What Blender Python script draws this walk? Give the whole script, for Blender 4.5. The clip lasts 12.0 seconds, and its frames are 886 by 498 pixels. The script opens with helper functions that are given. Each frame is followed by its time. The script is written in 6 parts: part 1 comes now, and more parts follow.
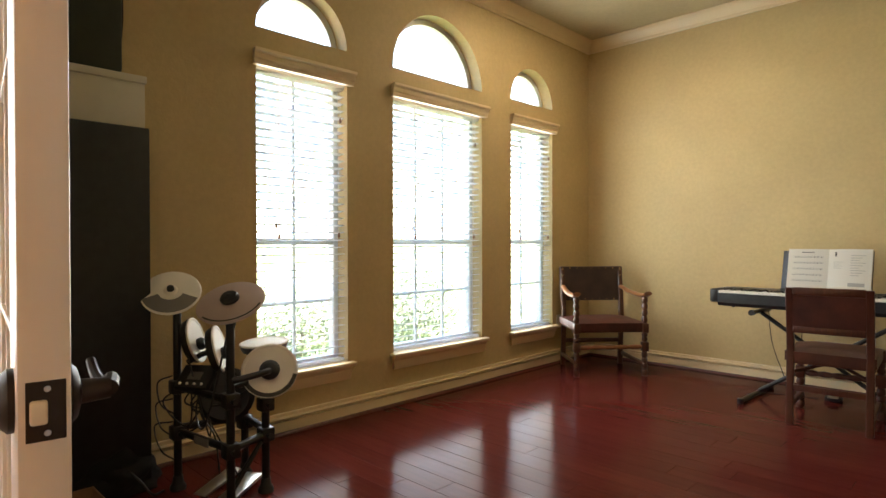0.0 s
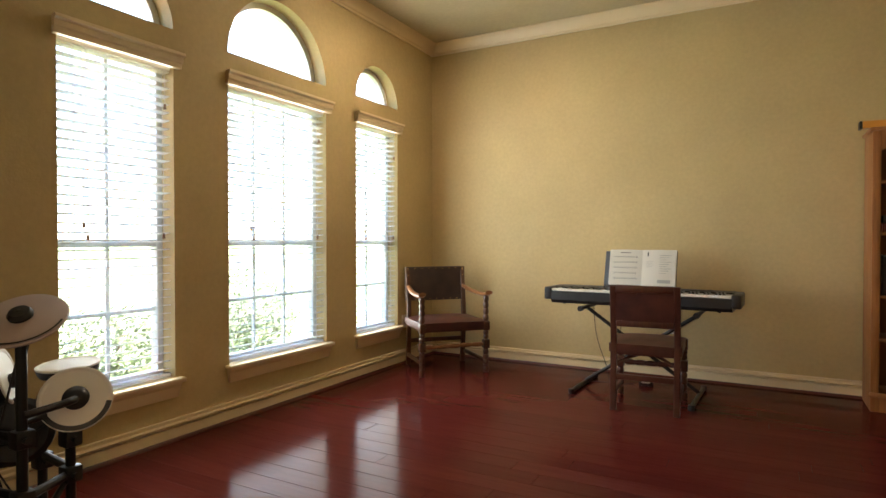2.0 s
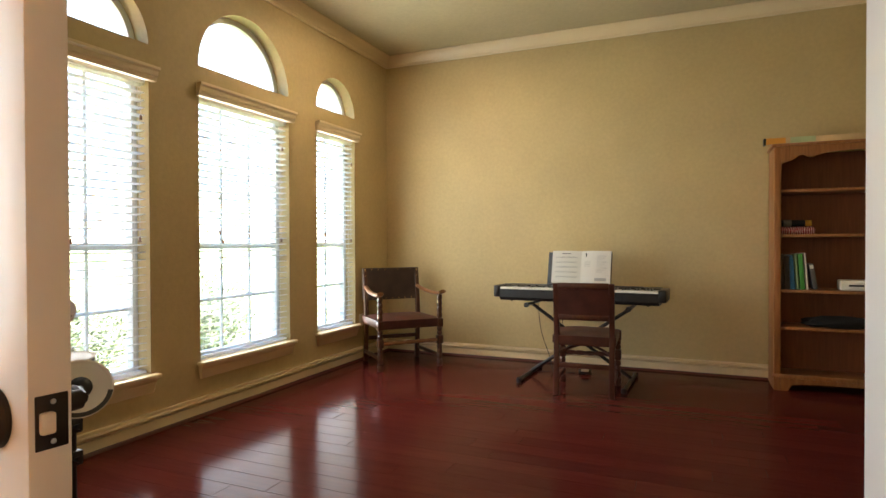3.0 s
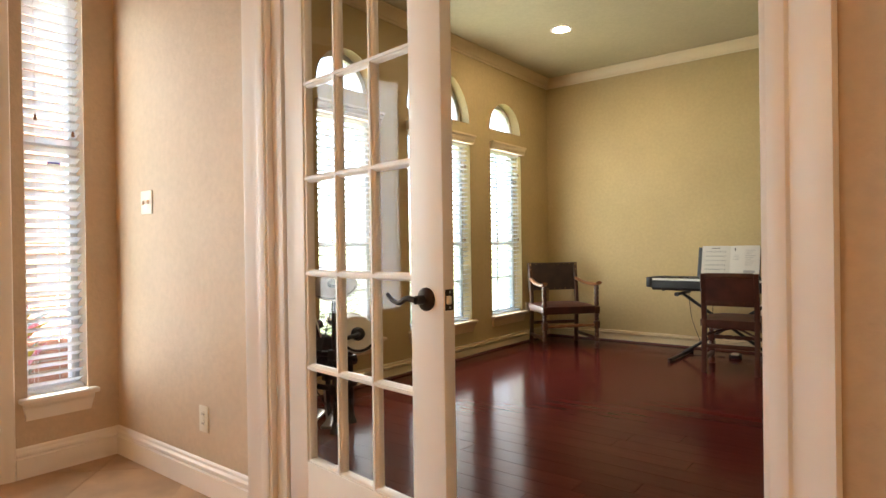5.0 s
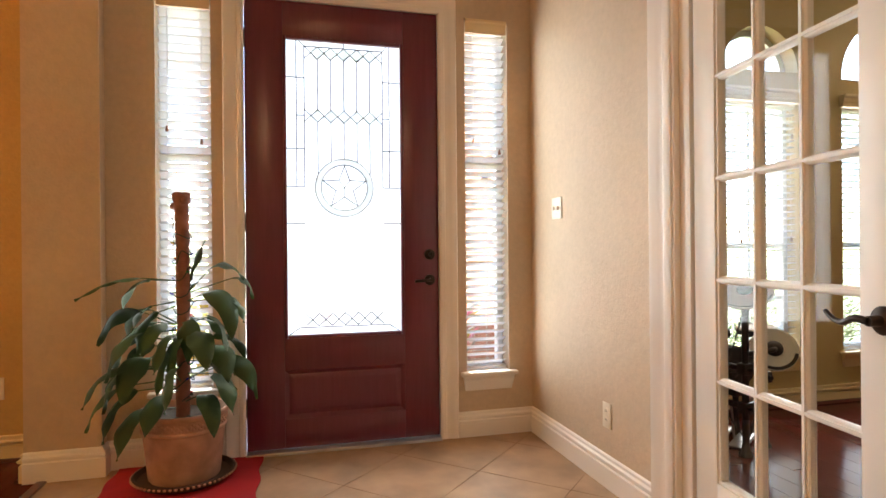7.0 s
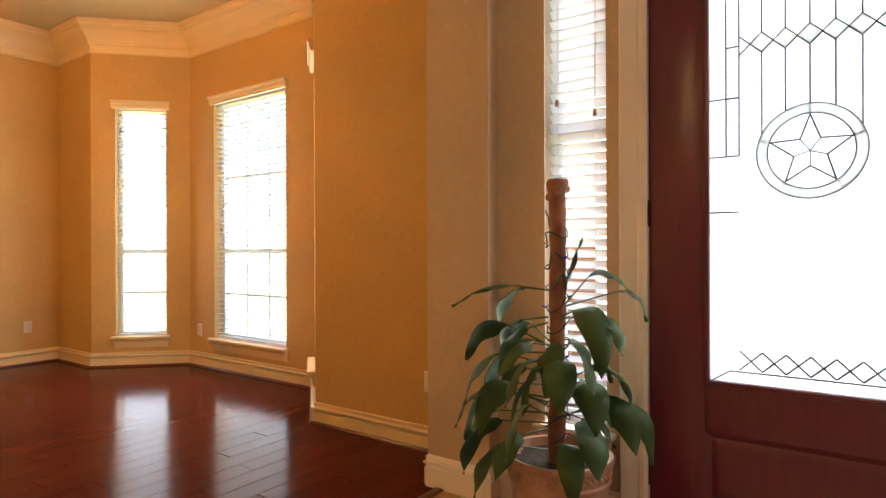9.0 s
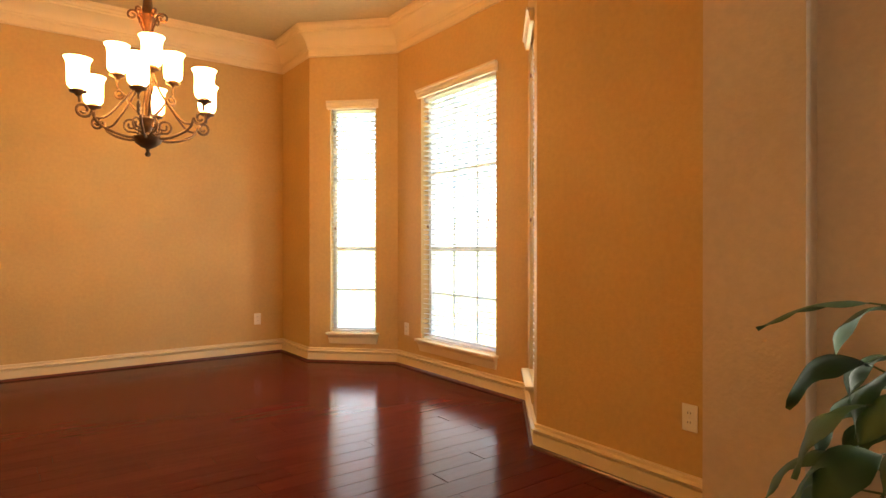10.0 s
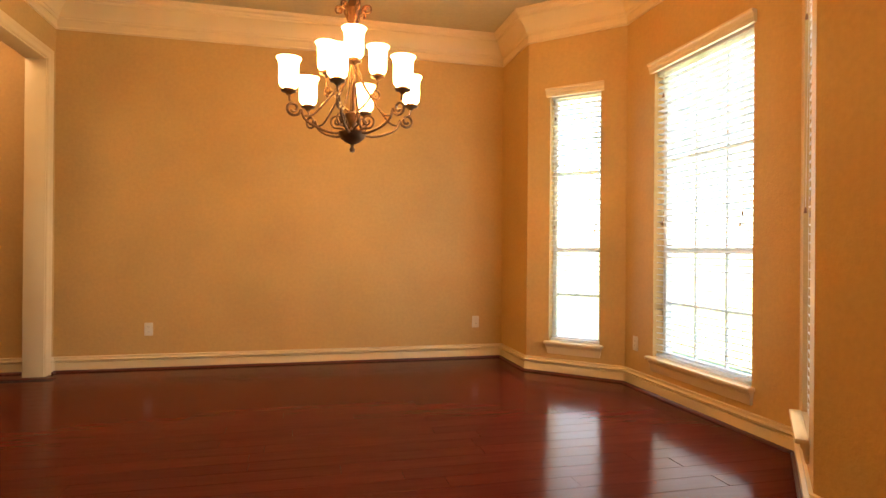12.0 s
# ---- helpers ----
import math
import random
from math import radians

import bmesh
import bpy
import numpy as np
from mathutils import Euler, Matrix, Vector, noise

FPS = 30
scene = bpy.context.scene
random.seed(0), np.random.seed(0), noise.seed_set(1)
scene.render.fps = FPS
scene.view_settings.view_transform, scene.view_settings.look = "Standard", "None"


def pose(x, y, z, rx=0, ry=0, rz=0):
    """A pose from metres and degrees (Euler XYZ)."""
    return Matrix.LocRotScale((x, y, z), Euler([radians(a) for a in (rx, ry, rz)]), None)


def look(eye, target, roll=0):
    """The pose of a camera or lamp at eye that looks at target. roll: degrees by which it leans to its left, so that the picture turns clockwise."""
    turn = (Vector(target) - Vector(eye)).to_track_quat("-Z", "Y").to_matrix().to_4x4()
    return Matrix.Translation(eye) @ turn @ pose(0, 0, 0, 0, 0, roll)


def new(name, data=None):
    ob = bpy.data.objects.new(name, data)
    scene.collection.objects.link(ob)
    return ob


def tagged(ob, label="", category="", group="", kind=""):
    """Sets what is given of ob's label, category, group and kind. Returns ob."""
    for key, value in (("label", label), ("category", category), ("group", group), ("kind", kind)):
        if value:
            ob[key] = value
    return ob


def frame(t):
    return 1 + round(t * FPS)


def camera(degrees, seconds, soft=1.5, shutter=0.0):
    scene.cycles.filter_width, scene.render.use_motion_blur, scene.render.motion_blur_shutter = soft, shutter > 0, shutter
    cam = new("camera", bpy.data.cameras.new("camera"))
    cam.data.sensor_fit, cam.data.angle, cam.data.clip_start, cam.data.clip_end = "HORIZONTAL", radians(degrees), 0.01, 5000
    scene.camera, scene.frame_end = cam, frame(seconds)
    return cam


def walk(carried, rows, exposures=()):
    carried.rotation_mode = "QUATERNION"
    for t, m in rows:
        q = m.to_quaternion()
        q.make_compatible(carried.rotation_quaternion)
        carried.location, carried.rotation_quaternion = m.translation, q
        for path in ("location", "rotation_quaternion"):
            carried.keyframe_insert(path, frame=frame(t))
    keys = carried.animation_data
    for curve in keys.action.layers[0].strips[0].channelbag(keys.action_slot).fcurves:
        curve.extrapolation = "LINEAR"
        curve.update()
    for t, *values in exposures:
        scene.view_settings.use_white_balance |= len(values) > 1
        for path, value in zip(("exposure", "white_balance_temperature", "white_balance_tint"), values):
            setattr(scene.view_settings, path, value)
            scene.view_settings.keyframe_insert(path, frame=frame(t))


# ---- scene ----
SKY, LAMP, WIN, DAY = 0.062, 1.6, 0.205, (0.97, 1.0, 0.92)
cam = camera(74.7, 12.0)
PATH = [
    (0, (0.474, 0.243, 1.072), (-0.928, 1.670, 1.053), -0.1),
    (0.5, (0.438, 0.299, 1.094), (-0.862, 1.819, 1.067), -0.1),
    (1, (0.406, 0.349, 1.095), (-0.8, 1.945, 1.067), -0.0),
    (1.5, (0.387, 0.353, 1.092), (-0.708, 2.026, 1.065), 0.0),
    (2, (0.376, 0.299, 1.099), (-0.587, 2.051, 1.07), 0.0),
    (2.5, (0.374, 0.156, 1.103), (-0.472, 1.968, 1.075), -0.0),
    (2.7, (0.4, 0.084, 1.103), (-0.412, 1.911, 1.075), 0.1),
    (4.3, (0.562, -0.671, 1.056), (-0.198, 1.179, 1.043), -0.6),
    (4.5, (0.642, -0.765, 1.049), (-0.244, 1.028, 1.037), -0.6),
    (5, (0.788, -0.927, 1.057), (-0.445, 0.648, 1.049), -0.8),
    (5.5, (0.905, -1.034, 1.06), (-0.61, 0.271, 1.057), -0.5),
    (6, (0.994, -1.072, 1.06), (-0.691, 0.005, 1.064), -0.4),
    (6.5, (0.94, -1.07, 1.065), (-0.872, -0.224, 1.069), -0.5),
    (6.7, (0.877, -1.057, 1.072), (-0.984, -0.324, 1.075), -0.5),
    (8.3, (0.131, -0.322, 1.09), (-1.734, -1.043, 1.088), -0.4),
    (8.5, (0.054, -0.386, 1.073), (-1.761, -1.227, 1.077), -0.3),
    (9, (-0.2, -0.558, 1.099), (-1.834, -1.712, 1.098), -0.2),
    (9.5, (-0.329, -0.831, 1.084), (-1.737, -2.251, 1.083), -0.2),
    (10, (-0.421, -1.086, 1.1), (-1.613, -2.692, 1.094), -0.0),
    (10.5, (-0.528, -1.312, 1.09), (-1.511, -3.055, 1.09), 0.2),
    (11, (-0.612, -1.49, 1.084), (-1.417, -3.321, 1.086), 0.3),
    (11.5, (-0.695, -1.558, 1.068), (-1.341, -3.45, 1.073), 0.4),
    (12, (-0.79, -1.462, 1.073), (-1.252, -3.408, 1.077), 0.5),
]
walk(cam, [(t, look(eye, target, roll)) for t, eye, target, roll in PATH],
     exposures=[(0.0, 5.0, 6400, 13), (2.6, 5.02, 6450, 13), (4.4, 4.9, 6550, 13), (5.9, 4.97, 6550, 13), (6.6, 4.93, 6550, 13), (9.0, 4.88, 6850, 13), (10.5, 4.88, 7450, 13), (12.0, 4.88, 7450, 13)])

# ---- world, sun, exposure ----
world = bpy.data.worlds.new("World")
scene.world = world
world.use_nodes = True
_nt = world.node_tree
_bg = _nt.nodes["Background"]
_sky = _nt.nodes.new("ShaderNodeTexSky")
_sky.sky_type = "NISHITA"
_sky.sun_disc = False
_sky.sun_elevation = radians(61)
_sky.sun_rotation = radians(60)
_nt.links.new(_sky.outputs[0], _bg.inputs[0])
_bg.inputs[1].default_value = SKY
sun = new("sun", bpy.data.lights.new("sun", "SUN"))
sun.data.energy = 3.2
sun.data.angle = radians(0.5)
sun.data.color = (1.0, 0.95, 0.88)
sun.matrix_world = look((math.sin(radians(60)) * 30, math.cos(radians(60)) * 30, 54), (0, 0, 0))


def opening_lamp(x, y, z0, z1, width, out, radiance):
    """Daylight of the sky that stands in a window's opening, shining in."""
    ld = bpy.data.lights.new("window_daylight", "AREA")
    ld.shape, ld.size, ld.size_y = "RECTANGLE", width, z1 - z0
    ld.energy = radiance * math.pi * width * (z1 - z0)
    ld.color = DAY
    ld.spread = radians(165)
    ob = new("window_daylight", ld)
    o = Vector((*out, 0)).normalized()
    c = Vector((x, y, (z0 + z1) / 2))
    ob.matrix_world = look(c + o * 0.004, c - o)
    return ob


for yc, w, zs in ((2.0865, 0.59, 2.255), (3.21, 0.88, 2.24), (4.3225, 0.58, 2.255)):
    opening_lamp(-2.46, yc, 0.36, 2.05, w, (-1, 0), WIN * 0.68)
    opening_lamp(-2.46, yc, zs + 0.02, zs + w * 0.38, w * 0.7, (-1, 0), WIN * 1.25)
opening_lamp(-3.045, -6.066, 0.32, 2.42, 0.46, (-0.706, -0.708), WIN * 0.49)
opening_lamp(-3.355, -4.868, 0.32, 2.42, 0.98, (-1, 0), WIN * 0.49)
opening_lamp(-3.045, -3.685, 0.32, 2.42, 0.44, (-0.744, 0.668), WIN * 0.49)
opening_lamp(-2.437, -0.67, 0.62, 2.25, 0.64, (-1, 0), WIN * 0.62)
opening_lamp(-2.45, 0.15, 0.36, 2.4, 0.25, (-1, 0), WIN * 0.9)
opening_lamp(-2.45, -1.495, 0.36, 2.4, 0.26, (-1, 0), WIN * 0.9)


# ---- materials ----
def mat(name):
    m = bpy.data.materials.new(name)
    m.use_nodes = True
    nt = m.node_tree
    return m, nt, nt.nodes["Principled BSDF"]


def ramp_noise(nt, scale, lo, hi, detail=4.0, coord="Object", stretch=(1, 1, 1), distort=0.0):
    """A noise between two colours, in metres."""
    tc = nt.nodes.new("ShaderNodeTexCoord")
    mp = nt.nodes.new("ShaderNodeMapping")
    mp.inputs["Scale"].default_value = stretch
    n = nt.nodes.new("ShaderNodeTexNoise")
    n.inputs["Scale"].default_value, n.inputs["Detail"].default_value = scale, detail
    n.inputs["Distortion"].default_value = distort
    r = nt.nodes.new("ShaderNodeValToRGB")
    r.color_ramp.elements[0].position, r.color_ramp.elements[1].position = 0.3, 0.7
    r.color_ramp.elements[0].color, r.color_ramp.elements[1].color = (*lo, 1), (*hi, 1)
    nt.links.new(tc.outputs[coord], mp.inputs[0])
    nt.links.new(mp.outputs[0], n.inputs["Vector"])
    nt.links.new(n.outputs["Fac"], r.inputs[0])
    return n, r, mp


def add_bump(nt, b, src, strength, distance=0.002):
    k = nt.nodes.new("ShaderNodeBump")
    k.inputs["Strength"].default_value, k.inputs["Distance"].default_value = strength, distance
    nt.links.new(src, k.inputs["Height"])
    nt.links.new(k.outputs[0], b.inputs["Normal"])


def surface(name, color, rough=0.5, metal=0.0, vary=0.12, scale=6.0, bump=0.0, bump_scale=120.0, coat=0.0, stretch=(1, 1, 1), rough_vary=0.0, sheen=0.0):
    """A painted, leathery, metal or plastic surface with large and fine variation."""
    m, nt, b = mat(name)
    lo = tuple(c * (1 - vary) for c in color)
    hi = tuple(min(1, c * (1 + vary)) for c in color)
    n, r, _ = ramp_noise(nt, scale, lo, hi, stretch=stretch)
    nt.links.new(r.outputs[0], b.inputs["Base Color"])
    b.inputs["Roughness"].default_value, b.inputs["Metallic"].default_value = rough, metal
    b.inputs["Coat Weight"].default_value = coat
    b.inputs["Coat Roughness"].default_value = 0.12
    if rough_vary:
        mr = nt.nodes.new("ShaderNodeMapRange")
        mr.inputs["To Min"].default_value, mr.inputs["To Max"].default_value = rough - rough_vary, rough + rough_vary
        nt.links.new(n.outputs["Fac"], mr.inputs["Value"])
        nt.links.new(mr.outputs[0], b.inputs["Roughness"])
    if bump:
        n2, _, _ = ramp_noise(nt, bump_scale, (0, 0, 0), (1, 1, 1), detail=3.0)
        add_bump(nt, b, n2.outputs["Fac"], bump)
    return m


def wall_paint(name, color):
    """Matt paint over an orange-peel drywall texture, with faint large blotches."""
    m, nt, b = mat(name)
    n, r, _ = ramp_noise(nt, 1.6, tuple(c * 0.93 for c in color), tuple(c * 1.07 for c in color), detail=6)
    n3, r3, _ = ramp_noise(nt, 34, (0.95, 0.95, 0.95), (1.04, 1.04, 1.04), detail=5)
    mx = nt.nodes.new("ShaderNodeMix")
    mx.data_type, mx.blend_type = "RGBA", "MULTIPLY"
    mx.inputs["Factor"].default_value = 1.0
    nt.links.new(r.outputs[0], mx.inputs["A"])
    nt.links.new(r3.outputs[0], mx.inputs["B"])
    nt.links.new(mx.outputs["Result"], b.inputs["Base Color"])
    b.inputs["Roughness"].default_value = 0.62
    n2, _, _ = ramp_noise(nt, 75, (0, 0, 0), (1, 1, 1), detail=3)
    add_bump(nt, b, n2.outputs["Fac"], 0.55, 0.003)
    return m


def wood(name, dark, light, rough=0.35, axis=0, scale=5.0, coat=0.0, random_piece=0.0, grain_bump=0.12, spec=0.5, coat_rough=0.08):
    """Wood with its grain along the given axis; pieces may differ in tone."""
    m, nt, b = mat(name)
    stretch = [14, 14, 14]
    stretch[axis] = 1.0
    n, r, mp = ramp_noise(nt, scale, dark, light, detail=7, stretch=stretch, distort=0.8)
    if random_piece:
        oi = nt.nodes.new("ShaderNodeObjectInfo")
        va = nt.nodes.new("ShaderNodeVectorMath")
        va.operation = "SCALE"
        co = nt.nodes.new("ShaderNodeCombineXYZ")
        for i in range(3):
            nt.links.new(oi.outputs["Random"], co.inputs[i])
        nt.links.new(co.outputs[0], va.inputs[0])
        va.inputs["Scale"].default_value = 40
        nt.links.new(va.outputs[0], mp.inputs["Location"])
        mr = nt.nodes.new("ShaderNodeMapRange")
        mr.inputs["To Min"].default_value, mr.inputs["To Max"].default_value = 1 - random_piece, 1 + random_piece
        nt.links.new(oi.outputs["Random"], mr.inputs["Value"])
        hs = nt.nodes.new("ShaderNodeHueSaturation")
        nt.links.new(mr.outputs[0], hs.inputs["Value"])
        nt.links.new(r.outputs[0], hs.inputs["Color"])
        nt.links.new(hs.outputs[0], b.inputs["Base Color"])
    else:
        nt.links.new(r.outputs[0], b.inputs["Base Color"])
    b.inputs["Roughness"].default_value = rough
    b.inputs["Coat Weight"].default_value = coat
    b.inputs["Specular IOR Level"].default_value = spec
    b.inputs["Coat Roughness"].default_value = coat_rough
    if grain_bump:
        add_bump(nt, b, n.outputs["Fac"], grain_bump, 0.001)
    return m


def clear_pane(name, gloss=0.03, tint=(1, 1, 1)):
    m = bpy.data.materials.new(name)
    m.use_nodes = True
    nt = m.node_tree
    nt.nodes.clear()
    out = nt.nodes.new("ShaderNodeOutputMaterial")
    tr = nt.nodes.new("ShaderNodeBsdfTransparent")
    tr.inputs[0].default_value = (*tint, 1)
    gl = nt.nodes.new("ShaderNodeBsdfGlossy")
    gl.inputs["Roughness"].default_value = 0.01
    lw = nt.nodes.new("ShaderNodeLayerWeight")
    lw.inputs["Blend"].default_value = 0.5
    pw = nt.nodes.new("ShaderNodeMath")
    pw.operation, pw.inputs[1].default_value = "POWER", 4.0
    fr = nt.nodes.new("ShaderNodeMath")
    fr.operation, fr.inputs[1].default_value, fr.inputs[2].default_value = "MULTIPLY_ADD", 0.85, gloss
    nt.links.new(lw.outputs["Facing"], pw.inputs[0])
    nt.links.new(pw.outputs[0], fr.inputs[0])
    mx = nt.nodes.new("ShaderNodeMixShader")
    nt.links.new(fr.outputs[0], mx.inputs[0])
    nt.links.new(tr.outputs[0], mx.inputs[1])
    nt.links.new(gl.outputs[0], mx.inputs[2])
    nt.links.new(mx.outputs[0], out.inputs[0])
    return m


def thin_white(name, color, through_share, rough=0.45, clear=0.0):
    """A thin sheet that lets part of the light through: slats, obscured glass, paper."""
    m, nt, b = mat(name)
    n, r, _ = ramp_noise(nt, 9, tuple(c * 0.97 for c in color), color)
    nt.links.new(r.outputs[0], b.inputs["Base Color"])
    b.inputs["Roughness"].default_value = rough
    tl = nt.nodes.new("ShaderNodeBsdfTranslucent")
    tl.inputs[0].default_value = (*color, 1)
    mx = nt.nodes.new("ShaderNodeMixShader")
    mx.inputs[0].default_value = through_share
    nt.links.new(b.outputs[0], mx.inputs[1])
    nt.links.new(tl.outputs[0], mx.inputs[2])
    last = mx
    if clear:
        tr = nt.nodes.new("ShaderNodeBsdfTransparent")
        m2 = nt.nodes.new("ShaderNodeMixShader")
        m2.inputs[0].default_value = clear
        nt.links.new(mx.outputs[0], m2.inputs[1])
        nt.links.new(tr.outputs[0], m2.inputs[2])
        last = m2
    nt.links.new(last.outputs[0], nt.nodes["Material Output"].inputs[0])
    return m


def glow(name, color, strength):
    m, nt, b = mat(name)
    b.inputs["Base Color"].default_value = (*[min(1, c) for c in color], 1)
    b.inputs["Emission Color"].default_value = (*color, 1)
    b.inputs["Emission Strength"].default_value = strength
    b.inputs["Roughness"].default_value = 0.4
    return m


STUDY_PAINT = wall_paint("olive_tan_paint", (0.525, 0.40, 0.192))
FOYER_PAINT = wall_paint("beige_paint", (0.59, 0.468, 0.345))
DINING_PAINT = wall_paint("golden_tan_paint", (0.57, 0.372, 0.150))
CEILING_PAINT = wall_paint("ceiling_paint", (0.51, 0.44, 0.265))
TRIM = surface("cream_trim_paint", (0.76, 0.62, 0.39), 0.32, vary=0.03, scale=3, bump=0.04, bump_scale=40)
WHITE = surface("white_trim_paint", (0.84, 0.80, 0.77), 0.28, vary=0.03, scale=3, bump=0.04, bump_scale=40)
DOOR_WHITE = surface("white_door_paint", (0.84, 0.80, 0.755), 0.3, vary=0.03, scale=3, bump=0.05, bump_scale=60)
CHERRY = wood("cherry_floor", (0.077, 0.0128, 0.0105), (0.095, 0.017, 0.0135), rough=0.15, axis=0, scale=3.0, coat=0.0, spec=0.038, random_piece=0.10, grain_bump=0.012)
SHOE = wood("cherry_shoe_moulding", (0.06, 0.012, 0.008), (0.10, 0.02, 0.012), rough=0.3, axis=0)
GAP = surface("floor_gap", (0.012, 0.004, 0.003), 0.8, vary=0.3)
STONE = surface("travertine_tile", (0.42, 0.27, 0.165), 0.48, vary=0.22, scale=5, bump=0.1, bump_scale=30, rough_vary=0.08)
GROUT = surface("grout", (0.42, 0.29, 0.185), 0.8, vary=0.1, bump=0.3)
SLAT = thin_white("blind_slat", (0.93, 0.92, 0.88), 0.72)
VINYL = surface("white_vinyl_frame", (0.75, 0.75, 0.72), 0.35, vary=0.03)
PANE = clear_pane("window_glass")
DOOR_PANE = clear_pane("door_glass", gloss=0.018)
OBSCURE = thin_white("obscure_glass", (0.92, 0.95, 0.95), 0.6, rough=0.15, clear=0.22)
LEAD = surface("lead_came", (0.07, 0.07, 0.075), 0.5, metal=0.5)
MAHOGANY = wood("mahogany_door", (0.120, 0.0175, 0.040), (0.145, 0.0235, 0.050), rough=0.3, axis=2, scale=4, coat=0.4, grain_bump=0.05, coat_rough=0.24)
OAK = wood("honey_oak", (0.23, 0.085, 0.026), (0.36, 0.15, 0.05), rough=0.4, axis=2, scale=4)
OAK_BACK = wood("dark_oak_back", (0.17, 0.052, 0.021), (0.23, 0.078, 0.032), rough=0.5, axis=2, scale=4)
CHAIR_WOOD = wood("chair_walnut", (0.035, 0.012, 0.006), (0.10, 0.035, 0.014), rough=0.32, axis=2, scale=6, coat=0.3)
ARM_WOOD = wood("worn_arm_wood", (0.16, 0.06, 0.02), (0.28, 0.12, 0.045), rough=0.35, axis=0, scale=6)
RED_WOOD = wood("red_walnut", (0.045, 0.012, 0.007), (0.085, 0.023, 0.012), rough=0.35, axis=2, scale=6, coat=0.3)
LEATHER_DARK = surface("dark_leather", (0.035, 0.018, 0.013), 0.5, vary=0.4, scale=9, bump=0.2, bump_scale=90)
LEATHER_RED = surface("oxblood_leather", (0.065, 0.018, 0.012), 0.4, vary=0.35, scale=9, bump=0.2, bump_scale=90)
BRASS = surface("aged_brass", (0.55, 0.36, 0.14), 0.35, metal=1.0)
BRONZE = surface("oil_rubbed_bronze", (0.045, 0.035, 0.03), 0.42, metal=0.8, vary=0.3, scale=20)
IRON = surface("brown_iron", (0.10, 0.055, 0.03), 0.45, metal=0.6, vary=0.35, scale=25)
BLACK = surface("black_plastic", (0.012, 0.012, 0.013), 0.42, vary=0.3, scale=20, bump=0.05)
BLACK_CLOTH = surface("black_cloth", (0.008, 0.008, 0.009), 0.9, vary=0.4, scale=20, bump=0.4, bump_scale=200)
BLACK_METAL = surface("black_metal", (0.014, 0.014, 0.014), 0.38, metal=0.3, vary=0.3)
STEEL = surface("steel", (0.6, 0.6, 0.6), 0.28, metal=1.0)
RUBBER_GREY = surface("grey_rubber", (0.16, 0.15, 0.14), 0.6, vary=0.15, bump=0.1)
PAD_WHITE = surface("white_mesh_pad", (0.78, 0.74, 0.66), 0.55, vary=0.06, bump=0.15, bump_scale=400)
KEY_WHITE = surface("piano_key_white", (0.78, 0.76, 0.70), 0.25, vary=0.03)
KEY_BLACK = surface("piano_key_black", (0.01, 0.01, 0.01), 0.3, vary=0.2)
PAPER = thin_white("paper", (0.66, 0.63, 0.56), 0.1, rough=0.8)
# white pad with its brownish shade mixed into the base colour
PAD_SHADED = surface("shaded_white_pad", (0.40, 0.31, 0.28), 0.45, vary=0.08, bump=0.1, bump_scale=300)
SEEDY = thin_white("seedy_glass", (0.80, 0.86, 0.84), 0.6, rough=0.15, clear=0.45)
INK = surface("ink", (0.04, 0.04, 0.04), 0.8)
INK_GREY = surface("grey_ink", (0.35, 0.34, 0.32), 0.8)
PLATE = surface("ivory_plate", (0.76, 0.72, 0.62), 0.35, vary=0.03)
TERRACOTTA = surface("terracotta", (0.48, 0.28, 0.20), 0.8, vary=0.22, scale=11, bump=0.3, bump_scale=60)
SOIL = surface("potting_soil", (0.035, 0.022, 0.014), 0.95, vary=0.5, scale=40, bump=1.0, bump_scale=70)
BARK = surface("cane_bark", (0.30, 0.125, 0.085), 0.8, vary=0.35, scale=14, bump=0.6, bump_scale=45)
LEAF = surface("plant_leaf", (0.030, 0.078, 0.022), 0.6, vary=0.45, scale=5, bump=0.1, bump_scale=30)
STEM = surface("leaf_stem", (0.06, 0.10, 0.03), 0.5, vary=0.2)
RED_CLOTH = surface("red_felt", (0.45, 0.012, 0.018), 0.9, vary=0.12, scale=8, bump=0.3, bump_scale=150)
SAUCER = surface("dark_saucer", (0.06, 0.035, 0.025), 0.5, vary=0.2)
SHADE = glow("lit_shade", (1.0, 0.51, 0.15), LAMP)
CAN_GLOW = glow("lit_downlight", (1.0, 0.80, 0.55), 13.0)
# warm glow of the two unseen ceiling bowls
BOWL_GLOW = glow("unseen_bowl_glow", (1.0, 0.62, 0.32), 0.8)
BOX_WHITE = surface("cream_box", (0.55, 0.52, 0.42), 0.6, vary=0.06)
DARK_GREEN = surface("dark_green_cloth", (0.022, 0.026, 0.014), 0.8, vary=0.25, bump=0.2)
GRASS = surface("lawn", (0.10, 0.13, 0.05), 0.95, vary=0.45, scale=3, bump=0.6, bump_scale=30)
CONCRETE = surface("concrete_walk", (0.38, 0.36, 0.33), 0.85, vary=0.12, scale=2, bump=0.2)
BRICK = surface("porch_brick", (0.36, 0.17, 0.12), 0.85, vary=0.25, scale=12, bump=0.4, bump_scale=50)
MORTAR = surface("mortar", (0.45, 0.42, 0.38), 0.9, vary=0.1)
SHRUB = surface("shrub_leaf", (0.15, 0.18, 0.11), 0.6, vary=0.4, scale=4)
CROTON_Y = surface("yellow_leaf", (0.55, 0.42, 0.04), 0.5, vary=0.3, scale=9)
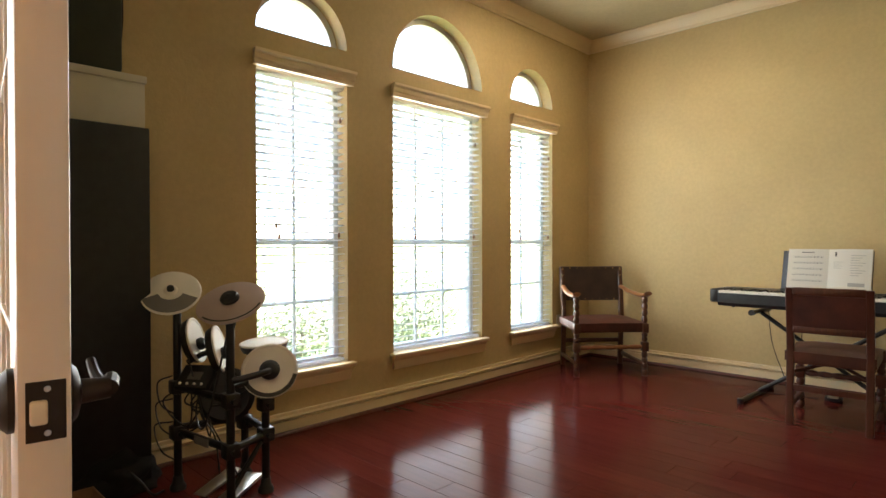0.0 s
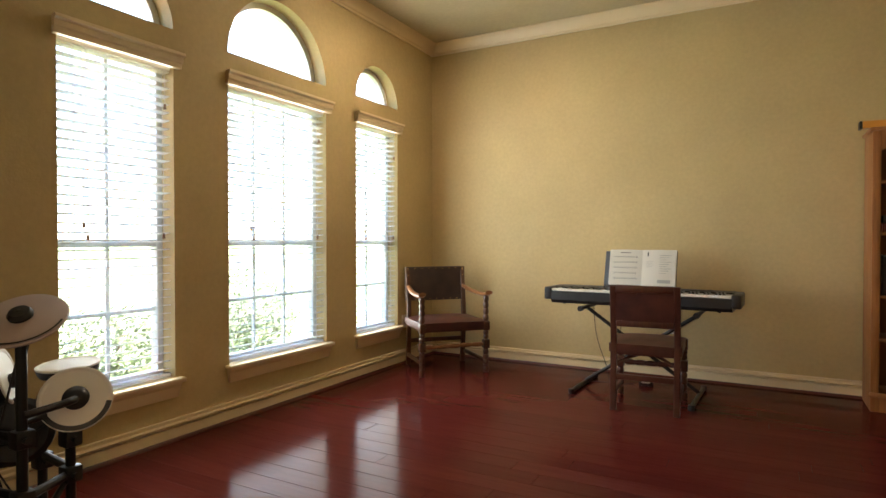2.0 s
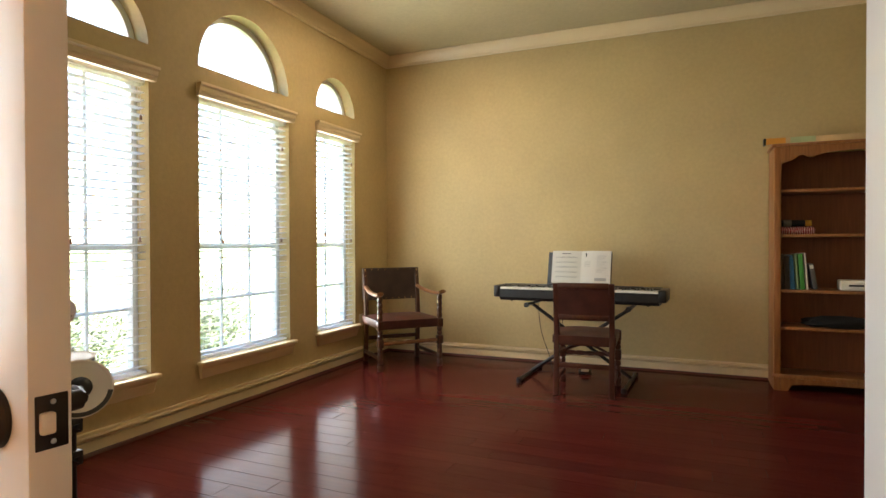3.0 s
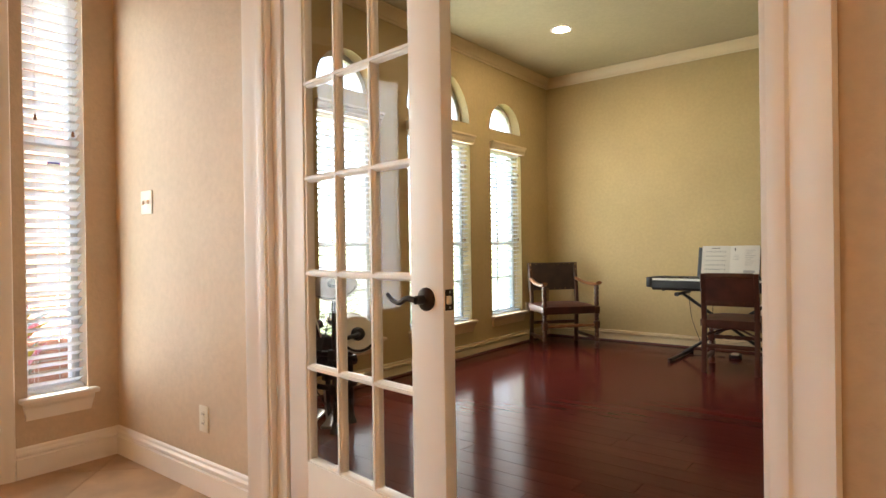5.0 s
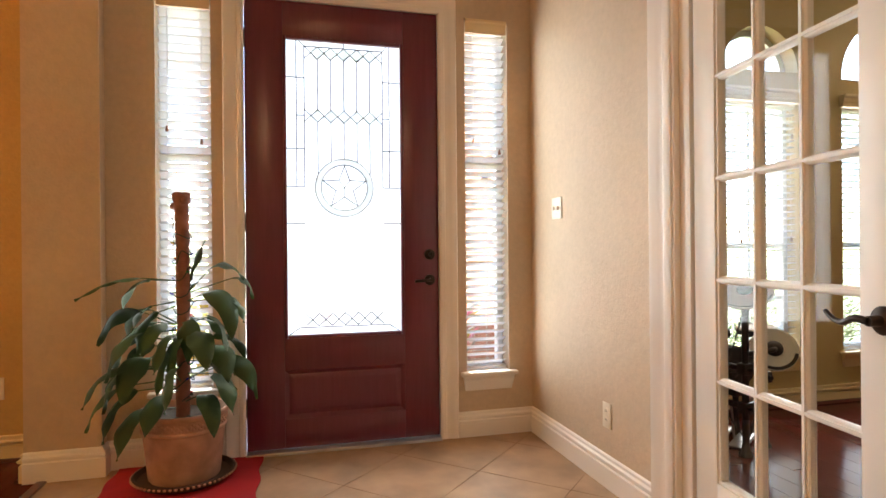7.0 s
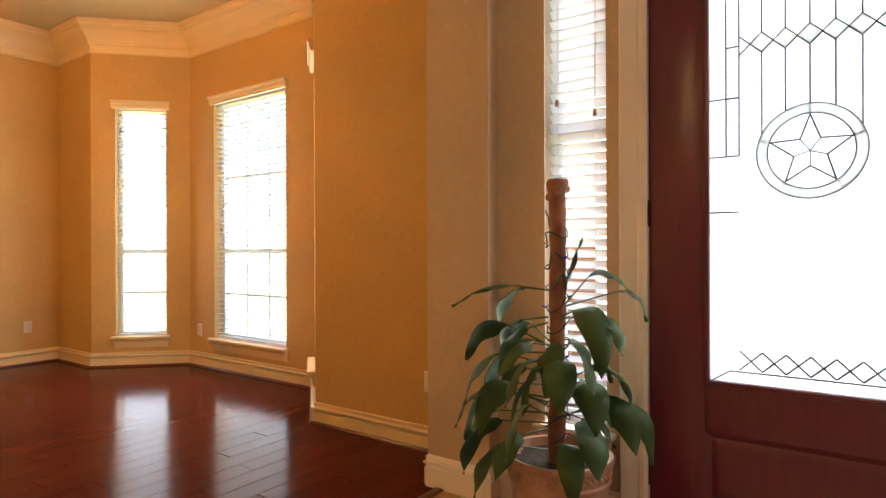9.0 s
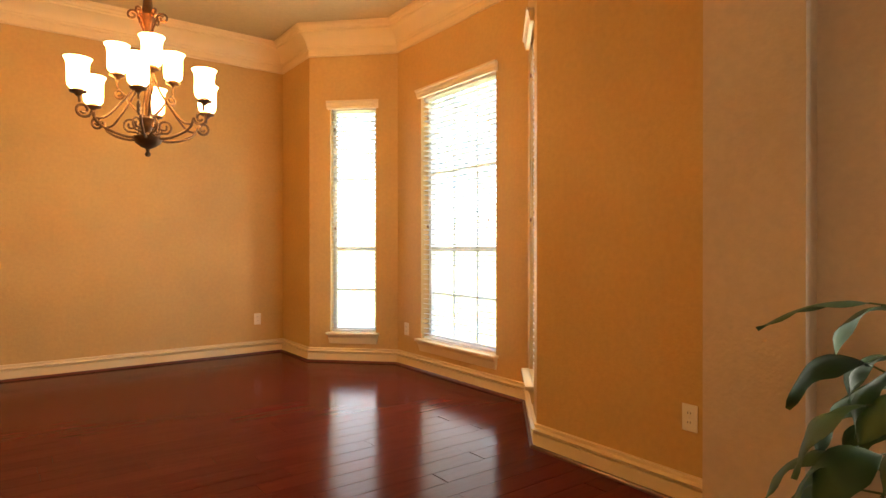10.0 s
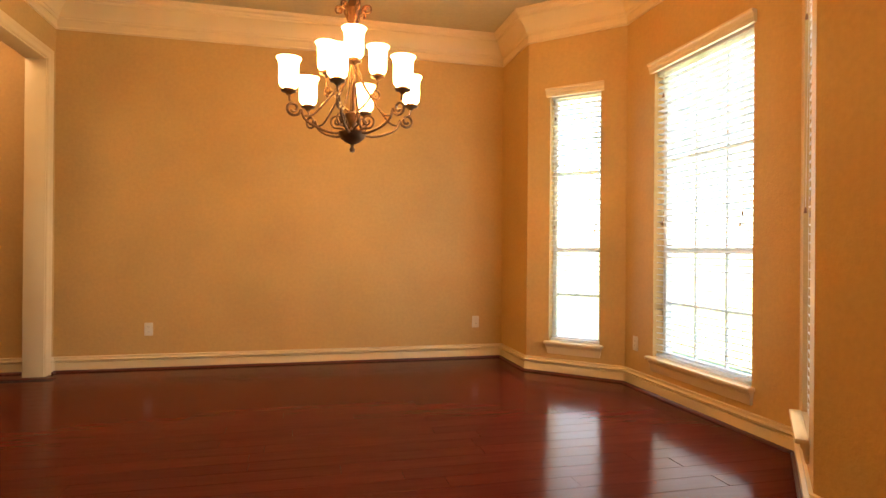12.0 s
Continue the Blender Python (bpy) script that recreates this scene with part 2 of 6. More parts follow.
CROTON_R = surface("red_leaf", (0.45, 0.05, 0.03), 0.5, vary=0.3, scale=9)
TRUNK = surface("tree_bark", (0.11, 0.08, 0.06), 0.9, vary=0.3, scale=6, bump=0.7, bump_scale=14)


# ---- mesh helpers ----
def part(name, bm, material, parent=None, label="", smooth=35):
    """Links a bmesh as one mesh object, under a thing or a part."""
    bmesh.ops.recalc_face_normals(bm, faces=bm.faces)
    me = bpy.data.meshes.new(name)
    bm.to_mesh(me)
    bm.free()
    me.materials.append(material)
    if smooth:
        me.shade_smooth()
        me.set_sharp_from_angle(angle=radians(smooth))
    ob = new(name, me)
    if parent is not None:
        ob.parent = parent
    if label:
        ob["label"] = label
    return ob


def shared(name, me, parent, m=None):
    """One more object on a mesh that exists already."""
    ob = new(name, me)
    ob.parent = parent
    if m is not None:
        ob.matrix_basis = m
    return ob


def thing(name, place, label, category, group="", kind=""):
    ob = new(name)
    ob.empty_display_size = 0.1
    ob.matrix_basis = place
    return tagged(ob, label, category, group, kind)


def box(lo, hi, bevel=0.0, bm=None, m=None):
    tgt = bm or bmesh.new()
    one = bmesh.new() if (bm is not None) else tgt
    c = [(a + b) / 2 for a, b in zip(lo, hi)]
    s = [abs(b - a) for a, b in zip(lo, hi)]
    bmesh.ops.create_cube(one, size=1.0, matrix=(m or Matrix()) @ Matrix.Translation(c) @ Matrix.Diagonal((*s, 1)))
    if bevel:
        bmesh.ops.bevel(one, geom=list(one.edges), offset=min(bevel, min(s) * 0.45), segments=2, profile=0.5, affect="EDGES")
    if bm is not None:
        merge(tgt, one)
    return tgt


def merge(tgt, src, m=None):
    vs = {v: tgt.verts.new((m @ v.co) if m else v.co) for v in src.verts}
    for f in src.faces:
        tgt.faces.new([vs[v] for v in f.verts])
    src.free()
    return tgt


def lathe(profile, seg=16, m=None, bm=None, ring=False):
    """Turned round z from (radius, height) pairs, closed at both ends, or as a ring."""
    bm = bm or bmesh.new()
    m = m or Matrix()
    rings = []
    for r, z in profile:
        if r < 1e-5:
            rings.append([bm.verts.new(m @ Vector((0, 0, z)))])
        else:
            rings.append([bm.verts.new(m @ Vector((r * math.cos(2 * math.pi * i / seg), r * math.sin(2 * math.pi * i / seg), z))) for i in range(seg)])
    for a, b in zip(rings, rings[1:]):
        for i in range(seg):
            j = (i + 1) % seg
            if len(a) == 1 and len(b) == 1:
                continue
            if len(a) == 1:
                bm.faces.new((a[0], b[i], b[j]))
            elif len(b) == 1:
                bm.faces.new((a[i], a[j], b[0]))
            else:
                bm.faces.new((a[i], a[j], b[j], b[i]))
    if ring:
        for i in range(seg):
            j = (i + 1) % seg
            bm.faces.new((rings[-1][i], rings[-1][j], rings[0][j], rings[0][i]))
        return bm
    for end, flip in ((rings[0], True), (rings[-1], False)):
        if len(end) > 1:
            bm.faces.new(end[::-1] if flip else end)
    return bm


def tube(points, radius, seg=8, bm=None, taper=None, closed=False):
    """A round bar along a line of points."""
    bm = bm or bmesh.new()
    pts = [Vector(p) for p in points]
    n = len(pts)
    rings, side = [], None
    for i, p in enumerate(pts):
        if closed:
            d = pts[(i + 1) % n] - pts[i - 1]
        else:
            d = pts[min(i + 1, n - 1)] - pts[max(i - 1, 0)]
        d.normalize()
        if side is None:
            side = d.orthogonal().normalized()
        side = (side - d * side.dot(d))
        side = side.normalized() if side.length > 1e-6 else d.orthogonal().normalized()
        up = d.cross(side)
        r = radius if taper is None else radius + (taper - radius) * i / (n - 1)
        rings.append([bm.verts.new(p + (side * math.cos(2 * math.pi * k / seg) + up * math.sin(2 * math.pi * k / seg)) * r) for k in range(seg)])
    pairs = list(zip(rings, rings[1:])) + ([(rings[-1], rings[0])] if closed else [])
    for a, b in pairs:
        for k in range(seg):
            j = (k + 1) % seg
            bm.faces.new((a[k], a[j], b[j], b[k]))
    if not closed:
        bm.faces.new(rings[0][::-1])
        bm.faces.new(rings[-1])
    return bm


def curve_points(ctrl, steps=8):
    """A smooth line through the given points."""
    p = [Vector(c) for c in ctrl]
    p = [2 * p[0] - p[1]] + p + [2 * p[-1] - p[-2]]
    out = []
    for i in range(1, len(p) - 2):
        a, b, c, d = p[i - 1], p[i], p[i + 1], p[i + 2]
        for k in range(steps):
            t = k / steps
            out.append(0.5 * ((2 * b) + (c - a) * t + (2 * a - 5 * b + 4 * c - d) * t * t + (3 * b - a - 3 * c + d) * t ** 3))
    return out + [p[-2]]


def moulding(name, path, profile, material, parent=None, closed=False):
    """A profile of (out, height) pairs run along a plan line, mitred at its corners; 'out' points to the left of the way."""
    bm = bmesh.new()
    pts = [Vector((x, y)) for x, y in path]
    n = len(pts)
    rows = []
    for i, p in enumerate(pts):
        d0 = (pts[i] - pts[i - 1]).normalized() if (i or closed) else None
        d1 = (pts[(i + 1) % n] - pts[i]).normalized() if (i < n - 1 or closed) else None
        d0, d1 = d0 or d1, d1 or d0
        n0, n1 = Vector((-d0.y, d0.x)), Vector((-d1.y, d1.x))
        k = (n0 + n1)
        k = k / max(0.2, k.dot(n0))
        rows.append([bm.verts.new((p.x + k.x * o, p.y + k.y * o, z)) for o, z in profile])
    m = len(profile)
    for a, b in list(zip(rows, rows[1:])) + ([(rows[-1], rows[0])] if closed else []):
        for j in range(m):
            bm.faces.new((a[j], a[(j + 1) % m], b[(j + 1) % m], b[j]))
    if not closed:
        bm.faces.new(rows[0])
        bm.faces.new(rows[-1][::-1])
    return part(name, bm, material, parent, smooth=25)


def panel(name, origin, along, out, length, z0, z1, thick, holes, material, arches=()):
    """A wall: a sheet from origin along a plan direction, with holes (u0, u1, z0, z1) and round-headed ones (u0, u1, spring), given its thickness away from the room."""
    bm = bmesh.new()
    o, d, w = Vector((*origin, 0)), Vector((*along, 0)).normalized(), Vector((*out, 0)).normalized()
    rects = list(holes)
    arcs = []
    for u0, u1, s in arches:
        r = (u1 - u0) / 2
        rects.append((u0, u1, s, s + r + 0.02))
        arcs.append((u0, u1, s, r))
    us = sorted({0, length, *[h[0] for h in rects], *[h[1] for h in rects]})
    zs = sorted({z0, z1, *[h[2] for h in rects], *[h[3] for h in rects]})
    us = [u for u in us if -1e-6 <= u <= length + 1e-6]
    zs = [z for z in zs if z0 - 1e-6 <= z <= z1 + 1e-6]
    cache = {}

    def vert(u, z):
        key = (round(u, 4), round(z, 4))
        if key not in cache:
            cache[key] = bm.verts.new(o + d * u + Vector((0, 0, z)))
        return cache[key]

    for ua, ub in zip(us, us[1:]):
        for za, zb in zip(zs, zs[1:]):
            cu, cz = (ua + ub) / 2, (za + zb) / 2
            if any(h[0] < cu < h[1] and h[2] < cz < h[3] for h in rects):
                continue
            bm.faces.new((vert(ua, za), vert(ub, za), vert(ub, zb), vert(ua, zb)))
    for u0, u1, s, r in arcs:
        c, top, k = (u0 + u1) / 2, s + r + 0.02, 24
        for i in range(k):
            a, b = math.pi * i / k, math.pi * (i + 1) / k
            pa, pb = (c - r * math.cos(a), s + r * math.sin(a)), (c - r * math.cos(b), s + r * math.sin(b))
            bm.faces.new((vert(*pa), vert(*pb), vert(pb[0], top), vert(pa[0], top)))
    bmesh.ops.recalc_face_normals(bm, faces=bm.faces)
    res = bmesh.ops.extrude_face_region(bm, geom=list(bm.faces))
    bmesh.ops.translate(bm, verts=[v for v in res["geom"] if isinstance(v, bmesh.types.BMVert)], vec=w * thick)
    ob = part(name, bm, material, smooth=20)
    return tagged(ob, kind="structure")


def slab(name, corners, z0, z1, material):
    bm = bmesh.new()
    f = bm.faces.new([bm.verts.new((x, y, z0)) for x, y in corners])
    res = bmesh.ops.extrude_face_region(bm, geom=[f])
    bmesh.ops.translate(bm, verts=[v for v in res["geom"] if isinstance(v, bmesh.types.BMVert)], vec=(0, 0, z1 - z0))
    return tagged(part(name, bm, material, smooth=0), kind="structure")


# ---- plan ----
WX, BACK, ENTRY_F, ENTRY_S = -2.46, 5.24, 0.42, 0.54      # study window wall, study back wall, both faces of the wall with the french door
STUDY_R, STUDY_H = 2.8, 2.99
BACK_R = BACK
FX, FOYER_H, FOYER_R = -2.45, 3.7, 3.5
PIL_X, PIL_N, PIL_S = -2.37, -1.85, -2.18                  # pilaster between foyer and dining room
DX, BAYX, D_BACK, D_R, DINING_H = -2.735, -3.355, -7.06, 1.3, 3.22
BAY = [(-2.735, -3.34), (-3.355, -4.03), (-3.355, -5.757), (-2.735, -6.375)]
SILL_Z, HEAD_Z = 0.345, 2.075

study_windows = [(1.785, 2.388, 2.255), (2.76, 3.66, 2.24), (4.025, 4.62, 2.255)]
# study window wall runs along +y
panel("wall_study_front", (WX, ENTRY_F), (0, 1), (-1, 0), BACK - ENTRY_F + 0.14, -0.3, STUDY_H, 0.16,
      [(a - ENTRY_F, b - ENTRY_F, SILL_Z, HEAD_Z) for a, b, s in study_windows], STUDY_PAINT,
      arches=[(a - ENTRY_F, b - ENTRY_F, s) for a, b, s in study_windows])
panel("wall_study_back", (WX, BACK), (1, 0), (0, 1), STUDY_R - WX + 0.16, -0.3, STUDY_H, 0.14, [], STUDY_PAINT)
panel("wall_study_side", (STUDY_R, ENTRY_F), (0, 1), (1, 0), BACK_R - ENTRY_F, -0.3, STUDY_H, 0.14, [], STUDY_PAINT)
OPEN_L, OPEN_R, OPEN_H = -1.128, 0.579, 2.46
# the wall between foyer and study: two skins, so that each side has its own paint
panel("wall_foyer_north", (FX, ENTRY_F), (1, 0), (0, 1), FOYER_R - FX, -0.3, FOYER_H, 0.06, [(OPEN_L - FX, OPEN_R - FX, -0.3, OPEN_H)], FOYER_PAINT)
panel("wall_study_entry", (WX, ENTRY_S), (1, 0), (0, -1), STUDY_R - WX, -0.3, STUDY_H, 0.06, [(OPEN_L - WX, OPEN_R - WX, -0.3, OPEN_H)], STUDY_PAINT)
DOOR_L, DOOR_R, DOOR_H = -1.195, -0.145, 2.415
SL_R, SL_L, SL_Z0, SL_Z1 = (0.013, 0.272), (-1.62, -1.355), 0.372, 2.41
TRANSOM = (0.013, 0.272, 2.60, 3.1)
panel("wall_foyer_front", (FX, PIL_S + 0.1), (0, 1), (-1, 0), 0.54 - PIL_S - 0.1, -0.3, FOYER_H, 0.16,
      [(a - PIL_S - 0.1, b - PIL_S - 0.1, z0, z1) for a, b, z0, z1 in
       [(DOOR_L - 0.02, DOOR_R + 0.02, -0.3, DOOR_H + 0.02), (*SL_R, SL_Z0, SL_Z1), (*SL_L, SL_Z0, SL_Z1), TRANSOM]], FOYER_PAINT)
panel("wall_pilaster", (PIL_X, PIL_S), (0, 1), (-1, 0), PIL_N - PIL_S, -0.3, FOYER_H, 0.40, [], FOYER_PAINT)
panel("wall_foyer_header", (PIL_X, PIL_N), (1, 0), (0, -1), FOYER_R - PIL_X, 2.74, FOYER_H, PIL_N - PIL_S, [], FOYER_PAINT)
panel("wall_foyer_far", (FOYER_R, -7.2), (0, 1), (1, 0), 7.74, -0.3, FOYER_H, 0.14, [], FOYER_PAINT)
# dining room
panel("wall_dining_front_1", (DX, PIL_S + 0.03), (0, -1), (-1, 0), PIL_S + 0.03 - BAY[0][1], -0.3, DINING_H, 0.16, [], DINING_PAINT)
panel("wall_dining_front_2", BAY[3], (0, -1), (-1, 0), BAY[3][1] - D_BACK + 0.14, -0.3, DINING_H, 0.16, [], DINING_PAINT)
DW_Z0, DW_Z1 = 0.285, 2.46
bay_windows = []
for i, (name, w) in enumerate((("wall_bay_1", 0.47), ("wall_bay_2", 1.0), ("wall_bay_3", 0.45))):
    a, b = Vector(BAY[i]), Vector(BAY[i + 1])
    d = (b - a)
    L = d.length
    d.normalize()
    out = Vector((d.y, -d.x))
    if out.x > 0:
        out = -out
    mid = L / 2 if i != 1 else (-4.03 + 4.868)
    panel(name, BAY[i], d, out, L, -0.3, DINING_H, 0.14, [(mid - w / 2, mid + w / 2, DW_Z0, DW_Z1)], DINING_PAINT)
    bay_windows.append((a + d * mid, d, out, w))
panel("wall_dining_back", (DX, D_BACK), (1, 0), (0, -1), FOYER_R - DX, -0.3, DINING_H, 0.14, [], DINING_PAINT)
DOP = (-6.88, -5.35, 2.63)
panel("wall_dining_side", (D_R, D_BACK), (0, 1), (1, 0), PIL_N - D_BACK, -0.3, DINING_H, 0.15, [(DOP[0] - D_BACK, DOP[1] - D_BACK, -0.3, DOP[2])], DINING_PAINT)
slab("ceiling_study", [(WX - 0.2, ENTRY_S - 0.06), (STUDY_R + 0.2, ENTRY_S - 0.06), (STUDY_R + 0.2, BACK_R + 0.2), (WX - 0.2, BACK + 0.2)], STUDY_H, STUDY_H + 0.12, CEILING_PAINT)
slab("ceiling_foyer", [(FX - 0.2, PIL_S), (FOYER_R + 0.2, PIL_S), (FOYER_R + 0.2, 0.54), (FX - 0.2, 0.54)], FOYER_H, FOYER_H + 0.12, CEILING_PAINT)
slab("ceiling_dining", [(BAYX - 0.25, D_BACK - 0.2), (FOYER_R + 0.2, D_BACK - 0.2), (FOYER_R + 0.2, PIL_S), (BAYX - 0.25, PIL_S)], DINING_H, DINING_H + 0.12, CEILING_PAINT)

# ---- skirting, shoe and crown mouldings ----
BASE = [(0, 0), (0.021, 0), (0.021, 0.080), (0.004, 0.083), (0.004, 0.089), (0.026, 0.095), (0.030, 0.103), (0.010, 0.110), (0.009, 0.121), (0.015, 0.125), (0.014, 0.131), (0, 0.133)]
BASE_F = [(0, 0), (0.021, 0), (0.021, 0.092), (0.012, 0.096), (0.012, 0.102), (0.019, 0.107), (0.018, 0.117), (0.010, 0.125), (0.008, 0.136), (0.003, 0.142), (0, 0.143)]
SHOE_P = [(0.021, 0.0), (0.038, 0.0), (0.036, 0.009), (0.030, 0.016), (0.021, 0.018)]
BASE_S = [(o, z * 0.9) for o, z in BASE]
study_line = [(OPEN_R + 0.122, ENTRY_S), (STUDY_R, ENTRY_S), (STUDY_R, BACK_R), (WX, BACK), (WX, ENTRY_S), (OPEN_L - 0.122, ENTRY_S)]
dining_line = [(PIL_X + 0.001, PIL_S), (DX, PIL_S), *BAY, (DX, D_BACK), (D_R, D_BACK), (D_R, DOP[0] - 0.09)]
for nm, prof, m, line in (("baseboard_study", BASE_S, TRIM, study_line), ("trim_study_shoe", SHOE_P, SHOE, study_line),
                          ("baseboard_dining", BASE, TRIM, dining_line), ("trim_dining_shoe", SHOE_P, SHOE, dining_line),
                          ("baseboard_dining_side", BASE, TRIM, [(D_R, DOP[1] + 0.09), (D_R, PIL_S)]),
                          ("baseboard_pantry", BASE, TRIM, [(D_R + 0.15, D_BACK), (FOYER_R, D_BACK)]),
                          ("trim_pantry_shoe", SHOE_P, SHOE, [(D_R + 0.15, D_BACK), (FOYER_R, D_BACK)]),
                          ("baseboard_foyer_north", BASE_F, WHITE, [(OPEN_L - 0.122, ENTRY_F), (FX, ENTRY_F), (FX, DOOR_R + 0.105)]),
                          ("baseboard_foyer_east", BASE_F, WHITE, [(FOYER_R, ENTRY_F), (OPEN_R + 0.122, ENTRY_F)]),
                          ("baseboard_foyer_south", BASE_F, WHITE, [(FX, DOOR_L - 0.105), (FX, PIL_N), (PIL_X, PIL_N), (PIL_X, PIL_S)])):
    tagged(moulding(nm, line, prof, m), kind="structure")


def crown_profile(top, h, out):
    pts = [(0, top - h), (0.012, top - h), (0.016, top - h * 0.86), (0.026, top - h * 0.80)]
    for k in range(7):
        a = k / 6
        pts.append((0.03 + (out - 0.05) * (a ** 1.5), top - h * (0.74 - 0.52 * a)))
    return pts + [(out - 0.012, top - h * 0.18), (out - 0.004, top - h * 0.10), (out, top - h * 0.09), (out, top), (0, top)]


def stepped_crown(top, h, out):
    """A built-up crown: bead, frieze, cove and two stepped fillets."""
    pts = [(0, top - h), (0.014, top - h), (0.018, top - h + 0.008), (0.014, top - h + 0.018), (0.010, top - h + 0.022), (0.010, top - h * 0.74), (0.020, top - h * 0.73), (0.026, top - h * 0.69), (0.026, top - h * 0.66)]
    for k in range(7):
        a = k / 6
        pts.append((0.034 + (out - 0.075) * (a ** 1.6), top - h * (0.64 - 0.36 * a)))
    return pts + [(out - 0.034, top - h * 0.27), (out - 0.034, top - h * 0.21), (out - 0.020, top - h * 0.20), (out - 0.016, top - h * 0.13), (out - 0.004, top - h * 0.10), (out, top - h * 0.09), (out, top), (0, top)]


tagged(moulding("trim_study_crown", [(WX, ENTRY_S), (STUDY_R, ENTRY_S), (STUDY_R, BACK_R), (WX, BACK)], crown_profile(STUDY_H, 0.10, 0.085), TRIM, closed=True), kind="structure")
tagged(moulding("trim_dining_crown", [(D_R, PIL_S), (DX, PIL_S), *BAY, (DX, D_BACK), (D_R, D_BACK)], stepped_crown(DINING_H, 0.285, 0.15), TRIM, closed=True), kind="structure")


# ---- casings ----
def casing(name, origin, along, out, u0, u1, top, width, material, depth=0.022, bottom=0.0):
    """Two legs and a head of stepped casing round an opening, on the room side of a wall."""
    bm = bmesh.new()
    o, d, w = Vector((*origin, 0)), Vector((*along, 0)), Vector((*out, 0))
    # steps across the face, from the inner edge outwards: (offset, thickness)
    steps = [(0, 0.010), (0.012, 0.016), (0.028, 0.016), (0.034, 0.012), (0.058, 0.015), (0.070, depth), (width - 0.008, depth + 0.003), (width, 0.012)]
    k = width / 0.1
    prof = [(0, 0)] + [(a * (k if a not in (0,) else 1) if a < width - 0.01 else a, t) for a, t in steps] + [(width, 0)]
    line = [(u0, bottom, -1, 0), (u0, top, -1, 1), (u1, top, 1, 1), (u1, bottom, 1, 0)]
    rows = [[bm.verts.new(o + d * (u + su * a) + Vector((0, 0, z + sz * a)) - w * t) for a, t in prof] for u, z, su, sz in line]
    m = len(prof)
    for a, b in zip(rows, rows[1:]):
        for j in range(m):
            bm.faces.new((a[j], a[(j + 1) % m], b[(j + 1) % m], b[j]))
    bm.faces.new(rows[0])
    bm.faces.new(rows[-1][::-1])
    return tagged(part(name, bm, material, smooth=25), kind="structure")


casing("trim_french_casing_foyer", (0, ENTRY_F), (1, 0), (0, 1), OPEN_L, OPEN_R, OPEN_H, 0.122, WHITE)
casing("trim_french_casing_study", (0, ENTRY_S), (1, 0), (0, -1), OPEN_L, OPEN_R, OPEN_H, 0.122, WHITE)
casing("trim_front_door_casing", (FX, 0), (0, 1), (-1, 0), DOOR_L, DOOR_R, DOOR_H, 0.105, WHITE)
casing("trim_dining_opening", (D_R, 0), (0, 1), (1, 0), DOP[0], DOP[1], DOP[2], 0.09, TRIM)
# jamb linings, a little proud of the opening
for nm, x0, x1, y0 in (("trim_french_jamb", OPEN_L - 0.002, OPEN_L + 0.012, ENTRY_F - 0.003), ("trim_french_stop", OPEN_L + 0.012, OPEN_L + 0.070, ENTRY_F + 0.022), ("trim_french_jamb_2", OPEN_R - 0.012, OPEN_R + 0.002, ENTRY_F - 0.003)):
    tagged(part(nm, box((x0, y0, 0), (x1, ENTRY_S + 0.003, OPEN_H), 0.002), WHITE), kind="structure")
tagged(part("trim_french_head", box((OPEN_L, ENTRY_F - 0.003, OPEN_H - 0.012), (OPEN_R, ENTRY_S + 0.003, OPEN_H + 0.002), 0.002), WHITE), kind="structure")
for nm, y0, y1 in (("trim_opening_jamb", DOP[0] - 0.002, DOP[0] + 0.012), ("trim_opening_jamb_2", DOP[1] - 0.012, DOP[1] + 0.002)):
    tagged(part(nm, box((D_R - 0.003, y0, 0), (D_R + 0.153, y1, DOP[2]), 0.002), TRIM), kind="structure")
tagged(part("trim_opening_head", box((D_R - 0.003, DOP[0], DOP[2] - 0.012), (D_R + 0.153, DOP[1], DOP[2] + 0.002), 0.002), TRIM), kind="structure")


# ---- windows and blinds ----
def wall_frame(x, y, out):
    """Local x along the wall, local y out of the room, z up."""
    o = Vector((*out, 0)).normalized()
    a = o.cross(Vector((0, 0, 1)))
    return Matrix(((a.x, o.x, 0, x), (a.y, o.y, 0, y), (0, 0, 1, 0), (0, 0, 0, 1)))


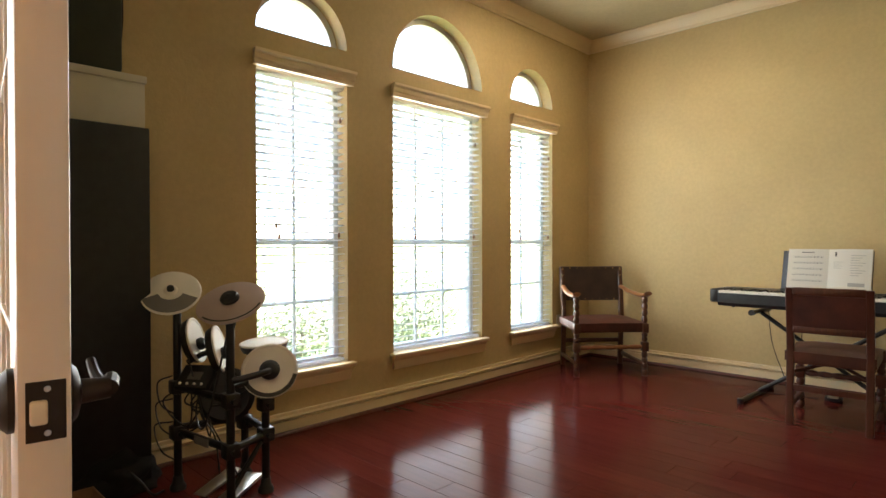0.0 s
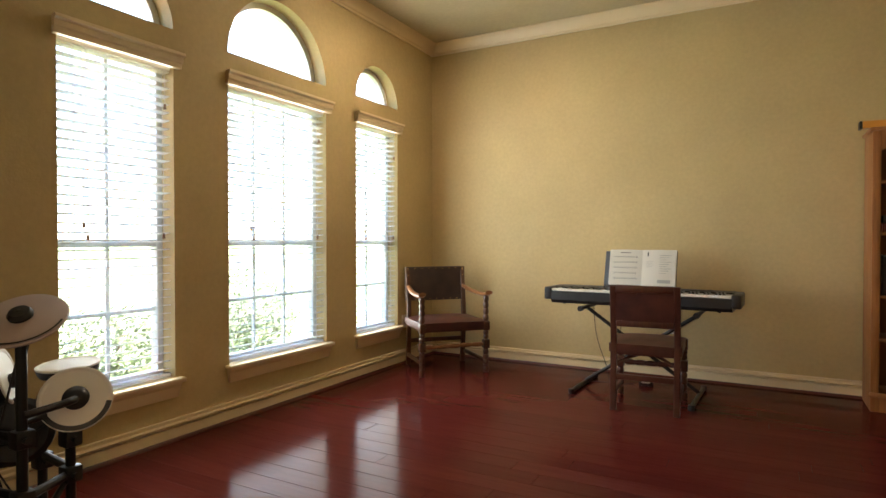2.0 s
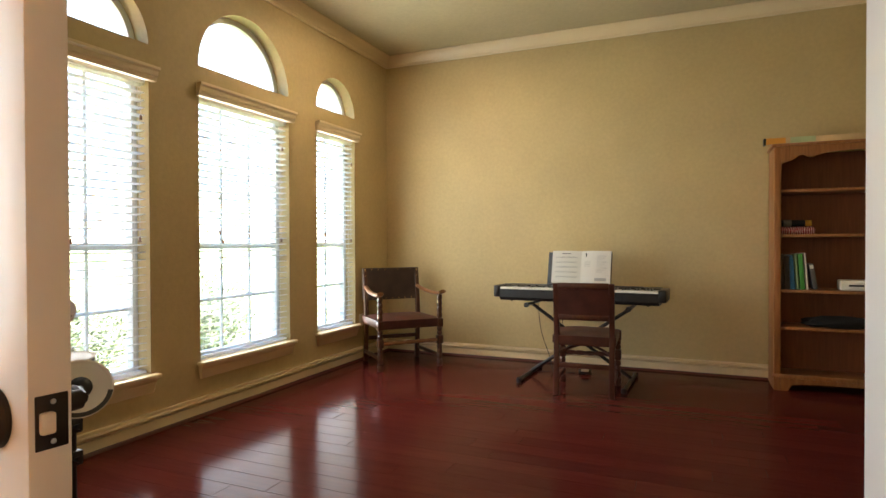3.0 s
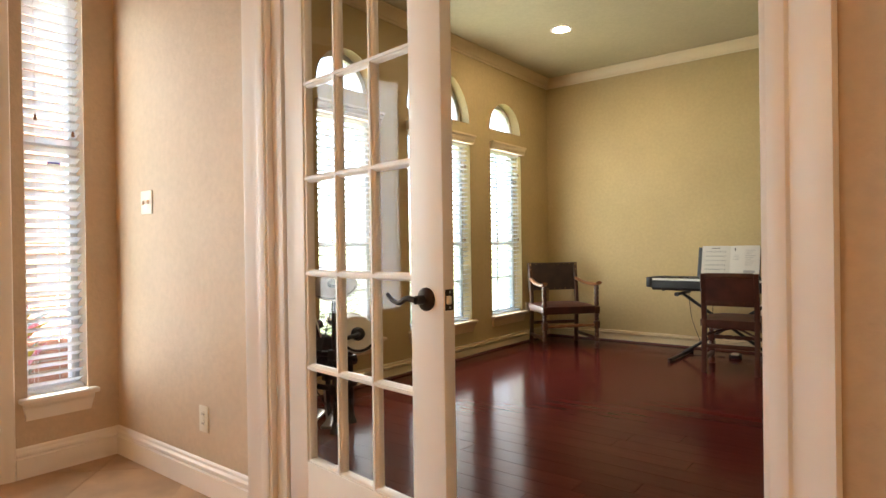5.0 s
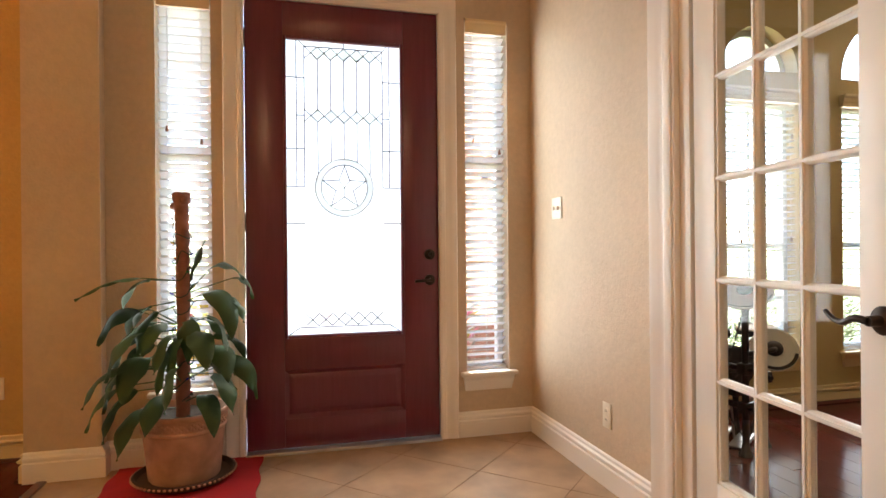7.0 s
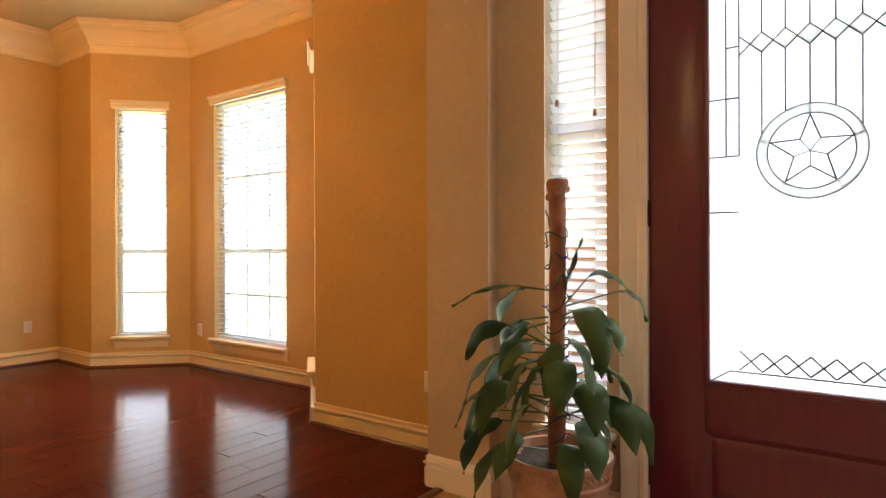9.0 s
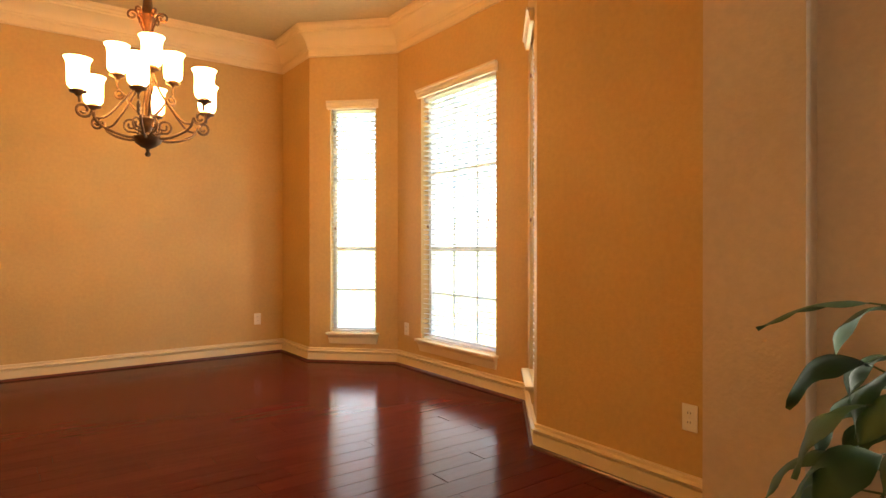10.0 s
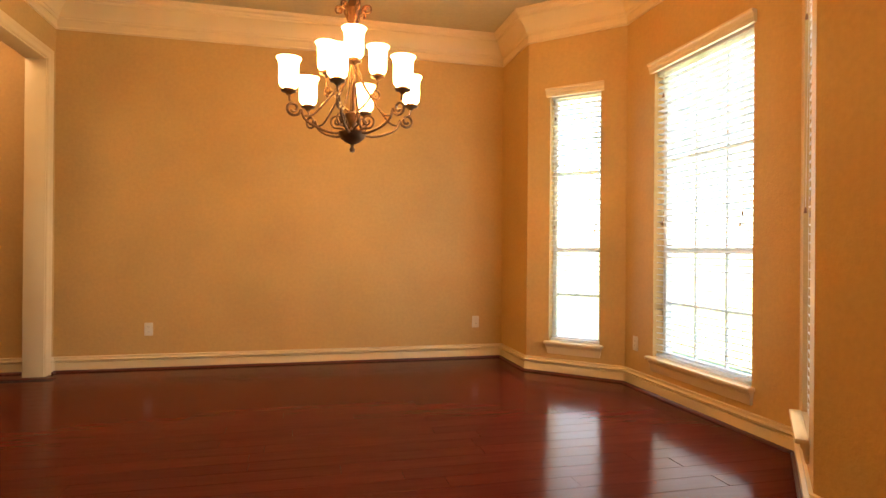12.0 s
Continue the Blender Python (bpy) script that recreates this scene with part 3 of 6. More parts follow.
def make_window(name, label, place, w, z0, z1, cols, rows_up, rows_low, rail, sill_material, sill_over=0.035, depth=0.16, apron=0.085, frame_y=0.10):
    th = tagged(new(name), label, "window", kind="structure")
    th.matrix_basis = place
    h = w / 2
    bm = bmesh.new()
    for lo, hi in (((-h, frame_y, z0), (-h + 0.035, depth - 0.004, z1)), ((h - 0.035, frame_y, z0), (h, depth - 0.004, z1)),
                   ((-h + 0.035, frame_y, z1 - 0.035), (h - 0.035, depth - 0.004, z1)), ((-h + 0.035, frame_y, z0), (h - 0.035, depth - 0.004, z0 + 0.03))):
        box(lo, hi, 0.003, bm)
    part("window_frame", bm, VINYL, th)
    part("meeting_rail", box((-h + 0.035, frame_y + 0.004, rail - 0.02), (h - 0.035, depth - 0.012, rail + 0.02), 0.003), VINYL, th)
    y0, y1 = frame_y + 0.018, frame_y + 0.034
    for za, zb, nr in ((z0 + 0.03, rail - 0.02, rows_low), (rail + 0.02, z1 - 0.035, rows_up)):
        part("pane", box((-h + 0.03, frame_y + 0.023, za - 0.004), (h - 0.03, frame_y + 0.029, zb + 0.004)), PANE, th, smooth=0).visible_shadow = False
        for c in range(1, cols):
            x = -h + 0.035 + (w - 0.07) * c / cols
            part("muntin", box((x - 0.009, y0, za), (x + 0.009, y1, zb)), VINYL, th, smooth=0)
        for r in range(1, nr):
            z = za + (zb - za) * r / nr
            part("muntin", box((-h + 0.035, y0 - 0.002, z - 0.009), (h - 0.035, y1 + 0.002, z + 0.009)), VINYL, th, smooth=0)
    part("window_sill", box((-h - sill_over, -0.055, z0 - 0.024), (h + sill_over, 0, z0 + 0.001), 0.008, box((-h + 0.001, -0.001, z0 - 0.024), (h - 0.001, frame_y + 0.002, z0 + 0.001))), sill_material, th)
    bm = bmesh.new()
    o = sill_over * 0.55
    prof = [(0, z0 - 0.024), (-0.034, z0 - 0.024), (-0.034, z0 - 0.034), (-0.024, z0 - 0.05), (-0.018, z0 - 0.024 - apron + 0.02), (-0.012, z0 - 0.024 - apron), (0, z0 - 0.024 - apron)]
    ends = [[bm.verts.new((s * (h + o - (0.012 if i > 3 else 0)), y, z)) for i, (y, z) in enumerate(prof)] for s in (-1, 1)]
    n = len(prof)
    for j in range(n):
        bm.faces.new((ends[0][j], ends[0][(j + 1) % n], ends[1][(j + 1) % n], ends[1][j]))
    bm.faces.new(ends[0])
    bm.faces.new(ends[1][::-1])
    part("apron", bm, sill_material, th, smooth=20)
    return th


def make_blind(label, place, w, z0, z1, valance, tilt=-7.0, pitch=0.044, cords=(), tassels=(), group="window blinds", valance_inside=False):
    """A wooden-slat blind inside its opening, with a moulded valance."""
    th = thing("venetian_blind", place, label, "blind", group)
    h = w / 2
    bm = bmesh.new()
    vh, vo = valance
    x = h - 0.004 if valance_inside else h + 0.035
    yb = 0.012 if valance_inside else -0.002
    zt = z1 - 0.002 if valance_inside else z1 + vh - 0.034
    prof = [(yb, zt - vh), (yb - vo * 0.55, zt - vh), (yb - vo * 0.6, zt - vh * 0.72), (yb - vo * 0.72, zt - vh * 0.62), (yb - vo * 0.75, zt - vh * 0.3), (yb - vo, zt - vh * 0.18), (yb - vo, zt), (yb, zt)]
    ends = [[bm.verts.new((s * (x - (vo - (yb - py)) * 0.25), py, pz)) for py, pz in prof] for s in (-1, 1)]
    n = len(prof)
    for j in range(n):
        bm.faces.new((ends[0][j], ends[0][(j + 1) % n], ends[1][(j + 1) % n], ends[1][j]))
    bm.faces.new(ends[0])
    bm.faces.new(ends[1][::-1])
    part("valance", bm, TRIM, th, smooth=20)
    part("headrail", box((-h + 0.006, 0.02, z1 - 0.045), (h - 0.006, 0.07, z1 - 0.004), 0.002), WHITE, th)
    part("bottom_rail", box((-h + 0.008, 0.022, z0 + 0.004), (h - 0.008, 0.07, z0 + 0.022), 0.004), SLAT, th)
    me = None
    top = z1 - 0.05
    k = int((top - z0 - 0.035) / pitch)
    for i in range(k + 1):
        m = pose(0, 0.046, z0 + 0.045 + i * pitch, tilt + 0.4 * math.sin(i * 2.1), 0.06 * math.sin(i * 1.3), 0)
        if me is None:
            s = part("slat", box((-h + 0.009, -0.0245, -0.0017), (h - 0.009, 0.0245, 0.0017)), SLAT, th, smooth=0)
            s.matrix_basis = m
            me = s.data
        else:
            shared("slat", me, th, m)
    for cx in cords:
        for cy in (0.020, 0.072):
            part("ladder_cord", tube([(cx, cy, z0 + 0.02), (cx, cy, z1 - 0.05)], 0.0011, 4), WHITE, th, smooth=0)
    for tx, tz in tassels:
        part("pull_cord", tube([(tx, 0.006, tz), (tx + 0.004, 0.012, (tz + z1) / 2), (tx, 0.016, z1 - 0.03)], 0.0011, 4), WHITE, th)
        part("tassel", lathe([(0.001, 0.03), (0.005, 0.026), (0.0085, 0.004), (0.007, 0), (0.001, 0)], 10, Matrix.Translation((tx, 0.006, tz - 0.03))), ARM_WOOD, th, "small brown wooden tassel")
    return th


for i, (a, b, s) in enumerate(study_windows):
    place = wall_frame(WX, (a + b) / 2, (-1, 0))
    w = b - a
    # local x runs towards +y here
    wide = i == 1
    make_window(f"window_{i + 1}", "tall white window with divided panes and a cream sill", place, w, SILL_Z, HEAD_Z, 3 if wide else 2, 1, 2, 1.085, TRIM)
    make_blind("open white slatted blind over a tall study window", place, w, SILL_Z, HEAD_Z, (0.082, 0.058), cords=(-w * 0.36, w * 0.36) if not wide else (-w * 0.4, 0.0, w * 0.4),
               tassels=((-w * 0.30, 1.19), (-w * 0.27, 1.13), (w * 0.4, 1.14), (w * 0.42, 1.84)))
    # round-headed light above
    th = tagged(new(f"window_{i + 4}"), "half-round window without a blind", "window", kind="structure")
    th.matrix_basis = place @ Matrix.Translation((0, 0, s))
    r = w / 2
    bm = bmesh.new()
    arc = lambda rr, y, k=24: [Vector((-rr * math.cos(math.pi * j / k), y, rr * math.sin(math.pi * j / k))) for j in range(k + 1)]
    rows = [[bm.verts.new(v) for v in arc(rr, y)] for rr, y in ((r, 0.105), (r - 0.04, 0.105), (r - 0.04, 0.15), (r, 0.15))]
    for q in range(4):
        for j in range(24):
            bm.faces.new((rows[q][j], rows[q][j + 1], rows[(q + 1) % 4][j + 1], rows[(q + 1) % 4][j]))
    bm.faces.new([rows[q][0] for q in range(4)])
    bm.faces.new([rows[q][24] for q in range(4)])
    box((-r + 0.04, 0.107, 0.0), (r - 0.04, 0.148, 0.035), 0.003, bm)
    part("window_frame", bm, VINYL, th)
    bm = bmesh.new()
    bm.faces.new([bm.verts.new(v) for v in arc(r - 0.03, 0.128)])
    part("pane", bm, PANE, th, smooth=0).visible_shadow = False

for i, ((p, d, out, w), cols) in enumerate(zip(bay_windows, (2, 3, 2))):
    place = wall_frame(p.x, p.y, out)
    make_window(f"window_{i + 7}", "tall white bay window with divided panes and a cream sill", place, w, DW_Z0, DW_Z1, cols if i == 1 else 1, 2, 2, 1.085, TRIM, depth=0.14, frame_y=0.085)
    make_blind("open white slatted blind over a dining room bay window", place, w, DW_Z0, DW_Z1, (0.075, 0.045), tilt=-6, cords=(-w * 0.4, w * 0.4) if w < 0.6 else (-w * 0.4, 0.0, w * 0.4),
               tassels=((w * 0.41, 1.33), (w * 0.39, 1.26), (-w * 0.4, 1.30), (-w * 0.4, 2.25)))
for i, (sl, lab) in enumerate(((SL_R, "narrow sidelight window beside the front door"), (SL_L, "narrow sidelight window behind the potted plant"))):
    place = wall_frame(FX, (sl[0] + sl[1]) / 2, (-1, 0))
    w = sl[1] - sl[0]
    make_window(f"window_{i + 10}", lab, place, w, SL_Z0, SL_Z1, 1, 1, 1, 1.6, WHITE, sill_over=0.04)
    make_blind("open white slatted blind in a narrow sidelight", place, w, SL_Z0, SL_Z1, (0.08, 0.02), tilt=-27 - 11 * i, cords=(-w * 0.3, w * 0.3), tassels=((-w * 0.3, 1.72), (w * 0.32, 1.66)), valance_inside=True)
place = wall_frame(FX, (TRANSOM[0] + TRANSOM[1]) / 2, (-1, 0))
make_window("window_12", "small high window above the sidelight", place, TRANSOM[1] - TRANSOM[0], TRANSOM[2], TRANSOM[3], 1, 1, 1, 2.95, WHITE, sill_over=-0.004, apron=0.03)


# ---- doors ----
def french_leaf():
    w, d, H = 0.836, 0.045, 2.44
    th = tagged(new("door_1"), "white french door leaf with three by six glass panes, just ajar", "door", kind="structure")
    th.matrix_basis = pose(-1.046, 0.450, 0.008, 0, 0, -6.6)
    gl, gr, gb, gt = 0.122, w - 0.132, 0.267, 2.342
    for nm, lo, hi in (("stile", (0, 0, 0), (gl, d, H)), ("stile", (gr, 0, 0), (w, d, H)), ("bottom_rail", (gl, 0, 0), (gr, d, gb)), ("top_rail", (gl, 0, gt), (gr, d, H))):
        part(nm, box(lo, hi, 0.002), DOOR_WHITE, th)
    cols, rows, mw = 3, 6, 0.026

    def bar(lo, hi, along):
        # a muntin with a rounded, stepped face on both sides
        prof = [(-mw / 2, d / 2 - 0.006), (-mw / 2 + 0.004, 0.010), (-mw / 2 + 0.008, 0.008), (-0.005, 0.003), (0.005, 0.003), (mw / 2 - 0.008, 0.008), (mw / 2 - 0.004, 0.010), (mw / 2, d / 2 - 0.006),
                (mw / 2, d / 2 + 0.006), (mw / 2 - 0.008, d - 0.008), (0.005, d - 0.003), (-0.005, d - 0.003), (-mw / 2 + 0.008, d - 0.008), (-mw / 2, d / 2 + 0.006)]
        bm = bmesh.new()
        rows_ = []
        for end in (lo, hi):
            rows_.append([bm.verts.new((end[0] + a, b, end[1]) if along == "z" else (end[0], b, end[1] + a)) for a, b in prof])
        n = len(prof)
        for j in range(n):
            bm.faces.new((rows_[0][j], rows_[0][(j + 1) % n], rows_[1][(j + 1) % n], rows_[1][j]))
        bm.faces.new(rows_[0])
        bm.faces.new(rows_[1][::-1])
        return bm
    for c in range(1, cols):
        x = gl + (gr - gl) * c / cols
        part("muntin", bar((x, gb), (x, gt), "z"), DOOR_WHITE, th, smooth=30)
    for r in range(1, rows):
        z = gb + (gt - gb) * r / rows
        part("muntin", bar((gl, z), (gr, z), "x"), DOOR_WHITE, th, smooth=30)
    # bead round the glass
    for lo, hi in (((gl, 0.006, gb), (gl + 0.011, d - 0.006, gt)), ((gr - 0.011, 0.006, gb), (gr, d - 0.006, gt)), ((gl, 0.006, gb), (gr, d - 0.006, gb + 0.011)), ((gl, 0.006, gt - 0.011), (gr, d - 0.006, gt))):
        part("glass_bead", box(lo, hi, 0.004), DOOR_WHITE, th)
    for c in range(cols):
        for r in range(rows):
            xa, xb = gl + (gr - gl) * c / cols, gl + (gr - gl) * (c + 1) / cols
            za, zb = gb + (gt - gb) * r / rows, gb + (gt - gb) * (r + 1) / rows
            p = part("pane", box((xa + 0.002, d / 2 - 0.002, za + 0.002), (xb - 0.002, d / 2 + 0.002, zb - 0.002)), DOOR_PANE, th, smooth=0)
            p.visible_shadow = False
    # lever handles on both faces
    hx, hz = w - 0.068, 0.898
    for s, yf in ((-1, 0.0), (1, d)):
        m = Matrix.Translation((hx, yf, hz)) @ Matrix.Rotation(radians(90 if s < 0 else -90), 4, "X")
        rose = part("rose", lathe([(0.0, 0.0), (0.034, 0.0), (0.034, 0.006), (0.028, 0.012), (0.014, 0.016), (0.012, 0.045), (0.0, 0.046)], 24, m), BRONZE, th, "dark bronze round rose")
        y = yf + s * 0.045
        pts = curve_points([(hx, y, hz), (hx - 0.03, y + s * 0.006, hz + 0.004), (hx - 0.065, y + s * 0.004, hz - 0.010), (hx - 0.10, y, hz - 0.004), (hx - 0.125, y - s * 0.002, hz + 0.012)], 6)
        part("lever", tube(pts, 0.0095, 10, taper=0.006), BRONZE, th, "curved dark bronze lever")
    # latch plate and bolt on the edge
    part("latch_plate", box((w - 0.001, d / 2 - 0.016, hz - 0.030), (w + 0.0015, d / 2 + 0.018, hz + 0.030), 0.001), BRONZE, th, "dark bronze latch plate")
    part("latch_bolt", box((w, d / 2 - 0.013, hz - 0.012), (w + 0.010, d / 2 + 0.002, hz + 0.012), 0.003), PLATE, th, "pale latch bolt")
    for dz in (-0.022, 0.022):
        part("screw", lathe([(0, 0.0005), (0.0032, 0.0005), (0.0028, 0.0016), (0, 0.002)], 10, Matrix.Translation((w + 0.001, d / 2 + 0.002, hz + dz)) @ Matrix.Rotation(radians(90), 4, "Y")), STEEL, th)
    # bolt socket and flush bolt at the top of the edge
    part("flush_bolt", box((w - 0.002, d / 2 - 0.010, 2.20), (w + 0.001, d / 2 + 0.010, 2.36), 0.001), BRONZE, th, "dark bronze flush bolt")
    return th


french_leaf()


def front_door():
    y0, y1, H = DOOR_L, DOOR_R, DOOR_H
    w = y1 - y0
    # local x along +y, local y out of the house
    th = tagged(new("door_2"), "dark mahogany front door with a leaded star glass, closed", "door", kind="structure")
    th.matrix_basis = wall_frame(FX - 0.012, (y0 + y1) / 2, (-1, 0)) @ Matrix.Translation((-w / 2, 0, 0))
    d = 0.045
    gl, gr, gb, gt = 0.197, w - 0.200, 0.605, 2.230
    pl, pr, pb, pt = 0.205, w - 0.215, 0.175, 0.435
    for nm, lo, hi in (("stile", (0.003, 0, 0.02), (gl, d, H)), ("stile", (gr, 0, 0.02), (w - 0.003, d, H)), ("top_rail", (gl, 0, gt), (gr, d, H)),
                       ("lock_rail", (gl, 0, pt), (gr, d, gb)), ("bottom_rail", (gl, 0, 0.02), (gr, d, pb))):
        part(nm, box(lo, hi, 0.0015), MAHOGANY, th)
    bm = bmesh.new()
    rings = []
    for ins, y in ((0, 0.002), (0.012, 0.010), (0.022, 0.016), (0.05, 0.006), (0.056, 0.005)):
        rings.append([bm.verts.new(v) for v in ((gl + ins, y, pb + ins), (gr - ins, y, pb + ins), (gr - ins, y, pt - ins), (gl + ins, y, pt - ins))])
    for a, b in zip(rings, rings[1:]):
        for k in range(4):
            bm.faces.new((a[k], a[(k + 1) % 4], b[(k + 1) % 4], b[k]))
    bm.faces.new(rings[-1])
    part("raised_panel", bm, MAHOGANY, th, smooth=15)
    part("panel_back", box((gl, 0.02, pb), (gr, d - 0.004, pt)), MAHOGANY, th, smooth=0)
    for lo, hi in (((gl, -0.008, gb), (gl + 0.018, 0.02, gt)), ((gr - 0.018, -0.008, gb), (gr, 0.02, gt)), ((gl + 0.018, -0.008, gb), (gr - 0.018, 0.02, gb + 0.018)), ((gl + 0.018, -0.008, gt - 0.018), (gr - 0.018, 0.02, gt))):
        part("glass_moulding", box(lo, hi, 0.005), MAHOGANY, th)
    part("glass", box((gl + 0.002, 0.020, gb + 0.002), (gr - 0.002, 0.026, gt - 0.002)), OBSCURE, th, "bright obscured leaded glass", smooth=0).visible_shadow = False
    # lead lines
    bm = bmesh.new()
    yl = 0.0185

    def line(a, b, r=0.0029):
        tube([(a[0], yl, a[1]), (b[0], yl, b[1])], r, 5, bm)
    L, R = gl + 0.112, gr - 0.115
    top, low = 2.153, 1.811
    step = (R - L) / 6
    amp = step * 0.475
    for x, o in ((L, L - 0.042), (R, R + 0.038)):
        line((x, top + amp), (x, 1.424))
        line((o, gt), (o, 1.424))
        line((o, gt), (x, top + amp))
        line((o, 1.811), (x, 1.811))
        for k in range(34):
            line((o, 1.99 - 0.0165 * k), (x, 1.99 - 0.0165 * k), 0.0007)
    line((L, top + amp), (R, top + amp))
    line(((L + R) / 2, top + amp), ((L + R) / 2, gt))
    for z in (2.015, 1.63, 1.424, 1.225):
        line((gl, z), (L, z))
        line((R, z), (gr, z))

    def diamonds(zc, seedy):
        """A row of five diamonds between two half ones."""
        for k in range(1, 6):
            m = L + k * step
            for sx in (-1, 1):
                for sz in (-1, 1):
                    line((m + sx * step / 2, zc), (m, zc + sz * amp), 0.0032)
            if seedy:
                g = box((-step * 0.34, -0.001, -step * 0.34), (step * 0.34, 0.001, step * 0.34))
                bmesh.ops.transform(g, verts=g.verts, matrix=Matrix.Translation((m, 0.0165, zc)) @ Matrix.Scale(0.95, 4, (0, 0, 1)) @ Matrix.Rotation(radians(45), 4, "Y"))
                part("diamond_glass", g, SEEDY, th, "greenish textured glass diamond", smooth=0).visible_shadow = False
        for x, sx in ((L, 1), (R, -1)):
            for sz in (-1, 1):
                line((x + sx * step / 2, zc), (x, zc + sz * amp))
    diamonds(top, True)
    diamonds(low, True)
    for k in range(1, 6):
        x = L + k * step
        off = abs(x - (L + R) / 2)
        line((x, top - amp), (x, low + amp))
        line((x, low - amp), (x, 1.421 + math.sqrt(max(0.0, 0.158 ** 2 - off ** 2))))
    cx, cz = (L + R) / 2, 1.421
    for rr in (0.158, 0.126):
        tube([(cx + rr * math.cos(2 * math.pi * k / 40), yl, cz + rr * math.sin(2 * math.pi * k / 40)) for k in range(40)], 0.0028, 5, bm, closed=True)
    tips = [(cx + 0.122 * math.cos(radians(90 + 72 * k)), cz + 0.122 * math.sin(radians(90 + 72 * k))) for k in range(5)]
    ins = [(cx + 0.05 * math.cos(radians(126 + 72 * k)), cz + 0.05 * math.sin(radians(126 + 72 * k))) for k in range(5)]
    for k in range(5):
        line(tips[k], ins[k])
        line(ins[k], tips[(k + 1) % 5])
        line((cx, cz), ins[k], 0.002)
        line(tips[k], (cx + 0.158 * math.cos(radians(90 + 72 * k)), cz + 0.158 * math.sin(radians(90 + 72 * k))))
    zb = 0.70
    diamonds(zb, False)
    line((L - 0.03, zb - 0.04), (R + 0.03, zb - 0.04))
    line((L - 0.03, zb - 0.04), (gl, gb))
    line((R + 0.03, zb - 0.04), (gr, gb))
    # seedy glass in the ring and the star's middle
    part("ring_glass", lathe([(0.126, -0.001), (0.158, -0.001), (0.158, 0.001), (0.126, 0.001)], 40, Matrix.Translation((cx, 0.0165, cz)) @ Matrix.Rotation(radians(90), 4, "X"), ring=True), SEEDY, th, "greenish textured glass ring", smooth=0).visible_shadow = False
    part("lead_came", bm, LEAD, th, "thin dark lead lines with a ringed star")
    for z, r in ((1.05, 0.03), (0.905, 0.03)):
        m = Matrix.Translation((w - 0.055, 0, z)) @ Matrix.Rotation(radians(90), 4, "X")
        part("lock_rose", lathe([(0, 0), (r, 0), (r, 0.008), (r * 0.7, 0.016), (0.012, 0.02), (0.011, 0.045), (0, 0.046)], 20, m), BRONZE, th)
    part("lever", tube(curve_points([(w - 0.055, -0.045, 0.905), (w - 0.09, -0.05, 0.905), (w - 0.15, -0.047, 0.900)], 5), 0.009, 8), BRONZE, th)
    part("thumb_turn", box((w - 0.060, -0.058, 1.035), (w - 0.050, -0.04, 1.065), 0.003), BRONZE, th)
    for z in (0.25, 1.23, 2.2):
        part("hinge", lathe([(0, -0.05), (0.006, -0.05), (0.006, 0.05), (0, 0.052)], 8, Matrix.Translation((0.0, -0.006, z))), BRONZE, th)
    # frame and threshold
    fr = tagged(new("door_frame"), "white front door frame with a metal threshold", "door frame", kind="structure")
    fr.matrix_basis = th.matrix_basis
    for lo, hi in (((-0.02, -0.012, 0), (-0.001, 0.15, H + 0.02)), ((w + 0.001, -0.012, 0), (w + 0.02, 0.15, H + 0.02)), ((-0.001, -0.012, H + 0.003), (w + 0.001, 0.15, H + 0.02))):
        part("jamb", box(lo, hi, 0.002), WHITE, fr)
    part("threshold", box((-0.001, -0.05, -0.004), (w + 0.001, 0.15, 0.016), 0.004), STEEL, fr)


front_door()


# ---- outdoors ----
bm = bmesh.new()
bmesh.ops.create_grid(bm, x_segments=8, y_segments=8, size=300, matrix=Matrix.Translation((0, 0, -0.16)))
tagged(part("ground", bm, GRASS, smooth=0), "mown green lawn", "lawn", kind="structure")
slab("pavement", [(-9.5, -1.6), (-2.62, -1.6), (-2.62, 0.3), (-9.5, 0.3)], -0.15, -0.03, CONCRETE)
slab("pavement_2", [(-16, 2.2), (-9.5, -1.6), (-9.5, 0.3), (-15, 4.0)], -0.15, -0.06, CONCRETE)
slab("road", [(-30, -80), (-23, -80), (-23, 80), (-30, 80)], -0.155, -0.14, surface("asphalt", (0.06, 0.06, 0.06), 0.9, bump=0.3))


def leaf_cloud(rnd, center, size, count, leaf):
    bm = bmesh.new()
    for _ in range(count):
        v = Vector((rnd.gauss(0, 1), rnd.gauss(0, 1), rnd.gauss(0, 1))).normalized() * (rnd.random() ** 0.35)
        lump = 1 + 0.25 * noise.noise(v * 2.3 + Vector(center))
        p = Vector(center) + Vector((v.x * size[0], v.y * size[1], v.z * size[2])) * lump
        a = Vector((rnd.uniform(-1, 1), rnd.uniform(-1, 1), rnd.uniform(-0.6, 1))).normalized()
        b = a.orthogonal().normalized()
        c = a.cross(b)
        s = leaf * rnd.uniform(0.6, 1.4)
        bm.faces.new([bm.verts.new(p + q) for q in (b * s, c * s * 0.45 + a * s * 0.1, -b * s, -c * s * 0.45 + a * s * 0.1)])
    return bm


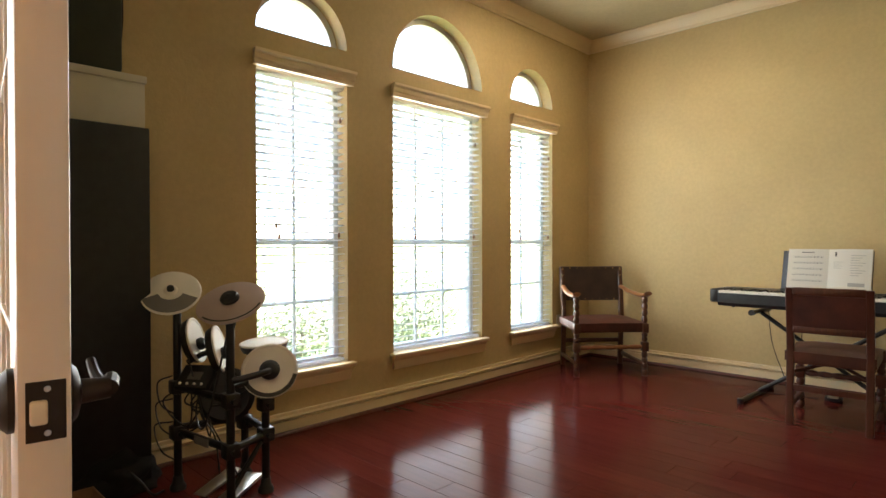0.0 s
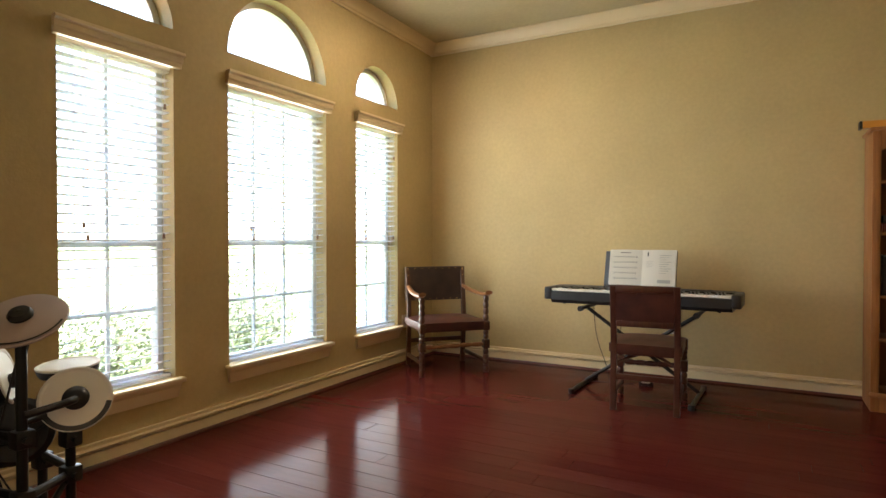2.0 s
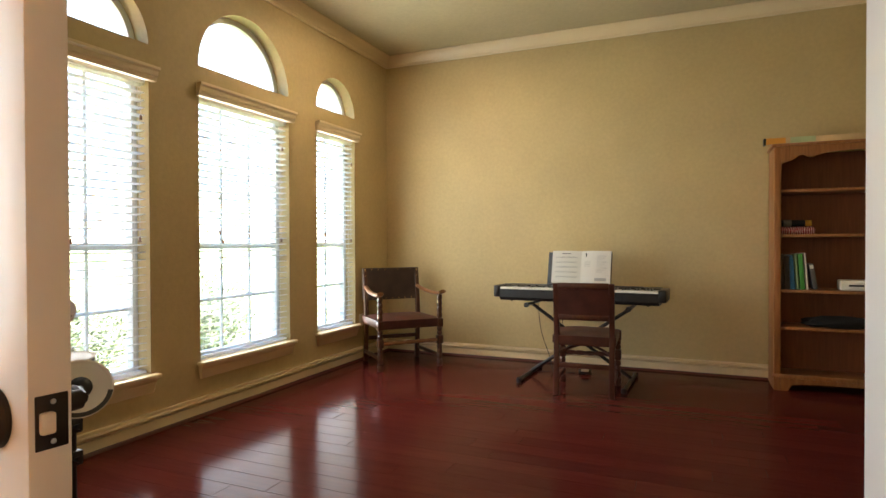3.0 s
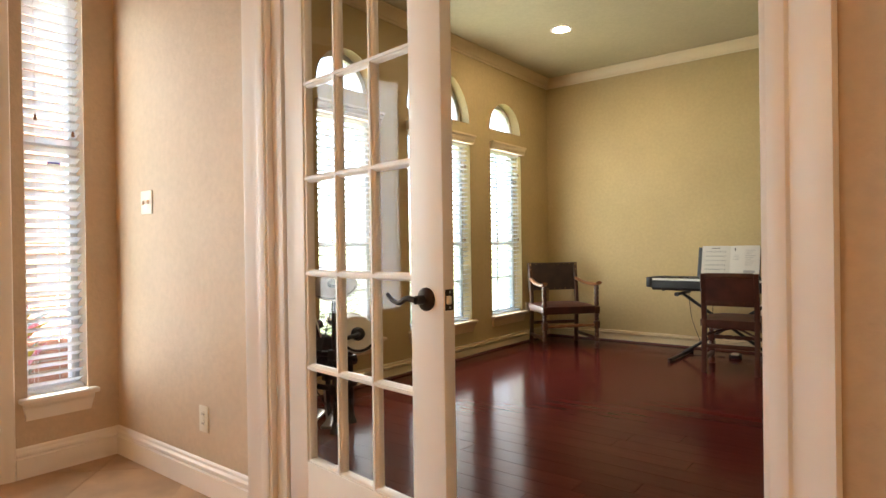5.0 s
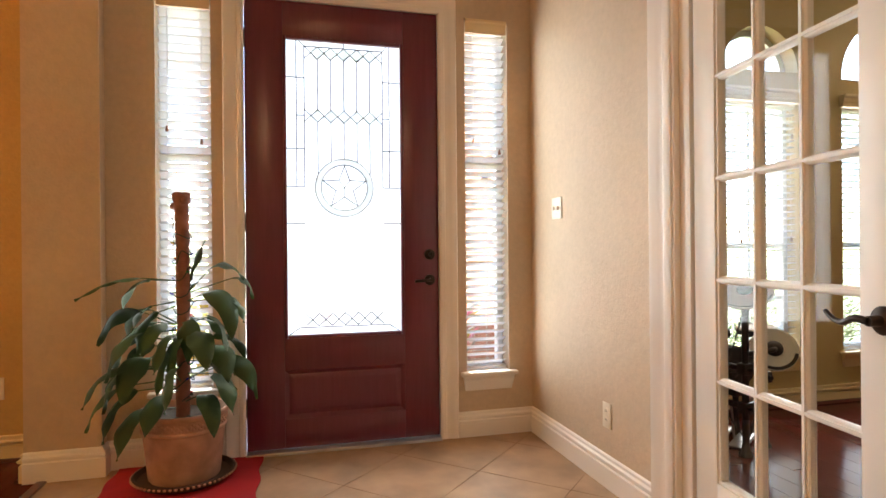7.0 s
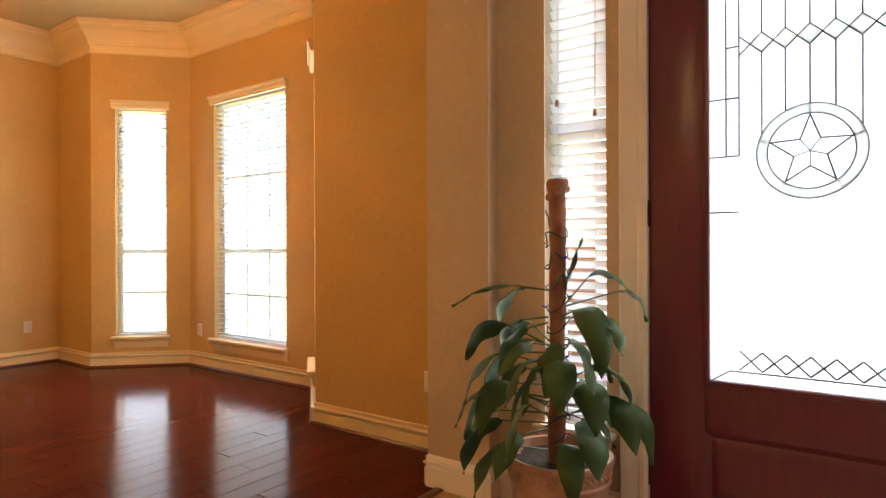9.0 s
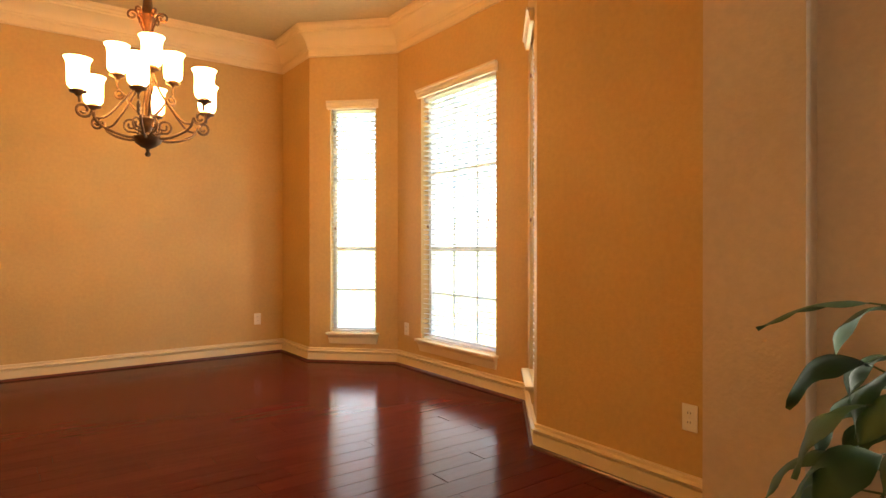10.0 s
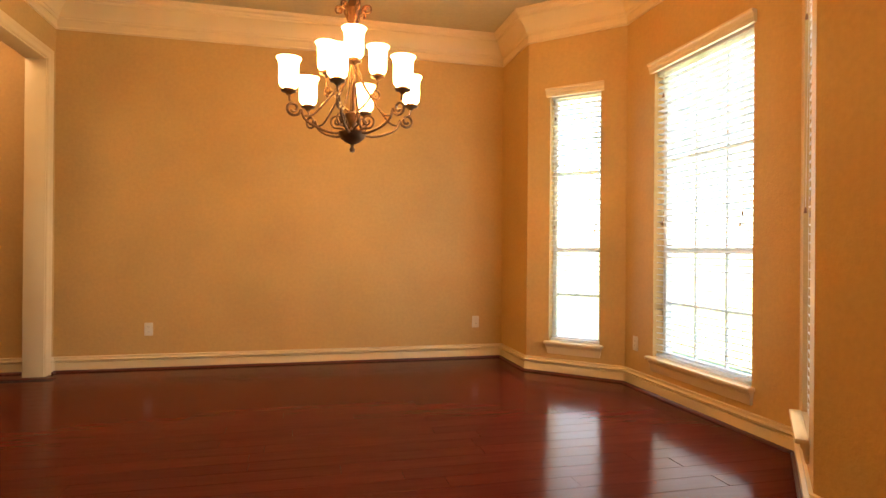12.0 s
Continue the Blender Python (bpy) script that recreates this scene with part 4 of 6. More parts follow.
rnd = random.Random(11)
for x, y, sx, sy, sz in ((-4.9, 2.1, 0.5, 0.6, 0.23), (-5.1, 3.7, 0.55, 0.7, 0.30), (-4.9, 5.2, 0.5, 0.6, 0.30), (-6.4, 6.4, 0.8, 0.9, 0.42), (-5.6, -4.2, 0.6, 0.8, 0.26), (-5.6, -5.8, 0.6, 0.8, 0.26)):
    th = thing("shrub", Matrix.Translation((x, y, -0.16)), "rounded green shrub outside the window", "shrub", "front shrubs")
    part("stem", tube([(0, 0, 0), (0.02, 0.01, sz * 0.9)], 0.03, 6), TRUNK, th)
    part("leaves", leaf_cloud(rnd, (0, 0, sz), (sx, sy, sz), 4200, 0.026), SHRUB, th, smooth=0)
for x, y, h, r in ((-40, -16, 3.4, 2.2), (-36, -30, 3.6, 2.2)):
    th = thing("tree", Matrix.Translation((x, y, -0.16)), "leafy green garden tree", "tree", "garden trees")
    part("trunk", tube(curve_points([(0, 0, 0), (0.1, 0.05, h * 0.3), (0.0, 0.1, h * 0.75)], 5), 0.2, 8, taper=0.07), TRUNK, th)
    for k in range(5):
        a = k * 1.256
        part("limb", tube(curve_points([(0.05, 0.05, h * 0.4), (r * 0.4 * math.cos(a), r * 0.4 * math.sin(a), h * 0.6), (r * 0.7 * math.cos(a), r * 0.7 * math.sin(a), h * 0.75)], 4), 0.08, 6, taper=0.03), TRUNK, th)
    bm = bmesh.new()
    for k in range(9):
        a = k * 0.7
        q = r * (0.55 if k else 0)
        merge(bm, leaf_cloud(rnd, (q * math.cos(a), q * math.sin(a), h * 0.72 + 0.6 * math.sin(k * 2.3)), (r * 0.55, r * 0.55, h * 0.2), 420, 0.16))
    part("crown", bm, SHRUB, th, smooth=0)
for y0, y1, lab in ((0.42, 1.1, "porch"), (-2.5, -1.95, "porch")):
    # brick porch piers beside the entrance
    th = tagged(new("brick_pier"), "pinkish brick pier of the front porch", "pier", "porch piers")
    th.matrix_basis = Matrix.Translation((-4.15, (y0 + y1) / 2, -0.16))
    wy = (y1 - y0) / 2
    part("core", box((-0.2, -wy + 0.01, 0), (0.2, wy - 0.01, 3.3)), MORTAR, th, smooth=0)
    me = None
    for r in range(42):
        n = 3
        for k in range(n):
            yy = -wy + (k + 0.5) * (2 * wy / n) + (0.05 if r % 2 else -0.05) * (0 if k == 1 else 1) * 0
            m = Matrix.Translation((0.19, yy, 0.04 + r * 0.075))
            if me is None:
                ob = part("brick", box((-0.02, -wy / n + 0.006, -0.032), (0.02, wy / n - 0.006, 0.032), 0.003), BRICK, th, smooth=0)
                ob.matrix_basis = m
                me = ob.data
            else:
                shared("brick", me, th, m)
for y, n in ((0.16, 26), (-1.5, 22)):
    th = thing("croton_plant", Matrix.Translation((-3.25, y, -0.03)), "yellow and red croton in a red pot on the porch", "plant", "porch plants")
    part("pot", lathe([(0, 0), (0.11, 0), (0.15, 0.25), (0.16, 0.27), (0.14, 0.27), (0.13, 0.24), (0, 0.23)], 18), surface("red_pot", (0.45, 0.05, 0.04), 0.4), th, "glazed red pot")
    for k in range(n):
        a, t = k * 2.4, 0.3 + 0.5 * (k / n)
        L = 0.24
        m = Matrix.Translation((0.05 * math.cos(a), 0.05 * math.sin(a), 0.25 + 0.5 * k / n)) @ Matrix.Rotation(a, 4, "Z") @ Matrix.Rotation(-radians(50 - 60 * t + 20), 4, "Y")
        bm = bmesh.new()
        rows = [[bm.verts.new(m @ Vector((L * u, s * 0.045 * math.sin(math.pi * min(1, u * 0.95 + 0.04)), 0.02 * math.sin(u * 3)))) for s in (-1, 1)] for u in (0, 0.2, 0.4, 0.6, 0.8, 1.0)]
        for p, q in zip(rows, rows[1:]):
            bm.faces.new((p[0], p[1], q[1], q[0]))
        part("leaf", bm, (CROTON_Y, CROTON_Y, CROTON_R, SHRUB)[k % 4], th)


# ---- dining room: chandelier ----
def spiral(c, r0, r1, a0, turns, n=22):
    """Points of a flat curl in the (out, up) plane."""
    return [(c[0] + (r0 + (r1 - r0) * k / n) * math.cos(a0 + 2 * math.pi * turns * k / n), c[1] + (r0 + (r1 - r0) * k / n) * math.sin(a0 + 2 * math.pi * turns * k / n)) for k in range(n + 1)]


def chandelier():
    cx, cy = -1.040, -4.728
    th = thing("chandelier", Matrix.Translation((cx, cy, 0.012)), "brown scrolled iron chandelier with nine lit glass shades", "chandelier")
    part("bowl", lathe([(0, 1.60), (0.012, 1.604), (0.016, 1.618), (0.008, 1.632), (0.012, 1.645), (0.04, 1.658), (0.066, 1.678), (0.078, 1.702), (0.08, 1.71), (0.05, 1.715), (0.02, 1.72), (0, 1.72)], 24), IRON, th)
    part("column", lathe([(0, 1.715), (0.022, 1.715), (0.018, 1.75), (0.04, 1.80), (0.042, 1.815), (0.014, 1.83), (0.010, 2.05), (0.026, 2.10), (0.03, 2.13), (0.014, 2.16), (0.012, 2.30), (0.03, 2.36), (0.042, 2.40), (0.028, 2.44), (0.02, 2.52), (0, 2.53)], 16), IRON, th)
    part("canopy", lathe([(0, DINING_H - 0.013), (0.07, DINING_H - 0.013), (0.068, DINING_H - 0.012), (0.03, DINING_H - 0.04), (0.01, DINING_H - 0.05), (0, DINING_H - 0.05)], 20), IRON, th)
    k, z = 0, 2.53
    while z < DINING_H - 0.06:
        ring = [(0.011 * math.cos(a) if k % 2 else 0, 0 if k % 2 else 0.011 * math.cos(a), z + 0.02 + 0.022 * math.sin(a)) for a in [2 * math.pi * q / 12 for q in range(12)]]
        part("chain_link", tube(ring, 0.003, 5, closed=True), IRON, th)
        z += 0.034
        k += 1
    near, right = Vector((0.083, 0.9965, 0)), Vector((-0.9965, 0.083, 0))

    def polar(theta, pts):
        d = near * math.cos(radians(theta)) + right * math.sin(radians(theta))
        return [d * p[0] + Vector((0, 0, p[1])) for p in pts]

    def lit(theta, rho, z):
        c = Matrix.Translation(polar(theta, [(rho, z)])[0]) @ Matrix.Scale(0.86, 4)
        part("cup", lathe([(0, 0), (0.012, 0), (0.02, 0.012), (0.045, 0.022), (0.05, 0.032), (0.03, 0.04), (0.028, 0.05), (0, 0.05)], 18, c), IRON, th)
        prof = [(0.018, 0.042), (0.042, 0.046), (0.057, 0.062), (0.061, 0.10), (0.060, 0.17), (0.064, 0.205), (0.077, 0.228), (0.074, 0.229), (0.060, 0.205), (0.056, 0.17), (0.057, 0.10), (0.053, 0.066), (0.040, 0.052), (0.018, 0.048)]
        part("shade", lathe(prof, 24, c), SHADE, th, "glowing frosted glass bell shade")

    for k in range(6):
        t = -12 + 60 * k
        low = curve_points([(0.02, 1.73, 0), (0.09, 1.70, 0), (0.18, 1.715, 0), (0.26, 1.755, 0), (0.286, 1.81, 0)], 6)
        curl = spiral((0.328, 1.81), 0.042, 0.012, math.pi, 1.4)
        part("arm", tube(polar(t, [(p[0], p[1]) for p in low] + curl), 0.0075, 8), IRON, th)
        stay = curve_points([(0.02, 2.10, 0), (0.07, 1.98, 0), (0.15, 1.87, 0), (0.22, 1.79, 0), (0.276, 1.775, 0)], 6)
        part("stay", tube(polar(t, [(p[0], p[1]) for p in stay]), 0.006, 8), IRON, th)
        inner = [(0.03, 1.72), (0.06, 1.735)] + spiral((0.085, 1.775), 0.04, 0.010, -1.2, 1.3)
        part("scroll", tube(polar(t + 30, inner), 0.006, 7), IRON, th)
        part("stem", tube(polar(t, [(0.344, 1.845), (0.348, 1.885)]), 0.007, 8), IRON, th)
        lit(t, 0.352, 1.876)
    for k in range(3):
        t = 2 + 120 * k
        arm = curve_points([(0.02, 1.83, 0), (0.06, 1.86, 0), (0.095, 1.90, 0), (0.125, 1.945, 0)], 6)
        curl = spiral((0.156, 1.955), 0.031, 0.010, math.pi, 1.35)
        part("arm", tube(polar(t, [(p[0], p[1]) for p in arm] + curl), 0.0065, 8), IRON, th)
        part("stem", tube(polar(t, [(0.165, 1.985), (0.167, 2.04)]), 0.006, 8), IRON, th)
        lit(t, 0.167, 2.035)
    for k in range(6):
        t = 20 + 60 * k
        part("scroll", tube(polar(t, [(0.02, 2.31), (0.035, 2.35), (0.05, 2.39)] + spiral((0.078, 2.395), 0.03, 0.008, math.pi, -1.3)), 0.006, 7), IRON, th)
    return th


chandelier()


# ---- study: chairs ----
FAR = Matrix.Translation((-2.0, 4.662, 0)) @ Matrix.Rotation(radians(-2.66), 4, "Z") @ Matrix.Translation((2.215, -4.655, 0))   # the far end of the study, set out from the corner chair



def turned(z0, z1, r, beads, seg=14, m=None):
    """A turned post with evenly set beads."""
    prof = [(r * 0.8, z0), (r, z0 + 0.004)]
    n = beads * 8
    for k in range(n + 1):
        t = k / n
        prof.append((r * (0.72 + 0.28 * abs(math.sin(math.pi * beads * t)) ** 0.6), z0 + 0.006 + (z1 - z0 - 0.012) * t))
    return lathe(prof + [(r * 0.9, z1)], seg, m)


def chair(place, arms, label, wood_m, back_m, seat_m, width, depth, seat_z, top_z, back_lo):
    th = thing("armchair" if arms else "side_chair", place, label, "chair")
    hw, hd = width / 2, depth / 2
    bw = hw * 0.92
    for s in (-1, 1):
        # raked back post
        bm = bmesh.new()
        rings = []
        for z, y in ((0, -hd - 0.03), (seat_z, -hd), (top_z * 0.75, -hd - 0.02), (top_z, -hd - 0.055)):
            q = 0.019
            rings.append([bm.verts.new((s * bw + a * q, y + b * q, z)) for a, b in ((-1, -1), (1, -1), (1, 1), (-1, 1))])
        for a, b in zip(rings, rings[1:]):
            for k in range(4):
                bm.faces.new((a[k], a[(k + 1) % 4], b[(k + 1) % 4], b[k]))
        bm.faces.new(rings[0][::-1])
        bm.faces.new(rings[-1])
        bmesh.ops.bevel(bm, geom=list(bm.edges), offset=0.004, segments=1, affect="EDGES")
        part("back_leg", bm, wood_m, th)
        m = Matrix.Translation((s * hw, hd, 0))
        bm = turned(0.0, 0.06, 0.026, 1, m=m)
        merge(bm, turned(0.06, 0.20, 0.024, 3, m=m))
        box((s * hw - 0.026, hd - 0.026, 0.20), (s * hw + 0.026, hd + 0.026, 0.275), 0.005, bm)
        merge(bm, turned(0.275, seat_z - 0.075, 0.023, 2, m=m))
        box((s * hw - 0.026, hd - 0.026, seat_z - 0.08), (s * hw + 0.026, hd + 0.026, seat_z - 0.005), 0.005, bm)
        if arms:
            merge(bm, turned(seat_z - 0.005, 0.645, 0.024, 4, m=m))
        part("front_leg", bm, wood_m, th)
        part("side_rail", box((s * hw * 0.96 - 0.014, -hd, seat_z - 0.075), (s * hw * 0.96 + 0.014, hd, seat_z - 0.02), 0.004), wood_m, th)
        part("side_stretcher", box((s * hw * 0.96 - 0.012, -hd - 0.02, 0.085), (s * hw * 0.96 + 0.012, hd, 0.115), 0.004), wood_m, th)
        if arms:
            pts = curve_points([(s * bw, -hd - 0.01, 0.69), (s * (hw * 0.98), -0.05, 0.655), (s * (hw + 0.005), hd - 0.03, 0.648), (s * (hw + 0.01), hd + 0.045, 0.668)], 7)
            bm = bmesh.new()
            rows = []
            for i, p in enumerate(pts):
                f = i / (len(pts) - 1)
                a, b = 0.020 + 0.012 * f, 0.017
                rows.append([bm.verts.new(p + Vector((a * math.cos(q), 0, b * math.sin(q)))) for q in [2 * math.pi * j / 12 for j in range(12)]])
            for a, b in zip(rows, rows[1:]):
                for j in range(12):
                    bm.faces.new((a[j], a[(j + 1) % 12], b[(j + 1) % 12], b[j]))
            bm.faces.new(rows[0])
            bm.faces.new(rows[-1])
            part("armrest", bm, ARM_WOOD, th, "worn golden-brown scrolled armrest")
    part("front_rail", box((-hw, hd - 0.014, seat_z - 0.075), (hw, hd + 0.014, seat_z - 0.02), 0.004), wood_m, th)
    part("back_rail", box((-bw, -hd - 0.014, seat_z - 0.07), (bw, -hd + 0.014, seat_z - 0.02), 0.004), wood_m, th)
    mx = Matrix.Translation((-hw, hd, 0.235)) @ Matrix.Rotation(radians(90), 4, "Y")
    part("front_stretcher", turned(0.02, width - 0.02, 0.019, 5, 12, mx), ARM_WOOD if arms else wood_m, th)
    part("back_stretcher", box((-bw, -hd - 0.03, 0.20), (bw, -hd - 0.006, 0.235), 0.004), wood_m, th)
    # padded seat
    bm = bmesh.new()
    n = 8
    grid = [[None] * (n + 1) for _ in range(n + 1)]
    for i in range(n + 1):
        for j in range(n + 1):
            u, v = 2 * i / n - 1, 2 * j / n - 1
            z = seat_z + 0.028 * (1 - u ** 4) * (1 - v ** 4)
            grid[i][j] = bm.verts.new((u * (hw + 0.012), v * (hd + 0.018), z))
    for i in range(n):
        for j in range(n):
            bm.faces.new((grid[i][j], grid[i + 1][j], grid[i + 1][j + 1], grid[i][j + 1]))
    edge = [grid[i][0] for i in range(n)] + [grid[n][j] for j in range(n)] + [grid[i][n] for i in range(n, 0, -1)] + [grid[0][j] for j in range(n, 0, -1)]
    low = [bm.verts.new((v.co.x, v.co.y, seat_z - 0.055)) for v in edge]
    for k in range(len(edge)):
        bm.faces.new((edge[k], edge[(k + 1) % len(edge)], low[(k + 1) % len(edge)], low[k]))
    bm.faces.new(low)
    part("seat", bm, seat_m, th, "worn dark red leather seat", smooth=50)
    # leather back between the posts
    zb, zt = back_lo, top_z + 0.005
    thin = 0.021
    if not arms:
        # wooden frame round a recessed pad
        def at(z):
            return -hd - 0.012 - 0.045 * (z - seat_z) / (top_z - seat_z)
        part("top_rail", box((-bw + 0.018, at(top_z - 0.02) - 0.017, top_z - 0.042), (bw - 0.018, at(top_z - 0.02) + 0.017, top_z + 0.004), 0.005), wood_m, th)
        part("lower_back_rail", box((-bw + 0.018, at(zb) - 0.017, zb - 0.004), (bw - 0.018, at(zb) + 0.017, zb + 0.036), 0.005), wood_m, th)
        zb, zt, thin = zb + 0.034, top_z - 0.040, 0.009
    bm = bmesh.new()
    rows = []
    for k in range(7):
        z = zb + (zt - zb) * k / 6
        y = -hd - 0.012 - 0.045 * (z - seat_z) / (top_z - seat_z)
        rows.append([bm.verts.new((u * (bw + 0.02 if arms else bw - 0.017), y + dy + 0.008 * (1 - u * u) * (1 if dy > 0 else -1) * 0.6, z)) for dy in (-thin, thin) for u in ((-1, -0.5, 0, 0.5, 1) if dy < 0 else (1, 0.5, 0, -0.5, -1))])
    for a, b in zip(rows, rows[1:]):
        for j in range(10):
            bm.faces.new((a[j], a[(j + 1) % 10], b[(j + 1) % 10], b[j]))
    bm.faces.new(rows[0])
    bm.faces.new(rows[-1])
    part("backrest", bm, back_m, th, "dark leather backrest", smooth=50)
    if not arms:
        return th
    spots = []
    for zz in (zb + 0.012, zt - 0.012):
        y = -hd - 0.012 - 0.045 * (zz - seat_z) / (top_z - seat_z)
        spots += [(-bw + 2 * bw * k / 8, y + s * 0.023, zz, s) for k in range(9) for s in (-1, 1)]
    for k in range(6):
        z = zb + (zt - zb) * (k + 0.5) / 6
        y = -hd - 0.012 - 0.045 * (z - seat_z) / (top_z - seat_z)
        spots += [(sx * bw, y + 0.023, z, 1) for sx in (-1, 1)]
    nail = None
    for x, y, z, s in spots:
        if nail is None:
            bm = bmesh.new()
            lathe([(0, 0.004), (0.004, 0.003), (0.006, 0), (0, -0.001)], 6, Matrix.Identity(4), bm)
            ob = part("nail_head", bm, BRASS, th, "small round brass nail head")
            nail = ob.data
        else:
            ob = new("nail_head", nail)
            ob.parent = th
        ob.matrix_basis = Matrix.Translation((x, y, z)) @ Matrix.Rotation(radians(-90 * s), 4, "X")
    return th


chair(FAR @ pose(-2.215, 4.655, 0, 0, 0, -129), True, "dark wooden armchair with leather back in the corner", CHAIR_WOOD, LEATHER_DARK, LEATHER_RED, 0.56, 0.45, 0.43, 0.86, 0.57)
side = chair(FAR @ pose(-0.491, 4.443, 0, 0, 0, 6), False, "reddish wooden side chair with leather seat at the keyboard", RED_WOOD, LEATHER_RED, LEATHER_RED, 0.42, 0.40, 0.43, 0.81, 0.55)
for s in (-1, 1):
    pts = curve_points([(-0.19 * s, -0.19, 0.30), (-0.05 * s, -0.05, 0.34), (0.05 * s, 0.05, 0.34), (0.19 * s, 0.18, 0.30)], 6)
    part("cross_brace", tube(pts, 0.010, 8), RED_WOOD, side)


# ---- study: keyboard, stand and music book ----
def keyboard():
    th = thing("digital_piano", FAR @ Matrix.Translation((-0.645, 4.85, 0.612)), "black digital piano with white keys on a stand", "keyboard")
    hw = 0.69
    bm = bmesh.new()
    # side profile: (depth, height), front is -y
    prof = [(-0.15, 0.03), (-0.13, 0.005), (0.13, 0.0), (0.15, 0.03), (0.15, 0.128), (-0.01, 0.128), (-0.012, 0.098), (-0.15, 0.096)]
    a = [bm.verts.new((-hw + 0.055, y, z)) for y, z in prof]
    b = [bm.verts.new((hw - 0.055, y, z)) for y, z in prof]
    for k in range(len(prof)):
        bm.faces.new((a[k], a[(k + 1) % 8], b[(k + 1) % 8], b[k]))
    bm.faces.new(a)
    bm.faces.new(b[::-1])
    part("body", bm, BLACK, th, smooth=20)
    for s in (-1, 1):
        part("end_block", box((s * hw if s < 0 else hw - 0.06, -0.155, 0.03), (-hw + 0.06 if s < 0 else hw, 0.152, 0.126), 0.012), BLACK, th)
    n = 52
    w = (2 * hw - 0.124) / n
    x0 = -hw + 0.062
    me = None
    for k in range(n):
        m = Matrix.Translation((x0 + (k + 0.5) * w, 0, 0))
        if me is None:
            ob = part("white_key", box((-w / 2 + 0.0006, -0.152, 0.099), (w / 2 - 0.0006, -0.013, 0.117), 0.002), KEY_WHITE, th, smooth=0)
            ob.matrix_basis = m
            me = ob.data
        else:
            shared("white_key", me, th, m)
    me = None
    for k in range(n - 1):
        if (k + 5) % 7 in (2, 6):
            continue
        m = Matrix.Translation((x0 + (k + 1) * w, 0, 0))
        if me is None:
            ob = part("black_key", box((-0.006, -0.105, 0.116), (0.006, -0.013, 0.128), 0.002), KEY_BLACK, th, smooth=0)
            ob.matrix_basis = m
            me = ob.data
        else:
            shared("black_key", me, th, m)
    part("control_strip", box((0.28, 0.03, 0.128), (0.5, 0.11, 0.133), 0.002), BLACK_METAL, th)
    for s in (-1, 1):
        part("foot", lathe([(0, -0.012), (0.012, -0.012), (0.013, 0.002), (0, 0.002)], 10, Matrix.Translation((s * 0.55, -0.08, 0.006))), BLACK, th)
    # music rest
    part("music_rest", box((-0.285, -0.006, 0), (0.25, 0.006, 0.285), 0.004, None, Matrix.Translation((-0.01, 0.105, 0.126)) @ Matrix.Rotation(radians(-14), 4, "X")), BLACK, th)
    part("rest_ledge", box((-0.285, 0.055, 0.124), (0.25, 0.112, 0.138), 0.003), BLACK, th)
    return th


keyboard()


def music_book():
    m0 = FAR @ Matrix.Translation((-0.650, 4.935, 0.757)) @ Matrix.Rotation(radians(-14), 4, "X")
    th = thing("music_book", m0, "open white music book on the keyboard's rest", "book")
    H, W = 0.275, 0.245
    for s, nm in ((-1, "page_block"), (1, "page_block")):
        bm = bmesh.new()
        rows = []
        n = 10
        for k in range(n + 1):
            u = k / n
            y = -0.012 - 0.018 * math.sin(min(1, u * 1.6) * math.pi * 0.5) + 0.012 * u
            rows.append([bm.verts.new(v) for v in ((s * u * W, y, 0), (s * u * W, y, H), (s * u * W, 0.004, H), (s * u * W, 0.004, 0))])
        for a, b in zip(rows, rows[1:]):
            for j in range(4):
                bm.faces.new((a[j], a[(j + 1) % 4], b[(j + 1) % 4], b[j]))
        bm.faces.new(rows[0])
        bm.faces.new(rows[-1])
        part(nm, bm, PAPER, th, smooth=40)

    def bar(u0, u1, z0, z1, s, m):
        n = 6
        bm = bmesh.new()
        rows = []
        for k in range(n + 1):
            u = u0 + (u1 - u0) * k / n
            y = -0.012 - 0.018 * math.sin(min(1, u * 1.6) * math.pi * 0.5) + 0.012 * u - 0.0009
            rows.append([bm.verts.new((s * u * W, y, z0)), bm.verts.new((s * u * W, y, z1))])
        for a, b in zip(rows, rows[1:]):
            bm.faces.new((a[0], a[1], b[1], b[0]))
        part("printed_line", bm, m, th, smooth=0)
    for r in range(5):
        z = 0.225 - r * 0.042
        for q in range(5):
            bar(0.12, 0.88, z - q * 0.003, z - q * 0.003 + 0.0008, -1, INK_GREY)
        for q in range(9):
            bar(0.17 + q * 0.08, 0.185 + q * 0.08, z - 0.012, z - 0.004, -1, INK)
    bar(0.35, 0.66, 0.248, 0.253, -1, INK)
    bar(0.15, 0.19, 0.225, 0.255, 1, INK)
    for r in range(4):
        bar(0.12, 0.34 - 0.03 * (r % 2), 0.185 - r * 0.014, 0.188 - r * 0.014, 1, INK_GREY)
    for r in range(9):
        bar(0.52, 0.86 - 0.07 * (r % 3), 0.23 - r * 0.017, 0.2335 - r * 0.017, 1, INK_GREY)
    bar(0.48, 0.86, 0.02, 0.045, 1, INK_GREY)


music_book()


